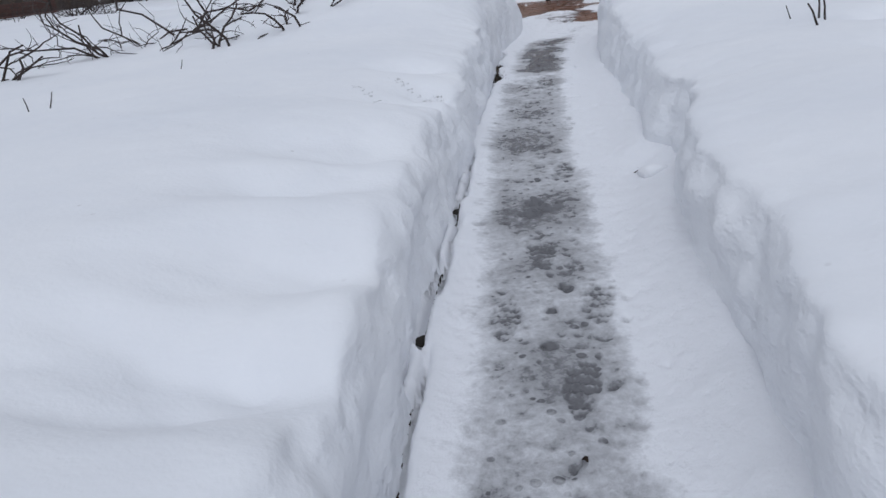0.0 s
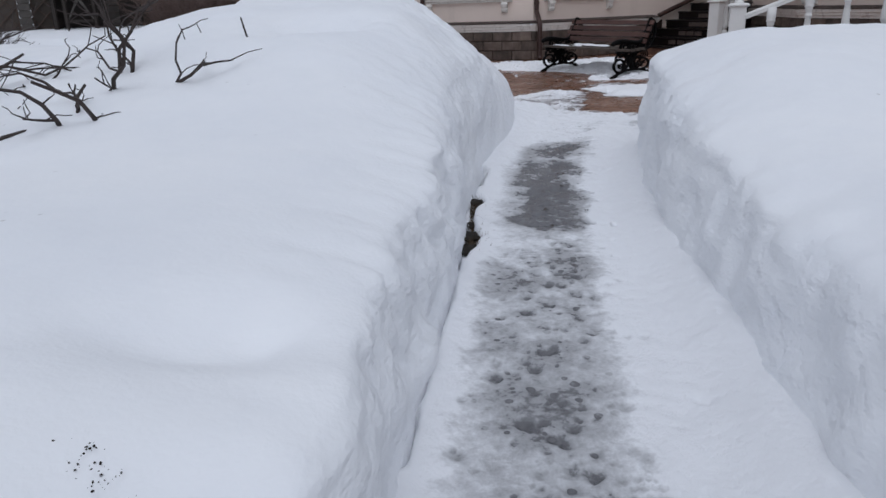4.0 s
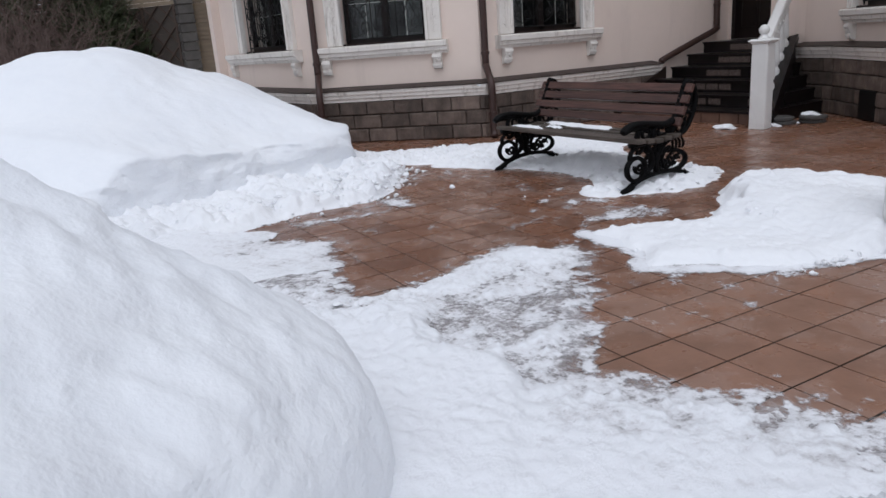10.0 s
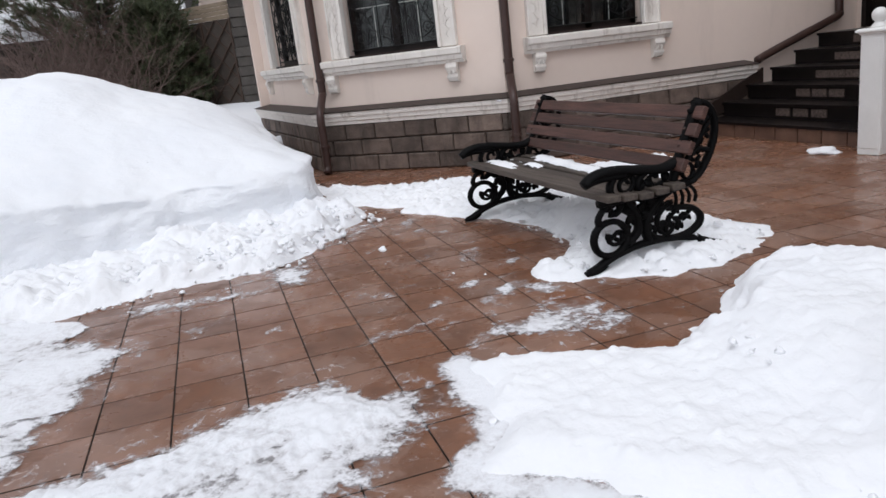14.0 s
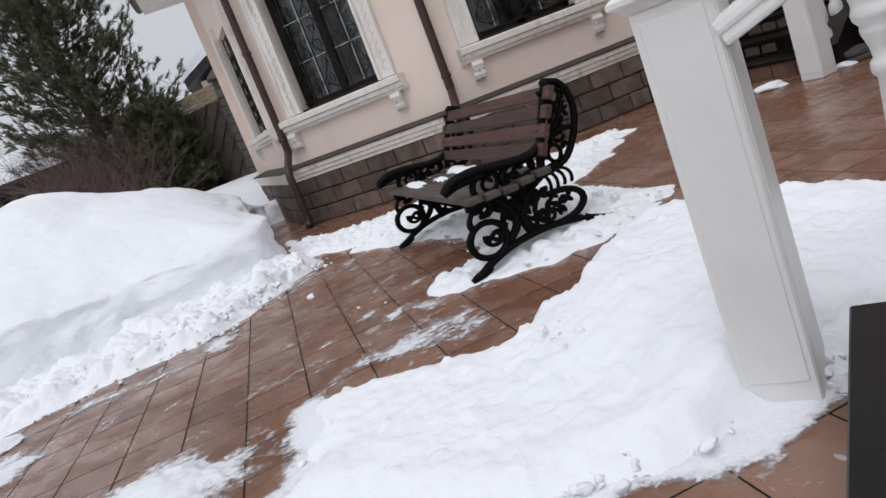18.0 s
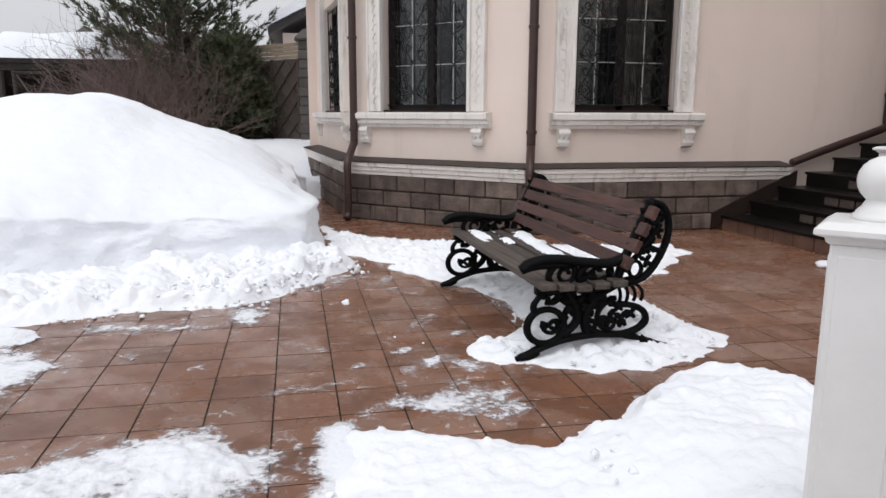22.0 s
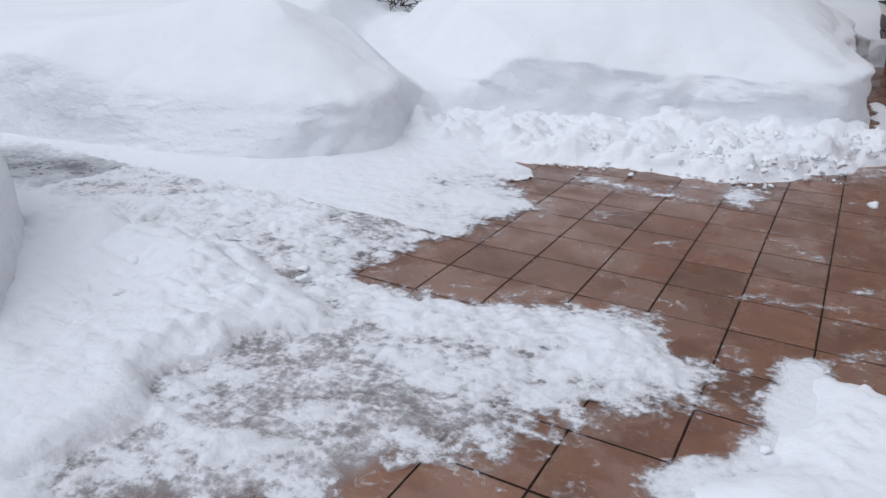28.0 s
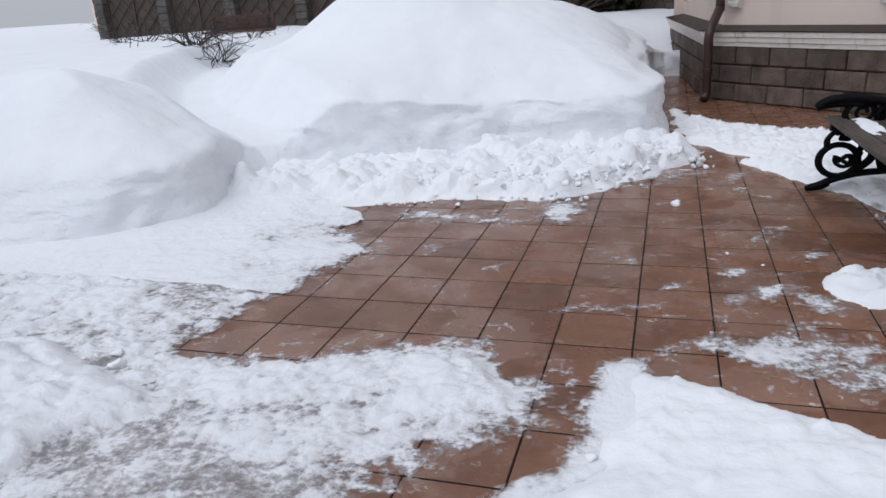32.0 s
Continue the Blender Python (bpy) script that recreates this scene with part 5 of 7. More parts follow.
def window(name, face, x0, x1, z0, z1, sill0, sill1, curtain, seed, left=True, right=True, trim=0.23):
    """A window in a wall's opening, with moulded surround, sill on brackets, dark frame, panes and an iron grille."""
    w = thing(name, "dark framed window with black wrought-iron grille and white surround", "window", face.matrix_world, "", "structure")
    for side, a, on in (("left", x0 - trim, left), ("right", x1, right)):
        if not on:
            continue
        bm = bmesh.new()
        box(bm, a, a + trim, -0.05, 0.02, z0 - 0.01, z1 + 0.2, 0.006)
        inner = (a + trim - 0.045, a + trim) if side == "left" else (a, a + 0.045)
        outer = (a, a + 0.03) if side == "left" else (a + trim - 0.03, a + trim)
        box(bm, inner[0], inner[1], -0.085, -0.045, z0 - 0.01, z1 + 0.2, 0.008)
        box(bm, outer[0], outer[1], -0.07, -0.045, z0 - 0.01, z1 + 0.2, 0.006)
        jamb = part("window_surround", bm, TRIM, w)
        bm = bmesh.new()
        mid, z = (inner[1] + outer[0]) / 2 if side == "right" else (outer[1] + inner[0]) / 2, z0 + 0.08
        k = 0
        while z < z1:
            s = 1 if k % 2 else -1
            tube(bm, [(mid - s * 0.02, -0.05, z - 0.005), (mid + s * 0.004, -0.056, z + 0.02), (mid + s * 0.02, -0.05, z + 0.05)], 0.007, 4)
            for e in (-1, 1):
                tube(bm, [(mid + s * 0.018, -0.05, z + 0.04), (mid + s * 0.018 + e * 0.014, -0.06, z + 0.05), (mid + s * 0.018 + e * 0.034, -0.05, z + 0.048 + e * s * 0.008)], 0.011, 4, 0.003)
            z += 0.055
            k += 1
        part("carved_leaf_band", bm, TRIM, jamb)
    bm = bmesh.new()
    sweep(bm, SILL, sill0, sill1)
    part("window_sill", bm, TRIM, w)
    for bx in (sill0 + 0.16, sill1 - 0.16):
        scroll_bracket("bracket", bx, w)
    bm = bmesh.new()
    fr = 0.075
    for a, b, c, d in ((x0, x1, z0, z0 + fr), (x0, x1, z1 - fr, z1), (x0, x0 + fr, z0, z1), (x1 - fr, x1, z0, z1), ((x0 + x1) / 2 - 0.05, (x0 + x1) / 2 + 0.05, z0, z1)):
        box(bm, a, b, 0.12, 0.2, c, d, 0.006)
    part("window_frame", bm, FRAME, w)
    bm = bmesh.new()
    box(bm, x0, x1, -0.02, 0.13, z0 - 0.015, z0 + 0.012)
    part("window_ledge", bm, FLASHING, w)
    for a, b in ((x0 + fr, (x0 + x1) / 2 - 0.05), ((x0 + x1) / 2 + 0.05, x1 - fr)):
        bm = bmesh.new()
        box(bm, a, b, 0.155, 0.161, z0 + fr, z1 - fr)
        pane = part("pane", bm, GLASS, w)
        pane.visible_shadow = False
        bm = bmesh.new()
        for k in range(1, 3):
            z = z0 + fr + (z1 - z0 - 2 * fr) * k / 3
            box(bm, a, b, 0.164, 0.169, z - 0.005, z + 0.005)
        box(bm, (a + b) / 2 - 0.005, (a + b) / 2 + 0.005, 0.164, 0.169, z0 + fr, z1 - fr)
        part("glazing_bar", bm, TRIM, pane, "thin pale glazing bars")
    bm = bmesh.new()
    grille_mesh(bm, x0 + 0.02, x1 - 0.02, z0 + 0.02, z1 - 0.02, seed)
    part("grille", bm, GRILLE, w, "black wrought-iron scrollwork", True)
    # what stands behind the panes: a box with the unlit room's shade in its colour, and a net curtain
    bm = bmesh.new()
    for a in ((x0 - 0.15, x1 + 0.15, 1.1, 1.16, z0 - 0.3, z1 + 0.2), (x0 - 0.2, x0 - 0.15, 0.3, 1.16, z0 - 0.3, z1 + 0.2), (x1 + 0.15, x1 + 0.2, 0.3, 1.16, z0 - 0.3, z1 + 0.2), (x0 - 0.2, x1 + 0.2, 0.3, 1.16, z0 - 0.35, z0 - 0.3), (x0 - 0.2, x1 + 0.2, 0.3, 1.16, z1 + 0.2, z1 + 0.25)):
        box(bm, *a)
    part("room_shade_box", bm, ROOM_SHADE, w)
    for ca, cb in curtain:
        bm = bmesh.new()
        n = max(4, int((cb - ca) / 0.03))
        top = [bm.verts.new((ca + (cb - ca) * i / n, 0.36 + 0.025 * math.sin(i * 1.7), z1 + 0.1)) for i in range(n + 1)]
        bot = [bm.verts.new((ca + (cb - ca) * i / n, 0.36 + 0.03 * math.sin(i * 1.7 + 0.3), z0 - 0.1)) for i in range(n + 1)]
        for i in range(n):
            bm.faces.new((bot[i], bot[i + 1], top[i + 1], top[i]))
        c = part("curtain", bm, CURTAIN, w, "grey net curtain", True)
        sol = c.modifiers.new("thickness", "SOLIDIFY")
        sol.thickness = 0.004
    return w


STONE_MESHES = {}


def stone_course(parent, x0, x1, z0, z1, y, offset, seed):
    """Split-faced blocks laid along a plinth; alike blocks share a mesh."""
    x, k = x0 - offset, seed
    while x < x1 - 0.02:
        a, b = max(x, x0), min(x + 0.42, x1)
        if b - a > 0.04:
            key = (round(b - a, 2), round(z1 - z0, 2), k % 3)
            if key not in STONE_MESHES:
                bm = bmesh.new()
                w, h = b - a, z1 - z0
                rnd = random.Random(k)
                box(bm, 0.006, w - 0.006, 0, 0.1, 0.006, h - 0.006, 0.012)
                for v in bm.verts:
                    if v.co.y < 0.05:
                        v.co.y += rnd.uniform(-0.012, 0.01)
                me = bpy.data.meshes.new("block")
                bm.to_mesh(me)
                bm.free()
                me.materials.append(STONE)
                STONE_MESHES[key] = me
            ob = new("block", STONE_MESHES[key])
            ob.parent = parent
            ob.location = (a, y, z0)
        x, k = x + 0.42, k + 1


def wall_face(name, p, q, openings, belt=None, mitre=(0.0, 0.0), label="cream stucco house wall with white belt course", plinth=True, lift=0.0):
    ob_pose, n = face_pose(p, q), length(p, q)
    wall = thing(name, label, "wall", ob_pose, "", "structure")
    bm = bmesh.new()
    wall_mesh(bm, n, openings, 0.0, WALL_TOP)
    part("stucco", bm, STUCCO, wall)
    b0, b1 = belt or (0.0, n)
    if plinth:
        for nm, prof, mt in (("belt_course", BELT, TRIM), ("flashing", CAP, FLASHING)):
            bm = bmesh.new()
            sweep(bm, [(a, b + lift) for a, b in prof], b0, b1)
            for v in bm.verts:
                end = mitre[0] if abs(v.co.x - b0) < 1e-6 else mitre[1]
                v.co.x += (1 if abs(v.co.x - b0) < 1e-6 else -1) * end * v.co.y
            part(nm, bm, mt, wall)
        bm = bmesh.new()
        box(bm, b0 - 0.19 * (mitre[0] > 0) * mitre[0], b1 + 0.19 * (mitre[1] > 0) * mitre[1], -0.165, 0.0, -0.05, 0.588 + lift)
        part("plinth", bm, MORTAR, wall)
        stretch0, stretch1 = b0 - 0.2 * mitre[0], b1 + 0.2 * mitre[1]
        rows = 3 if not lift else 4
        course = (0.588 + lift) / rows
        for r in range(rows):
            stone_course(wall, stretch0, stretch1, r * course, (r + 1) * course, -0.2, 0.21 * (r % 2), r * 5)
    return wall


f1 = wall_face("wall_west", B, A, [(1.13, 2.98, 1.39, 3.0)], mitre=(0.4, 0.33))
f2 = wall_face("wall_bay", A, M, [(0.45, 1.7, 1.39, 3.0)], mitre=(0.33, 0.4))
f3 = wall_face("wall_south", M, (9.0, 4.85), [(0.54, 1.8, 1.39, 3.0)], belt=(0.0, 3.28), mitre=(0.4, 0.0))
f4 = wall_face("wall_door", (9.0, 4.85), (9.0, 2.7), [(0.14, 0.9, 1.02, 3.15)], plinth=False, label="cream stucco wall beside the entrance door")
P0, P1, P2, P3 = (8.35, 2.95), (8.12, 2.14), (7.3, 0.85), (7.06, -1.75)
wall_face("wall_east_return", P0, P1, [], mitre=(0.0, -0.16), lift=0.155)
f6 = wall_face("wall_east", P1, P2, [(0.17, 1.15, 1.39, 3.0)], mitre=(-0.16, 0.22), lift=0.155)
f7 = wall_face("wall_east_front", P2, P3, [(0.22, 1.6, 1.39, 3.0)], mitre=(0.22, 0.0), lift=0.155)
# cellar vents: flat black plates carry the shade of the deep holes
for fc, a, b, lo, hi in ((f6, 0.82, 1.2, 0.02, 0.38), (f7, 0.75, 1.25, 0.02, 0.38)):
    bm = bmesh.new()
    box(bm, a, b, -0.216, -0.19, lo, hi)
    part("vent_shade", bm, GRILLE, fc, "black plate painted for the shade inside a square cellar vent")
bm = bmesh.new()
box(bm, 8.36, 9.0, 2.66, 3.55, 0.0, WALL_TOP)
tagged(part("wall_return", bm, STUCCO), "short cream wall by the entrance", "wall", "", "structure")
window("window_1", f1, 1.13, 2.98, 1.39, 3.0, 0.36, 3.37, [(1.3, 1.75)], 3)
window("window_2", f2, 0.45, 1.7, 1.39, 3.0, 0.02, 2.01, [(0.55, 0.85), (1.3, 1.6)], 4)
window("window_3", f3, 0.54, 1.8, 1.39, 3.0, 0.26, 2.14, [(0.65, 1.0)], 5)
window("window_4", f6, 0.17, 1.15, 1.39, 3.0, -0.04, 1.56, [], 6, trim=0.17)
window("window_5", f7, 0.22, 1.6, 1.39, 3.0, -0.03, 2.2, [(0.4, 0.8)], 7, trim=0.2)

# back walls, ceiling of the upper storey's overhang and roof edge close the house
bm = bmesh.new()
prism(bm, [(1.77, 10.35), (2.1, 10.35), (4.2, 5.2), (9.2, 5.2), (9.2, 10.9), (1.62, 10.9)], 3.75, 3.8)
tagged(part("ceiling", bm, ROOM_SHADE), "plain ceiling inside the house, coloured near black as unlit room shade", "ceiling", "", "structure")
bm = bmesh.new()
box(bm, 1.62, 13.0, 10.35, 10.65, 0, WALL_TOP)
tagged(part("wall_north", bm, STUCCO), "plain cream wall at the back", "wall", "", "structure")
bm = bmesh.new()
prism(bm, [(1.0, 6.4), (3.6, 4.3), (8.95, 4.45), (8.2, 3.6), (7.85, 2.3), (6.95, 0.9), (6.7, -1.8), (14, -1.8), (14, 11.0), (0.9, 11.0)], 4.1, 4.28)
roof = thing("roof", "roof overhang with white soffit and dark gutter", "roof", None, "", "structure")
part("soffit", bm, TRIM, roof)
bm = bmesh.new()
edge = [(0.9, 11.0), (1.0, 6.4), (3.6, 4.3), (8.6, 4.3)]
tube(bm, [(x - 0.05, y - 0.05, 4.2) for x, y in edge], 0.07, 8)
part("gutter", bm, PIPE, roof, "dark brown gutter")

# entrance door
door = thing("door_1", "black-brown panelled front door, shut", "door", f4.matrix_world, "", "structure")
bm = bmesh.new()
box(bm, 0.14, 0.9, 0.1, 0.16, 1.02, 3.1, 0.004)
for k in range(2):
    for z in (1.2, 1.75, 2.35):
        box(bm, 0.2 + 0.34 * k, 0.48 + 0.34 * k, 0.085, 0.105, z, z + 0.45, 0.012)
part("leaf", bm, DOOR, door)
bm = bmesh.new()
for a in ((0.08, 0.15), (0.89, 0.96)):
    box(bm, a[0], a[1], -0.015, 0.2, 1.02, 3.2, 0.005)
box(bm, 0.08, 0.96, -0.015, 0.2, 3.1, 3.2, 0.005)
part("door_frame", bm, FRAME, door)
bm = bmesh.new()
tube(bm, smooth_line([(0.23, 0.09, 1.95), (0.23, 0.03, 1.98), (0.23, 0.03, 2.12), (0.23, 0.09, 2.15)], 4), 0.012, 6)
box(bm, 0.21, 0.25, 0.075, 0.1, 1.88, 2.2, 0.004)
part("door_handle", bm, GRILLE, door)


# ---- rain pipes ----
def rain_pipe(name, pts, clamps, label):
    p = thing(name, label, "drainpipe")
    bm = bmesh.new()
    tube(bm, smooth_line(pts, 4), 0.05, 12)
    part("pipe", bm, PIPE, p, "", True)
    for x, y, z in clamps:
        bm = bmesh.new()
        lathe(bm, [(0.056, z - 0.02), (0.062, z - 0.015), (0.062, z + 0.015), (0.056, z + 0.02)], x, y, 12)
        part("clamp", bm, PIPE, p)
    return p


def corner_pipe(cx, cy, ox, oy):
    w, f = (cx + ox * 0.08, cy + oy * 0.08), (cx + ox * 0.36, cy + oy * 0.36)
    pts = [(*w, 4.2), (*w, 3.0), (*w, 2.0), (*w, 1.05), (w[0] + ox * 0.01, w[1] + oy * 0.01, 0.98), (w[0] + ox * 0.22, w[1] + oy * 0.22, 0.8), (*f, 0.7), (*f, 0.55), (*f, 0.3), (*f, 0.1), (f[0] + ox * 0.05, f[1] + oy * 0.05, 0.03)]
    rain_pipe("rain_pipe", pts, [(*w, 1.15), (*w, 2.3), (*f, 0.35)], "brown painted rain pipe at the bay's corner")


corner_pipe(A[0] - 0.02, A[1] - 0.05, -0.4, -0.92)
corner_pipe(M[0] + 0.06, M[1], -0.33, -0.94)
rain_pipe("rain_pipe", [(8.62, 4.77, 4.2), (8.62, 4.77, 2.5), (8.62, 4.77, 1.35), (8.6, 4.75, 1.22), (8.4, 4.75, 1.14), (7.9, 4.75, 0.98), (7.45, 4.75, 0.83), (7.3, 4.73, 0.78)], [(8.62, 4.77, 1.6), (8.62, 4.77, 2.9)], "brown rain pipe slanting down above the steps")

# two snow-coloured lumps stand in for the rain pipe's grey elbow
for k, (dx, dy, r) in enumerate(((-0.16, -0.17, 0.05), (-0.02, -0.2, 0.045))):
    bm = bmesh.new()
    bmesh.ops.create_icosphere(bm, subdivisions=2, radius=r)
    for v in bm.verts:
        v.co *= 0.85 + 0.4 * noise.noise(v.co * 14 + Vector((k, 0, 0)))
        v.co.z *= 0.6
    ob = part("snow_lump", bm, RUBBLE, None, "", True)
    ob.location = (M[0] + dx, M[1] + dy, 0.735)
    tagged(ob, "small pale lump standing in for the rain pipe's elbow on the plinth ledge", "snow", "rolled snow lumps")


# ---- entrance steps ----
steps = thing("entrance_steps", "flared tiled steps with dark wet treads", "steps", None, "", "structure")
for k in range(6):
    xl, xr = 6.32 + 0.36 * k, 6.46 + 0.33 * k
    yr = 2.25 + 0.17 * k
    zt = 0.17 * (k + 1)
    bm = bmesh.new()
    prism(bm, [(xl + 0.03, 4.62), (xr + 0.03, yr), (9.0, min(yr + 0.2, 3.0)), (9.0, 4.62)], zt - 0.17, zt - 0.03)
    st = part("riser", bm, STEP_TILE, steps, "dark riser")
    if k == 0:
        for j in range(8):
            bm = bmesh.new()
            s0, s1 = j / 8 + 0.003, (j + 1) / 8 - 0.003
            px0, py0, px1, py1 = xl + 0.03 + (xr - xl) * s0, 4.62 + (yr - 4.62) * s0, xl + 0.03 + (xr - xl) * s1, 4.62 + (yr - 4.62) * s1
            prism(bm, [(px0 - 0.012, py0), (px1 - 0.012, py1), (px1 + 0.01, py1), (px0 + 0.01, py0)], 0.0, 0.137)
            part("riser_tile", bm, RISER_TILE, st, "terracotta riser tile")
    bm = bmesh.new()
    prism(bm, [(xl, 4.62), (xr, yr - 0.02), (9.0, min(yr + 0.18, 2.98)), (9.0, 4.62)], zt - 0.03, zt)
    part("tread", bm, STEP_TILE, steps, "dark wet tread")
    if k:
        for s in (0.42, 0.53, 0.64, 0.93):
            bm = bmesh.new()
            x, y = xl + 0.025 + (xr - xl) * s, 4.62 + (yr - 4.62) * s
            box(bm, x - 0.006, x + 0.03, y - 0.1, y + 0.1, zt - 0.135, zt - 0.05)
            part("mosaic_inlay", bm, MOSAIC, steps, "pale patterned tile")
bm = bmesh.new()
sweep(bm, [(4.62, 0.0), (4.62, 0.12), (4.62, 0.2), (4.65, 0.2), (4.65, 0.0)], 6.2, 7.3)
for v in bm.verts:
    v.co.z += max(0.0, v.co.x - 6.2) * 0.45
part("side_string", bm, FLASHING, steps, "dark sloping side board")


# ---- balustrades ----
def newel(name, x, y, turn, h, s, label):
    p = thing(name, label, "newel post", pose(x, y, 0, 0, 0, turn), "newel posts")
    bm = bmesh.new()
    box(bm, -s / 2, s / 2, -s / 2, s / 2, 0, h - 0.04, 0.006)
    shaft = part("post", bm, WHITE, p)
    for dx, dy in ((1, 0), (-1, 0), (0, 1), (0, -1)):
        bm, w = bmesh.new(), s / 2 - 0.018
        if dx:
            box(bm, dx * s / 2 - 0.004, dx * s / 2 + 0.004, -w, w, 0.06, h - 0.07, 0.003)
        else:
            box(bm, -w, w, dy * s / 2 - 0.004, dy * s / 2 + 0.004, 0.06, h - 0.07, 0.003)
        part("face_board", bm, WHITE, shaft)
    bm = bmesh.new()
    c = s / 2
    rows = [(c + 0.003, h - 0.042), (c + 0.009, h - 0.036), (c + 0.012, h - 0.026), (c + 0.03, h - 0.02), (c + 0.034, h - 0.016), (c + 0.034, h - 0.004), (c + 0.012, h + 0.012), (c - 0.02, h + 0.014)]
    rings = [[bm.verts.new((a * k, b * k, z)) for a, b in ((-1, -1), (1, -1), (1, 1), (-1, 1))] for k, z in rows]
    for lo, hi in zip(rings, rings[1:]):
        for i in range(4):
            bm.faces.new((lo[i], lo[(i + 1) % 4], hi[(i + 1) % 4], hi[i]))
    bm.faces.new(rings[0][::-1])
    bm.faces.new(rings[-1])
    part("cap", bm, WHITE, p)
    bm = bmesh.new()
    r = s * 0.315
    lathe(bm, [(r * 1.05, h + 0.012), (r * 1.08, h + 0.018), (r * 1.04, h + 0.026), (r * 0.94, h + 0.028), (r * 0.92, h + 0.034), (r * 0.72, h + 0.046), (r * 0.58, h + 0.062)] + ball(r, h + 0.052 + r)[2:], 0, 0, 32)
    part("ball_finial", bm, WHITE, p, "", True)
    return p


def baluster(parent, x, y, z0, z1, s=1.0):
    h = z1 - z0
    prof = [(0.055, 0), (0.057, 0.015), (0.056, 0.1), (0.048, 0.12), (0.034, 0.15), (0.036, 0.17), (0.05, 0.19), (0.055, 0.235), (0.053, 0.29), (0.047, 0.4), (0.039, 0.54), (0.034, 0.65), (0.042, 0.662), (0.044, 0.675), (0.042, 0.69), (0.034, 0.7), (0.037, 0.73), (0.047, 0.762), (0.048, 0.775), (0.046, 0.783), (0.057, 0.8), (0.059, 0.815), (0.055, 0.828), (0.054, 0.84), (0.058, 0.86), (0.058, 1.0)]
    bm = bmesh.new()
    lathe(bm, [(r * s, z0 + t * h) for r, t in prof], x, y, 20)
    return part("baluster", bm, WHITE, parent, "", True)


def rail_mesh(bm, a, b, w=0.12):
    a, b = Vector(a), Vector(b)
    d = b - a
    m = Matrix.Translation(a) @ pose(0, 0, 0, 0, 0, math.degrees(math.atan2(d.y, d.x))) @ pose(0, 0, 0, 0, -math.degrees(math.atan2(d.z, math.hypot(d.x, d.y))), 0)
    n0 = len(bm.verts)
    h = w / 2
    half = [(0.7, -0.036), (0.97, -0.032), (1.0, -0.024), (0.97, -0.014), (0.8, -0.012), (0.8, -0.007), (0.94, -0.003), (0.97, 0.006), (0.9, 0.02), (0.7, 0.03), (0.35, 0.034)]
    sweep(bm, [(-h * a, b) for a, b in half] + [(h * a, b) for a, b in half[::-1]], 0, d.length)
    bm.verts.ensure_lookup_table()
    bmesh.ops.transform(bm, matrix=m, verts=bm.verts[n0:])


newel("newel_post", 2.732, -1.627, 44, 1.085, 0.185, "white square newel post with ball finial and moulded cap")
newel("newel_post", 6.27, 2.07, 12, 1.085, 0.2, "white square newel post beside the entrance steps")

# the railing by the tiles climbs away from its post in steps of stone
near_rail = thing("stair_railing", "white railing with turned balusters on dark steps", "railing", None, "railings")
ux, uy = 0.7, -0.714
bm = bmesh.new()
rail_mesh(bm, (2.68 + ux * 0.1, -1.66 + uy * 0.1, 0.937), (2.68 + ux * 2.6, -1.66 + uy * 2.6, 0.937 + 2.5 * 0.385), 0.085)
part("handrail", bm, WHITE, near_rail)
for k in range(6):
    s = 0.4 + 0.42 * k
    baluster(near_rail, 2.67 + ux * s, -1.67 + uy * s, 0.2 + 0.164 * k, 0.88 + s * 0.39, 0.95)
near_steps = thing("side_steps", "dark tiled side steps under the white railing", "steps", pose(2.86, -1.76, 0, 0, 0, -45.0), "", "structure")
for k in range(6):
    bm = bmesh.new()
    box(bm, 0.42 * k + 0.01, 2.7, -0.75, 0.0, 0.164 * k + (0.0 if k == 0 else 0.036), 0.164 * k + 0.17)
    part("riser", bm, STEP_TILE, near_steps)
    bm = bmesh.new()
    box(bm, 0.42 * k, 0.42 * (k + 1) + 0.02, -0.77, 0.012, 0.164 * k + 0.172, 0.164 * k + 0.2, 0.005)
    part("tread", bm, STEP_TILE, near_steps, "dark wet stone tread")

far_rail = thing("stair_railing", "white railing with turned balusters beside the entrance steps", "railing", None, "railings")
bm = bmesh.new()
rail_mesh(bm, (6.36, 2.13, 1.02), (8.1, 3.09, 1.74), 0.13)
part("handrail", bm, WHITE, far_rail)
for k in range(5):
    t = 0.14 + 0.2 * k
    x, y = 6.34 + 1.75 * t, 2.12 + 0.96 * t
    baluster(far_rail, x, y, 0.17 + 0.17 * (k + 0.3), 1.0 + 0.72 * t, 1.05)
bm = bmesh.new()
prism(bm, [(6.5, 2.05), (8.3, 3.02), (8.22, 3.2), (6.42, 2.23)], 0.0, 0.17)
for v in bm.verts:
    if v.co.z > 0.1:
        v.co.z += max(0.0, (v.co.x - 6.42)) * 0.48
part("string_wall", bm, STEP_TILE, far_rail, "dark stone string under the balusters")

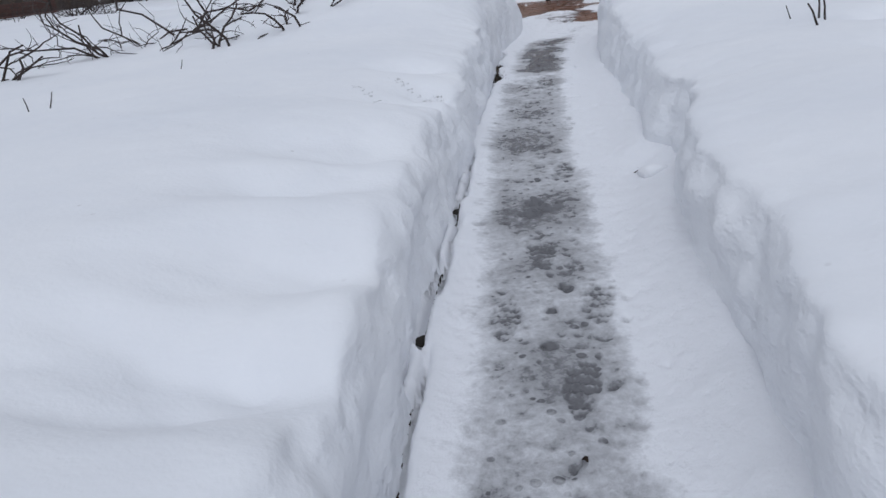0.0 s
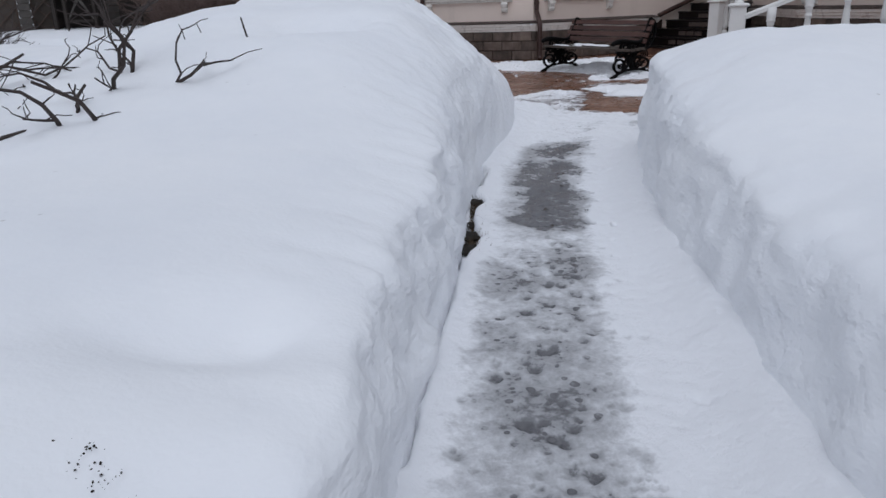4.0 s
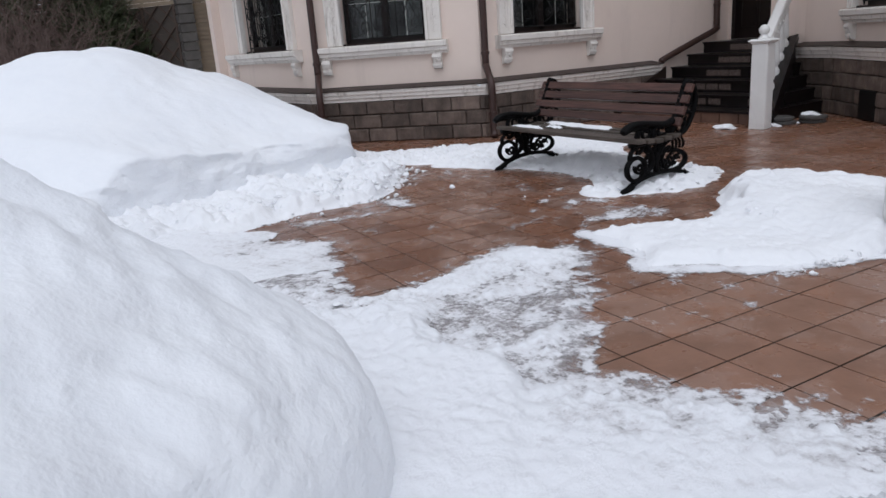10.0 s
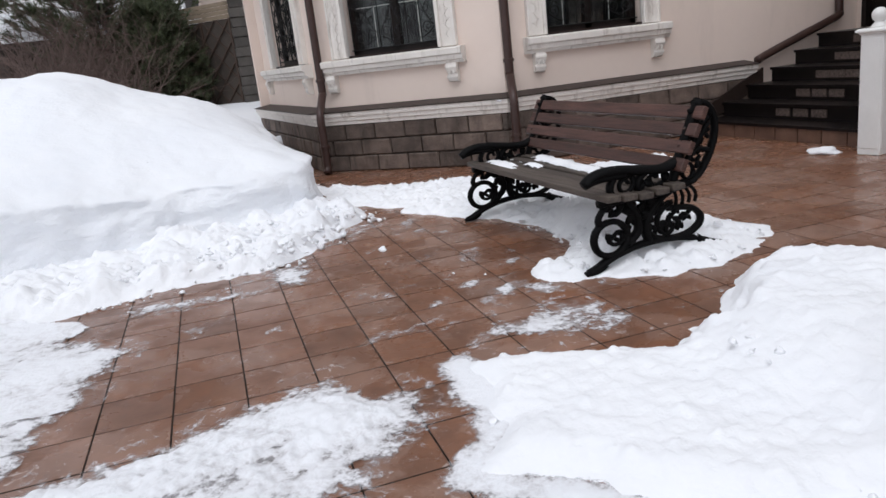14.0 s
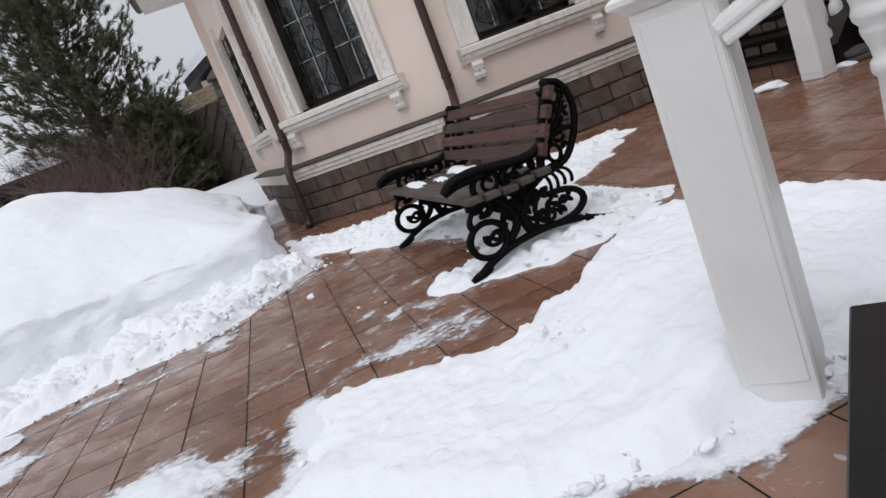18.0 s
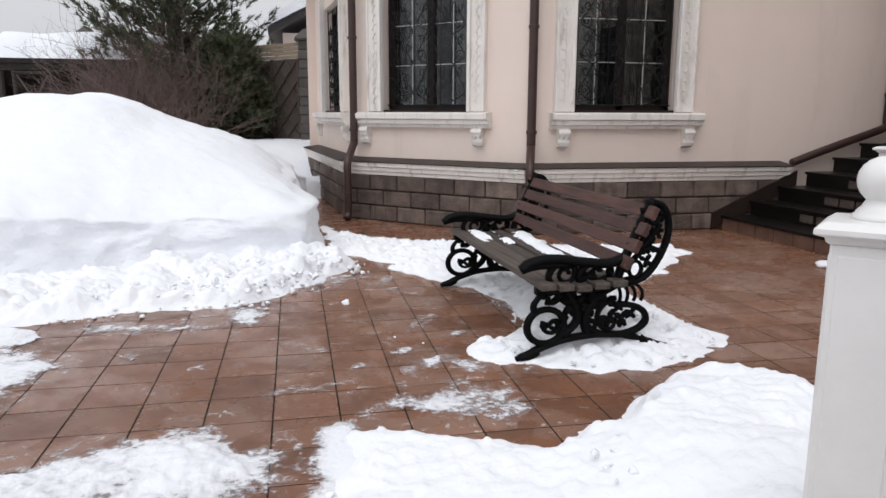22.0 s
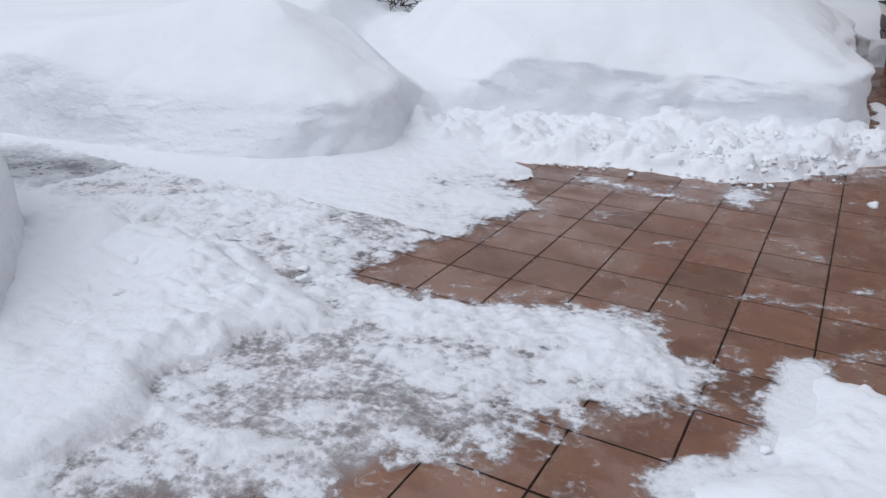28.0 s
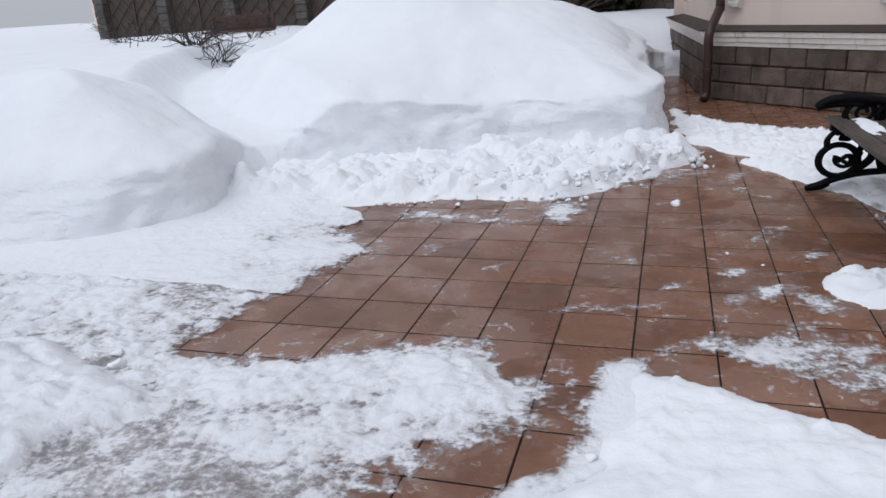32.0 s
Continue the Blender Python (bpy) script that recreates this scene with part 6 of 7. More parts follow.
# flat stones with snow on them by the wall
for sx, sy, turn, zz in ((6.75, 2.1, 20, 0.0), (6.73, 2.12, 35, 0.05), (7.05, 1.88, 10, 0.0), (7.03, 1.86, 25, 0.05)):
    bm = bmesh.new()
    lathe(bm, [(0.15, 0), (0.17, 0.01), (0.17, 0.04), (0.15, 0.05)], 0, 0, 9)
    ob = part("flat_stone", bm, PAVER)
    ob.matrix_world = pose(sx, sy, zz, 0, 0, turn)
    tagged(ob, "flat grey stone stacked by the house plinth", "stone", "stacked stones")
for sx, sy, sz, r in ((6.53, 2.06, 0.0, 0.12), (7.02, 1.88, 0.1, 0.14), (6.1, 2.45, 0.0, 0.17), (6.9, 2.0, 0.0, 0.06)):
    bm = bmesh.new()
    bmesh.ops.create_icosphere(bm, subdivisions=3, radius=r)
    for v in bm.verts:
        v.co *= 0.8 + 0.4 * noise.noise(v.co * 8)
        v.co.z = max(v.co.z * 0.4, -0.002) + 0.002
    ob = part("snow_lump", bm, RUBBLE, None, "", True)
    ob.location = (sx, sy, sz)
    tagged(ob, "small cap of melting snow", "snow", "rolled snow lumps")


# ---- bench ----
def iron_end(name, y, parent):
    """A cast end of the bench in the x-z plane: foot bar, scrolls with leaves, arm rest and pierced back."""
    bm = bmesh.new()
    fl = (1, 1.5)
    bar = lambda pts, r, r2=None, k=4: tube(bm, [(p[0], 0.0, p[1]) for p in pts] if k == 0 else smooth_line([(p[0], 0.0, p[1]) for p in pts], k), r, 7, r2, fl)
    # foot bar with two claws
    bar([(0.0, 0.015), (0.05, 0.035), (0.12, 0.075), (0.24, 0.115), (0.4, 0.13), (0.58, 0.115), (0.7, 0.08), (0.8, 0.04), (0.87, 0.02)], 0.022)
    bar([(-0.02, 0.012), (0.05, 0.02), (0.09, 0.05)], 0.016, 0.024)
    bar([(0.9, 0.012), (0.8, 0.02), (0.74, 0.05), (0.68, 0.09)], 0.014, 0.032)
    # lower scrolls: a round one in front, a long one behind
    tube(bm, arc(0.13, 0.2, 0.095, 0.105, 0, 360, 22), 0.019, 7, None, fl)
    tube(bm, spiral(0.17, 0.2, 0.06, 0.02, 150, 420, 10), 0.014, 7, 0.01, fl)
    tube(bm, arc(0.53, 0.215, 0.19, 0.095, -200, 95, 24), 0.02, 7, None, fl)
    tube(bm, spiral(0.5, 0.21, 0.13, 0.02, 95, 330, 12), 0.017, 7, 0.01, fl)
    bar([(0.08, 0.28), (0.05, 0.34), (0.09, 0.41), (0.2, 0.43)], 0.018)
    bar([(0.22, 0.14), (0.29, 0.22), (0.27, 0.34), (0.2, 0.42)], 0.022)
    bar([(0.35, 0.13), (0.33, 0.24), (0.4, 0.36), (0.5, 0.42)], 0.022)
    for i in range(4):
        tube(bm, arc(0.5 + i * 0.035, 0.36, 0.05 + 0.012 * i, 0.075, -30, 110, 8), 0.01, 6, None, fl)
    # seat bearer, arm and its support
    bar([(0.03, 0.425), (0.2, 0.43), (0.4, 0.425), (0.62, 0.45)], 0.03)
    bar([(-0.06, 0.545), (-0.02, 0.58), (0.06, 0.6), (0.16, 0.6), (0.3, 0.58), (0.42, 0.565), (0.5, 0.57), (0.58, 0.6)], 0.03, 0.03)
    bar([(-0.065, 0.54), (-0.03, 0.555), (0.05, 0.57), (0.2, 0.57)], 0.022, 0.026)
    bar([(0.12, 0.44), (0.1, 0.5), (0.13, 0.56), (0.2, 0.6)], 0.02)
    bar([(0.3, 0.43), (0.28, 0.5), (0.32, 0.55), (0.4, 0.58)], 0.02)
    tube(bm, spiral(0.2, 0.51, 0.02, 0.06, 0, 400, 14), 0.013, 6, None, fl)
    # back: straight inner bar, bowed outer bar, leaves between
    bar([(0.52, 0.44), (0.555, 0.56), (0.635, 0.74), (0.725, 0.92)], 0.024)
    bar([(0.56, 0.44), (0.68, 0.46), (0.77, 0.56), (0.83, 0.7), (0.825, 0.82), (0.77, 0.89), (0.69, 0.9)], 0.02)
    tube(bm, arc(0.735, 0.825, 0.04, 0.045, 0, 360, 12), 0.014, 6, None, fl)
    tube(bm, arc(0.635, 0.52, 0.04, 0.05, 0, 360, 12), 0.012, 6, None, fl)
    bar([(0.62, 0.58), (0.7, 0.64), (0.8, 0.62)], 0.016)
    bar([(0.64, 0.62), (0.72, 0.7), (0.78, 0.78)], 0.016)
    # leaves and flowers cast onto the bars
    rnd = random.Random(11)
    spots = [(0.2, 0.36, 0.075), (0.27, 0.33, 0.08), (0.34, 0.38, 0.085), (0.42, 0.38, 0.085), (0.3, 0.26, 0.06), (0.36, 0.3, 0.06), (0.46, 0.33, 0.07), (0.24, 0.43, 0.07), (0.4, 0.46, 0.07), (0.48, 0.48, 0.06), (0.33, 0.5, 0.06), (0.12, 0.38, 0.05), (0.21, 0.22, 0.05), (0.15, 0.2, 0.04), (0.48, 0.22, 0.065), (0.56, 0.22, 0.06), (0.62, 0.25, 0.045), (0.4, 0.2, 0.05), (0.54, 0.3, 0.045), (0.24, 0.56, 0.05), (0.38, 0.54, 0.05), (0.56, 0.53, 0.05), (0.67, 0.7, 0.06), (0.72, 0.66, 0.055), (0.7, 0.76, 0.05), (0.76, 0.73, 0.045), (0.65, 0.63, 0.045), (0.7, 0.57, 0.045), (0.68, 0.84, 0.045), (0.79, 0.82, 0.035)]
    for cx, cz, r in spots:
        for k in range(4):
            a = 2 * math.pi * k / 4 + rnd.random() * 1.5
            q = Matrix.Translation((cx + 0.5 * r * math.cos(a), rnd.uniform(-0.008, 0.008), cz + 0.5 * r * math.sin(a))) @ pose(0, 0, 0, rnd.uniform(-12, 12), -math.degrees(a), 0) @ Matrix.Diagonal((r * 0.62, 0.016, r * 0.36, 1))
            bmesh.ops.create_icosphere(bm, subdivisions=1, radius=1, matrix=q)
    for v in bm.verts:
        up = min(1.0, max(0.0, (v.co.z - 0.26) / 0.16))
        v.co.x += 0.065 * max(up, min(1.0, max(0.0, v.co.x / 0.35)))
        v.co.z += 0.02 * max(0.0, (v.co.z - 0.6) / 0.3)
    ob = part(name, bm, IRON, parent, "black cast-iron end with scrolls and leaves", True)
    ob.location = (0, y, 0)
    return ob


bench = thing("garden_bench", "wooden slat bench with ornate black cast-iron ends", "bench", pose(2.537, -0.02, 0.005, 0, 0, 2.0) @ Matrix.Diagonal((0.97, 1, 0.94, 1)))
iron_end("iron_end", 0.56, bench)
iron_end("iron_end", 2.37, bench)
for k in range(5):
    bm = bmesh.new()
    x = 0.085 + 0.108 * k
    box(bm, x, x + 0.09, 0.46, 2.47, 0.44, 0.478, 0.005)
    z = 0.018 * (1 - abs(k - 2) / 2) * -1
    for v in bm.verts:
        v.co.z += z
    part("seat_slat", bm, SLAT_GREY, bench, "weathered grey-brown plank")
bdir = Vector((0.215, 0, 0.43)).normalized()
for k in range(4):
    bm = bmesh.new()
    o = Vector((0.595, 0, 0.54)) + bdir * (0.108 * k)
    box(bm, -0.02, 0.02, 0.47, 2.46, 0.0, 0.078, 0.005, Matrix.Translation(o) @ pose(0, 0, 0, 0, 26, 0))
    s = part("back_slat", bm, SLAT, bench, "red-brown stained plank")
    for y in (0.56, 2.37):
        bm = bmesh.new()
        c = o + bdir * 0.042 + Vector((-0.022, y, 0.009))
        lathe(bm, [(0.006, c.z - 0.006), (0.009, c.z), (0.006, c.z + 0.006)], c.x, c.y, 8)
        part("bolt", bm, PIPE, s)
# crusts of old snow on the seat
def crust(x0, x1, y0, y1, z, h, seed):
    xs, ys = np.arange(x0 - 0.02, x1 + 0.02, 0.008), np.arange(y0 - 0.02, y1 + 0.02, 0.012)
    x, y = np.meshgrid(xs, ys, indexing="ij")
    d = np.minimum(np.minimum(x - x0, x1 - x), np.minimum(y - y0, y1 - y)) + 0.16 * (grain(x, y * 0.6, 0.1, seed, 4) - 0.54)
    zz = z + np.where(d > 0, h * step(0, 0.04, d) * (0.6 + 0.8 * grain(x, y, 0.08, seed + 1, 3)), -0.004)
    tagged(sheet("snow_crust", xs, ys, zz, d > -0.01, RUBBLE), "thin broken crust of old snow on the bench seat", "snow", "seat snow", "stuff")


crust(2.93, 3.05, 1.2, 2.2, 0.453, 0.02, 61)
crust(2.81, 2.87, 1.75, 2.3, 0.446, 0.014, 62)
crust(2.64, 2.72, 1.8, 2.35, 0.453, 0.014, 63)


# ---- garden fence ----
fence = thing("fence", "tall weathered fence with block pillars and diagonal lattice", "fence", None, "", "structure")


def pillar(x, y, z0):
    p = part("pillar_core", box(bmesh.new(), x - 0.12, x + 0.12, y - 0.22, y + 0.02, 0, z0 + 2.85), MORTAR, fence)
    for k in range(15):
        ob = new("pillar_block", PILLAR_MESH[k % 2])
        ob.parent = p
        ob.location = (x, y - 0.1, z0 + 0.19 * k)
    bm = bmesh.new()
    rings = [[bm.verts.new((x + a * w, y - 0.1 + b * w, z0 + z)) for a, b in ((-1, -1), (1, -1), (1, 1), (-1, 1))] for w, z in ((0.21, 2.85), (0.24, 2.88), (0.21, 2.93), (0.05, 3.08))]
    for lo, hi in zip(rings, rings[1:]):
        for i in range(4):
            bm.faces.new((lo[i], lo[(i + 1) % 4], hi[(i + 1) % 4], hi[i]))
    bm.faces.new(rings[0][::-1])
    bm.faces.new(rings[-1])
    part("pillar_cap", bm, PILLAR, p, "dark pyramid cap")


PILLAR_MESH = []
for k in range(2):
    bm = bmesh.new()
    box(bm, -0.16 - 0.008 * k, 0.16 + 0.008 * k, -0.16 - 0.008 * k, 0.16, 0.005, 0.185, 0.014)
    rnd = random.Random(k)
    for v in bm.verts:
        v.co += Vector((rnd.uniform(-0.01, 0.01), rnd.uniform(-0.01, 0.01), 0))
    me = bpy.data.meshes.new("pillar_block")
    bm.to_mesh(me)
    bm.free()
    me.materials.append(PILLAR)
    PILLAR_MESH.append(me)

# the fence runs behind the house, slants back behind the pine and goes on to the west
PILLARS = [(5.7, 12.9, 0), (3.65, 12.9, 0), (1.64, 12.9, 0), (0.25, 14.4, 0.05), (-1.15, 15.8, 0.2), (-3.5, 16.4, 0.3), (-5.83, 16.4, 0.42), (-8.03, 16.4, 0.42), (-10.25, 16.4, 0.42), (-12.45, 16.4, 0.42), (-14.65, 16.4, 0.42)]
for x, y, z in PILLARS:
    pillar(x, y, z)
for i, ((bx, by, bz), (cx, cy, cz)) in enumerate(zip(PILLARS, PILLARS[1:])):
    w, turn, up = math.hypot(bx - cx, by - cy) - 0.34, math.degrees(math.atan2(by - cy, bx - cx)), min(bz, cz) * 0.6
    at = Matrix.Translation((cx, cy, up)) @ pose(0, 0, 0, 0, 0, turn) @ Matrix.Translation((0.17, 0, 0))
    planked = i < 2

    def fitted(name, bm, material, parent, label=""):
        bmesh.ops.transform(bm, matrix=at, verts=bm.verts)
        return part(name, bm, material, parent, label)

    wall = fitted("panel", box(bmesh.new(), 0, w, -0.03, 0, -0.3, 2.5 if i < 4 else 2.76), BOARD if planked else FENCE_WALL, fence)
    for k in range(0 if i >= 4 else 4 if not planked else 13):
        z0 = 2.5 + 0.085 * k if not planked else 1.75 + 0.085 * k
        if z0 < 2.8:
            fitted("board", box(bmesh.new(), 0, w, -0.06, -0.032, z0 + 0.004, z0 + 0.081, 0.006), BOARD if i < 4 else FENCE_WALL, wall)
    if not planked:
        h = 1.85 if i < 4 else 2.1
        for s in (1, -1):
            for c in np.arange(-h, w, 0.42):
                x0, x1 = max(0.0, c), min(w, c + h)
                if x1 - x0 < 0.1:
                    continue
                z0, z1 = 0.65 + (x0 - c), 0.65 + (x1 - c)
                if s < 0:
                    x0, x1 = w - x0, w - x1
                bm = bmesh.new()
                tube(bm, [(x0, -0.05 - 0.012 * s, z0), (x1, -0.05 - 0.012 * s, z1)], 0.02, 4)
                fitted("lattice_slat", bm, LATTICE, wall)
        for x in (0.02, w / 2, w - 0.02):
            fitted("lattice_post", box(bmesh.new(), x - 0.02, x + 0.02, -0.085, -0.032, 0.5, 2.5), LATTICE, wall)

lantern = thing("garden_lamp", "small pale glass lantern on a thin dark post", "lamp", pose(-4.82, 12.66, 2.08))
bm = bmesh.new()
lathe(bm, [(0.05, 0), (0.085, 0.2), (0.085, 0.21)], 0, 0, 6)
part("glass", bm, LAMP_GLASS, lantern)
bm = bmesh.new()
lathe(bm, [(0.11, 0.21), (0.06, 0.3), (0.02, 0.36)], 0, 0, 6)
part("roof_cap", bm, GRILLE, lantern)
bm = bmesh.new()
tube(bm, [(0, 0, -2.1), (0, 0, -0.9), (0, 0, 0.0)], 0.028, 8, 0.02)
part("lamp_post", bm, DARKWOOD, lantern)


# ---- open timber shed under a thick roof of snow ----
shed = thing("garden_shed", "open dark timber shed with lattice and a snow-laden roof", "shed", pose(-5.15, 15.2, 0.25))
for x in (0.08, 0.35, 1.1, 2.3, 3.6):
    bm = bmesh.new()
    tube(bm, [(x, 0, -0.3), (x, 0, 2.2)], 0.06, 6)
    part("post", bm, DARKWOOD, shed)
bm = bmesh.new()
box(bm, -0.1, 3.9, -0.08, 0.04, 2.05, 2.2, 0.01)
part("beam", bm, DARKWOOD, shed)
bm = bmesh.new()
prism(bm, [(-0.1, -0.3), (4.0, -0.3), (4.0, 1.1), (-0.1, 1.1)], 2.2, 2.3)
part("roof_board", bm, DARKWOOD, shed)
bm = bmesh.new()
box(bm, 0, 3.9, 0.98, 1.04, -0.3, 2.2)
part("back_wall", bm, DARKWOOD, shed)
bm = bmesh.new()
box(bm, 0.0, 0.04, 0.0, 0.98, -0.3, 2.2)
part("side_wall", bm, DARKWOOD, shed)
for x0, x1 in ((0.4, 1.05),):
    for z in (0.75, 1.95):
        bm = bmesh.new()
        box(bm, x0, x1, -0.03, 0.03, z, z + 0.08, 0.006)
        part("lattice_rail", bm, DARKWOOD, shed)
    for a, b in ((0.0, 0.6), (0.35, 1.0), (0.0, 1.0)):
        for s in (1, -1):
            bm = bmesh.new()
            p0, p1 = x0 + (x1 - x0) * a, x0 + (x1 - x0) * b
            if s < 0:
                p0, p1 = x0 + x1 - p0, x0 + x1 - p1
            tube(bm, [(p0, 0.012 * s, 0.83 if b < 1 or a == 0 else 1.2), (p1, 0.012 * s, 1.95 if b == 1 else 1.6)], 0.02, 5)
            part("lattice_slat", bm, PILLAR, shed, "grey weathered lath")
xs, ys = np.arange(-5.5, -1.0, 0.06), np.arange(14.75, 16.5, 0.06)
x, y = np.meshgrid(xs, ys, indexing="ij")
d = np.minimum(np.minimum(x + 5.3, -1.1 - x), np.minimum(y - 14.85, 16.4 - y)) + 0.06 * (grain(x, y, 0.5, 71, 3) - 0.5)
rz = 2.55 + np.where(d > 0, 0.58 * np.sqrt(np.clip(d / 0.35, 0, 1)) * (0.85 + 0.3 * grain(x, y, 1.2, 72, 2)), -0.01)
tagged(sheet("roof_snow", xs, ys, rz, d > -0.06, SNOW), "thick rounded snow lying on the shed roof", "snow", "", "stuff")


# ---- neighbouring roofs beyond the fence ----
def far_house(x, y, w, depth, eave, ridge, snow, label):
    h = thing("neighbour_house", label, "house", pose(x, y, 0))
    bm = bmesh.new()
    box(bm, -w / 2, w / 2, 0, depth, 0, eave)
    part("wall", bm, STUCCO if snow else FENCE_WALL, h)
    bm = bmesh.new()
    prof = [(-w / 2 - 0.4, eave - 0.1), (0, ridge), (w / 2 + 0.4, eave - 0.1), (w / 2 + 0.4, eave + 0.1), (0, ridge + 0.22), (-w / 2 - 0.4, eave + 0.1)]
    a, b = [bm.verts.new((px_, -0.5, pz_)) for px_, pz_ in prof], [bm.verts.new((px_, depth + 0.4, pz_)) for px_, pz_ in prof]
    bm.faces.new(a)
    bm.faces.new(b[::-1])
    for i in range(6):
        bm.faces.new((a[i], a[(i + 1) % 6], b[(i + 1) % 6], b[i]))
    rf = part("roof", bm, ROOF, h)
    if snow:
        bm = bmesh.new()
        prof = [(-w / 2 - 0.45, eave + 0.11), (0, ridge + 0.24), (w / 2 + 0.45, eave + 0.11), (w / 2 + 0.4, eave + 0.4), (0, ridge + 0.55), (-w / 2 - 0.4, eave + 0.4)]
        a, b = [bm.verts.new((px_, -0.55, pz_)) for px_, pz_ in prof], [bm.verts.new((px_, depth + 0.4, pz_)) for px_, pz_ in prof]
        bm.faces.new(a)
        bm.faces.new(b[::-1])
        for i in range(6):
            bm.faces.new((a[i], a[(i + 1) % 6], b[(i + 1) % 6], b[i]))
        part("snow_layer", bm, SNOW, rf, "thick snow on the roof")
    for k in (-1, 1):
        bm = bmesh.new()
        box(bm, k * w * 0.22 - 0.5, k * w * 0.22 + 0.5, -0.06, 0.02, eave - 1.15, eave - 0.35)
        wf = part("window", bm, TRIM, h)
        # the dark interior is painted as a near-black pane
        bm = bmesh.new()
        box(bm, k * w * 0.22 - 0.43, k * w * 0.22 + 0.43, -0.08, -0.05, eave - 1.08, eave - 0.42)
        part("pane", bm, ROOM_SHADE, wf)
    return h


far_house(4.6, 19.5, 7.0, 7.0, 3.7, 5.6, True, "neighbour's house with snowy roof behind the fence")
far_house(-15.5, 25.0, 9.0, 7.0, 2.6, 4.6, False, "low neighbour's house with a dark gable roof")
far_house(-24.0, 31.0, 8.0, 8.0, 3.6, 5.6, True, "far neighbour's house under a snowy roof")


# ---- pine tree ----
def pine(name, x, y, h, r, seed, label):
    t = thing(name, label, "tree", pose(x, y, 0.4))
    rnd = random.Random(seed)
    bm = bmesh.new()
    tube(bm, [(0.05 * math.sin(k), 0.04 * math.cos(k * 1.3), h * k / 9) for k in range(10)], 0.16, 9, 0.03)
    tufts = []
    for k in range(135):
        z = h * (0.17 + 0.81 * (k / 135))
        a = k * 2.399 + rnd.uniform(-0.3, 0.3)
        reach = r * (1.05 - 0.75 * (z / h) ** 1.3) * rnd.uniform(0.65, 1.12)
        lift = reach * rnd.uniform(0.25, 0.6)
        pts = [(0, 0, z), (math.cos(a) * reach * 0.5, math.sin(a) * reach * 0.5, z + lift * 0.25), (math.cos(a) * reach, math.sin(a) * reach, z + lift)]
        pts = smooth_line(pts, 4)
        tube(bm, pts, 0.03 * (1 - 0.6 * z / h), 5, 0.006)
        for q in pts[2:]:
            for _ in range(4):
                off = Vector((rnd.gauss(0, 0.13), rnd.gauss(0, 0.13), rnd.gauss(0.04, 0.1))) * (0.6 + 0.5 * reach / r)
                tufts.append((q + off, Vector((math.cos(a), math.sin(a), 1.0)) + Vector((rnd.gauss(0, 0.4), rnd.gauss(0, 0.4), rnd.gauss(0, 0.3)))))
                tube(bm, [q, q + off], 0.006, 3)
    part("trunk", bm, BARK, t)
    verts, faces = [], []
    for c, d in tufts:
        d = d.normalized()
        s = d.orthogonal().normalized()
        u = d.cross(s)
        ln = rnd.uniform(0.14, 0.24)
        for i in range(26):
            f = rnd.random()
            a = rnd.random() * 6.283
            w = (s * math.cos(a) + u * math.sin(a))
            root = c + d * (ln * (f - 0.4))
            tip = root + (w * 0.7 + d * 0.8) * rnd.uniform(0.09, 0.15)
            side = w.cross(d) * 0.011
            n = len(verts)
            verts += [root - side, root + side, tip]
            faces.append((n, n + 1, n + 2))
    me = bpy.data.meshes.new("crown")
    me.from_pydata(verts, [], faces)
    me.materials.append(NEEDLE)
    ob = new("crown", me)
    ob.parent = t
    return t


pine("pine_tree", -1.25, 14.5, 7.4, 2.3, 21, "dark green pine with dense upturned branches")
pine("pine_tree", 0.0, 13.5, 2.4, 0.85, 22, "small bushy dark green pine by the fence")


# ---- bare shrubs and twigs standing in the snow ----
def grow(bm, p, d, ln, r, rnd, depth, kink=0.35, droop=0.0):
    pts = [p]
    for k in range(4):
        d = (d + Vector((rnd.gauss(0, kink), rnd.gauss(0, kink), rnd.gauss(0, kink * 0.6) - droop))).normalized()
        pts.append(pts[-1] + d * ln / 4)
    tube(bm, pts, r, 5 if r > 0.006 else 3, r * 0.55)
    if depth:
        for q in pts[1:]:
            for _ in range(rnd.choice((0, 1, 1))):
                e = (d + Vector((rnd.gauss(0, 0.8), rnd.gauss(0, 0.8), rnd.gauss(0.1, 0.4)))).normalized()
                grow(bm, q, e, ln * rnd.uniform(0.4, 0.7), r * 0.55, rnd, depth - 1, kink, droop)


def shrub(name, x, y, z, stems, ln, r, depth, seed, material, label, spread_=0.8, kink=0.3):
    rnd = random.Random(seed)
    bm = bmesh.new()
    for k in range(stems):
        d = Vector((rnd.gauss(0, spread_), rnd.gauss(0, spread_), rnd.uniform(0.5, 1.1))).normalized()
        grow(bm, Vector((rnd.gauss(0, 0.08), rnd.gauss(0, 0.08), -0.08)), d, ln * rnd.uniform(0.7, 1.1), r, rnd, depth, kink)
    ob = part(name, bm, material)
    ob.location = (x, y, z)
    return tagged(ob, label, "shrub", "bare shrubs")


def ground_at(x, y):
    return mark(x, y) if abs(x) < 6.9 and -12 < y < 9.5 else float(snow_height(np.array([[float(x)]]), np.array([[float(y)]]))[0][0, 0])


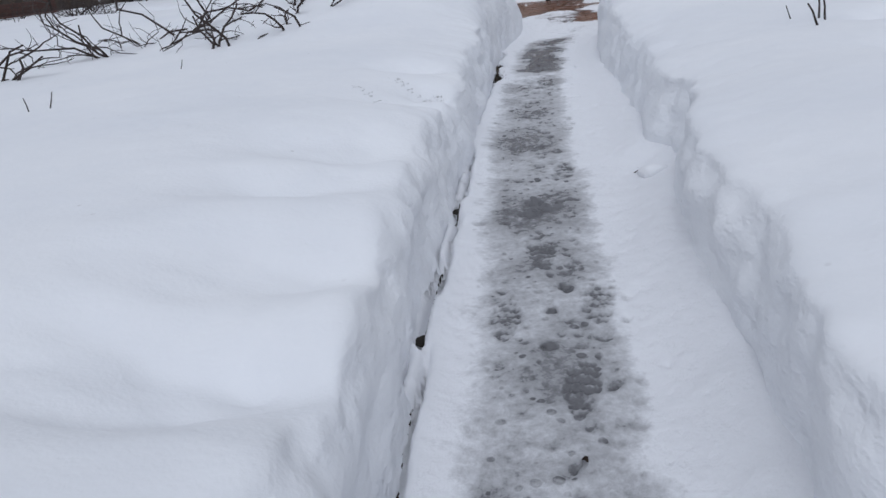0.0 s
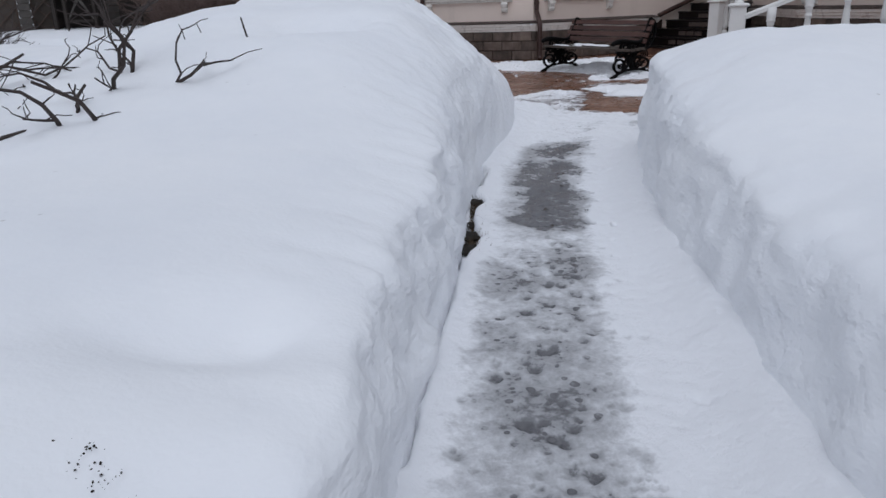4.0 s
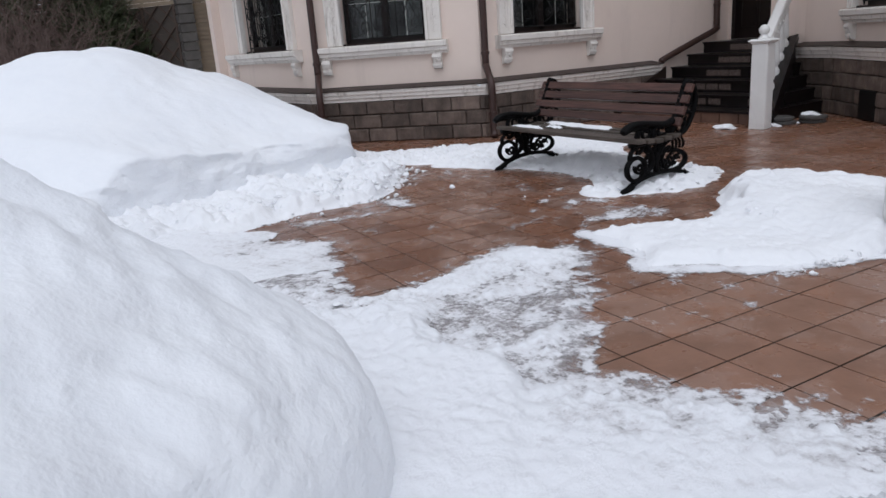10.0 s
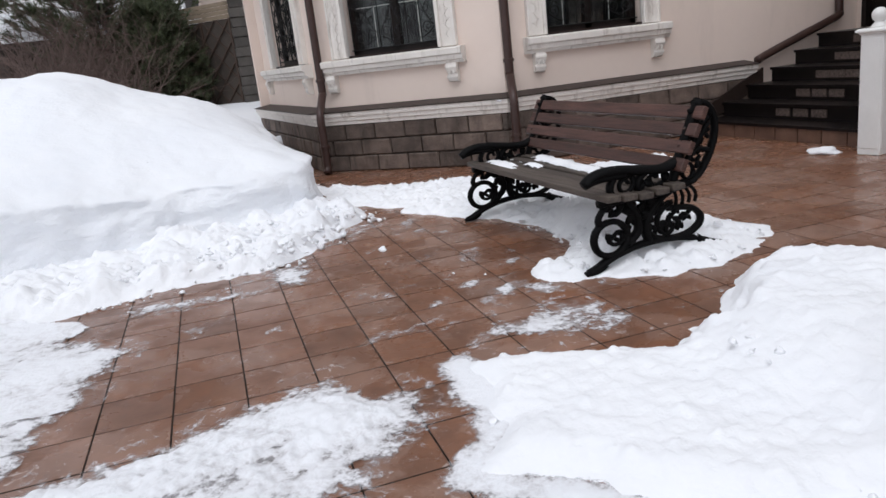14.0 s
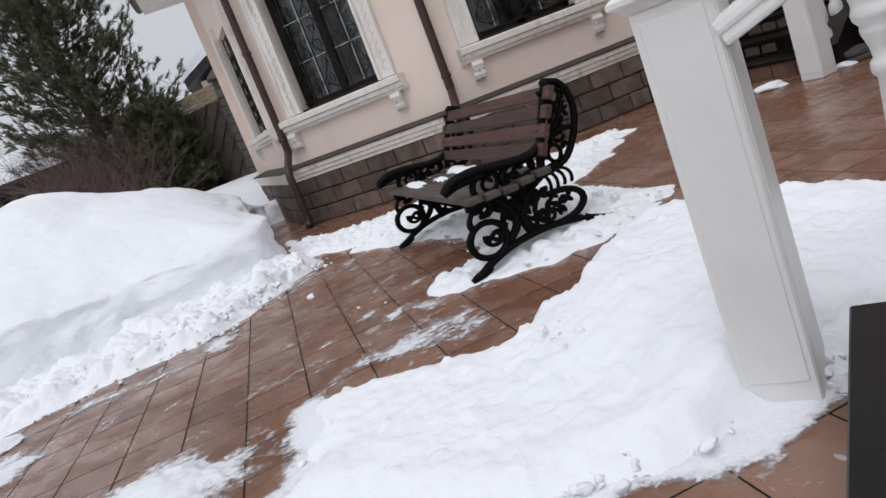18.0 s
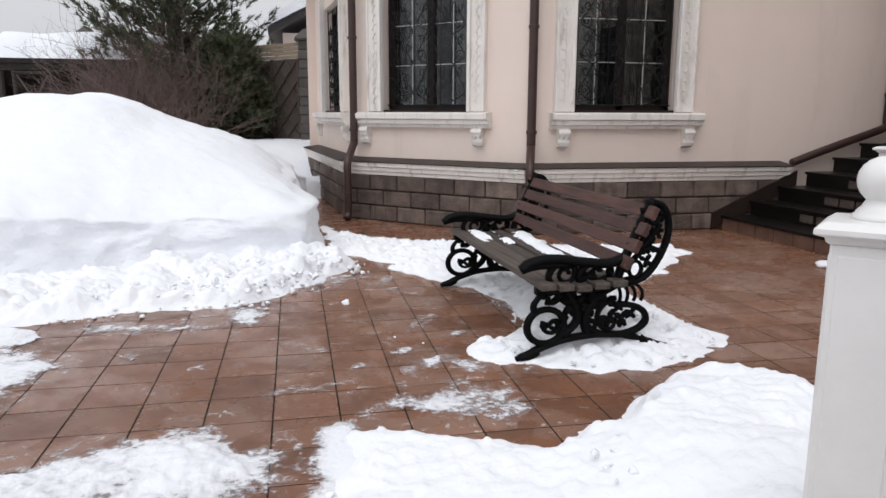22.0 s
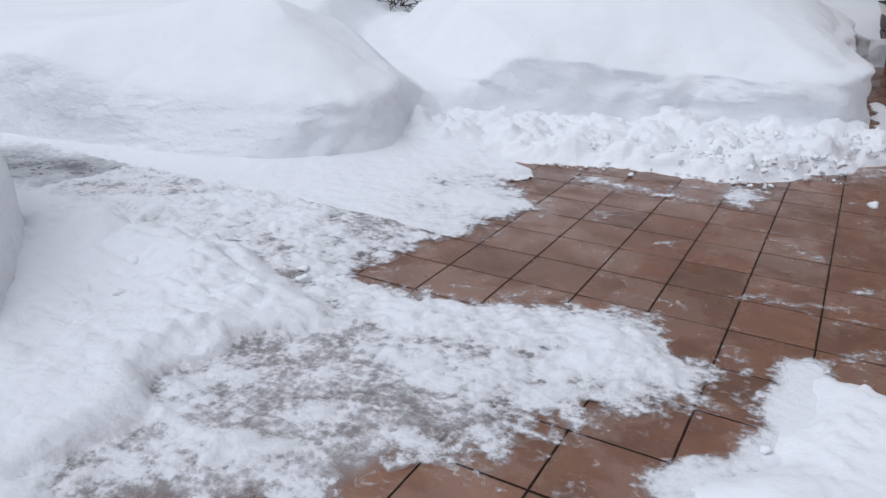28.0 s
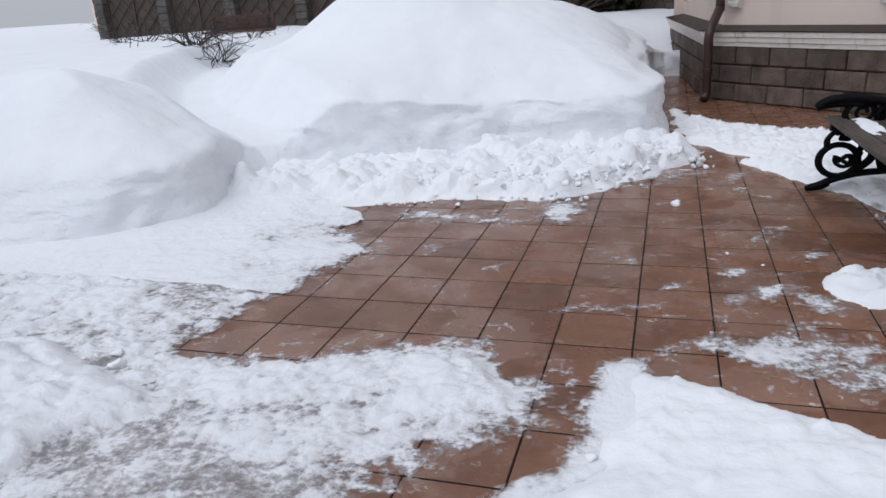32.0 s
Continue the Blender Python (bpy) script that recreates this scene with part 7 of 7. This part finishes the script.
for x, y, n, ln, seed in ((-5.75, -4.7, 4, 0.6, 1), (-5.4, -4.1, 3, 0.6, 3), (-5.05, -4.55, 4, 0.36, 5), (-4.8, -4.05, 4, 0.62, 7), (-5.85, -3.4, 6, 0.85, 2), (-6.6, -3.6, 7, 0.75, 8), (-7.6, -4.4, 5, 0.5, 4), (-5.5, -2.9, 4, 0.6, 6)):
    shrub("bare_shrub", x, y, ground_at(x, y), n, ln * 1.15, 0.014, 2, seed, TWIG, "leafless dark branching shrub poking through snow", 1.25, 0.42)
for x, y, n, ln, seed in ((-2.8, -8.65, 3, 0.16, 11), (-2.65, -8.25, 1, 0.13, 12), (-7.25, -6.5, 2, 0.14, 13), (-6.25, -5.4, 1, 0.12, 14), (-4.08, -3.87, 1, 0.26, 15), (-4.22, -3.5, 1, 0.1, 16), (-4.13, -3.5, 1, 0.09, 17), (-8.2, 9.2, 2, 0.6, 18)):
    for k in range(n):
        shrub("twig", x + 0.07 * k, y + 0.04 * k, ground_at(x, y), 1, ln + 0.08, 0.009 if ln > 0.15 else 0.006, 0, seed + 7 * k, TWIG, "single bare twig sticking out of the snow", 0.15, 0.12)
for x, y, stems, seed in ((-6.75, 9.35, 24, 31), (-6.25, 9.3, 20, 32), (-6.4, 10.6, 7, 36), (-9.2, 11.2, 9, 33), (-10.2, 11.6, 9, 34), (-8.2, 11.8, 9, 35)):
    shrub("bare_shrub", x, y, ground_at(x, y), stems, 0.72, 0.011, 2, seed, TWIG, "thin leafless shrub with many fine stems in snow", 1.15, 0.28)
for x, y, s, seed in ((-2.4, 13.2, 1.7, 41), (-1.85, 12.6, 1.8, 42), (-1.2, 12.5, 1.85, 43), (-0.6, 12.6, 1.5, 44), (-1.6, 13.2, 2.0, 45)):
    shrub("dry_brush", x, y, ground_at(x, y) - 0.1, 64, s, 0.009, 2, seed, BRUSH, "dense reddish-brown leafless brush before the pine", 0.5, 0.2)

# a wooden garden seat half sunk in the far snow
seat = thing("sunken_bench", "brown wooden plank bench half buried in snow", "bench", pose(-8.1, 13.2, ground_at(-8.1, 13.0) - 0.18, 0, 0, 4))
for k in range(3):
    bm = bmesh.new()
    box(bm, -0.85, 0.85, -0.02, 0.02, 0.22 + 0.12 * k, 0.33 + 0.12 * k, 0.006)
    part("back_plank", bm, SLAT, seat)
bm = bmesh.new()
box(bm, -0.85, 0.85, -0.45, -0.05, 0.2, 0.24, 0.006)
part("seat_plank", bm, SLAT, seat)
for x in (-0.7, 0.7):
    bm = bmesh.new()
    box(bm, x - 0.03, x + 0.03, -0.03, 0.05, -0.2, 0.56, 0.004)
    part("leg", bm, DARKWOOD, seat)

# dead grass in the gap where the bank has melted off the path's edge
grass_rng = random.Random(3)
bm = bmesh.new()
for i in range(420):
    t = grass_rng.random()
    cx, cy = -3.37 + 0.58 * t + grass_rng.gauss(0, 0.03), -5.55 + 0.95 * t + grass_rng.gauss(0, 0.03)
    a = grass_rng.random() * 6.28
    tip = Vector((cx + 0.05 * math.cos(a), cy + 0.05 * math.sin(a), 0.02 + 0.05 * grass_rng.random()))
    b = Vector((cx, cy, 0.0))
    s = Vector((-math.sin(a), math.cos(a), 0)) * 0.004
    v = [bm.verts.new(q) for q in (b - s, b + s, tip)]
    bm.faces.new(v)
tagged(part("dead_grass", bm, STRAW), "tuft of dead brown grass at the snow bank's foot", "grass", "", "stuff")
for hx, hy, hw in ((-6.03, -9.64, 0.05), (-5.33, -8.55, 0.05), (-3.36, -5.5, 0.09), (-3.24, -5.3, 0.08), (-2.86, -4.72, 0.07), (-3.14, -5.12, 0.06)):
    bm = bmesh.new()
    bmesh.ops.create_icosphere(bm, subdivisions=2, radius=hw)
    for v in bm.verts:
        v.co *= 0.8 + 0.5 * noise.noise(v.co * 20)
        v.co.z = v.co.z * 0.3 + 0.025
    ob = part("bare_soil_clod", bm, SOIL)
    ob.location = (hx, hy, 0)
    tagged(ob, "dark bare soil showing at the path's edge", "soil", "bare soil spots")


# ---- patio tiles ----
tile_meshes = []
for k in range(3):
    bm = bmesh.new()
    g = 0.0036
    box(bm, g, T - g, g * 1.35, T - g * 1.35, -0.03, 0.0, 0.0012)
    me = bpy.data.meshes.new("tile")
    bm.to_mesh(me)
    bm.free()
    me.materials.append(TILE)
    tile_meshes.append(me)
rest_v, rest_f = [], []
tile_rng = random.Random(9)
for i in range(-4, 31):
    for j in range(-16, 37):
        x, y = i * T, j * T
        dz = tile_rng.uniform(-0.0009, 0.0006)
        if -0.3 <= x < 5.1 and -2.1 <= y < 2.7:
            ob = new("tile", tile_meshes[(i * 7 + j * 3) % 3])
            ob.parent = patio
            ob.matrix_local = pose(x, y, dz - 0.001)
        else:
            n, g = len(rest_v), 0.0036
            rest_v += [(x + a, y + b, dz - 0.001 - c) for c in (0.03, 0.0) for a, b in ((g, g * 1.35), (T - g, g * 1.35), (T - g, T - g * 1.35), (g, T - g * 1.35))]
            rest_f += [tuple(n + q for q in f) for f in ((4, 5, 6, 7), (0, 1, 5, 4), (1, 2, 6, 5), (2, 3, 7, 6), (3, 0, 4, 7))]
me = bpy.data.meshes.new("tiles_beyond")
me.from_pydata(rest_v, [], rest_f)
me.materials.append(TILE)
ob = new("tiles_beyond", me)
ob.parent = patio
tagged(ob, "wet terracotta tiles", "", "", "stuff")
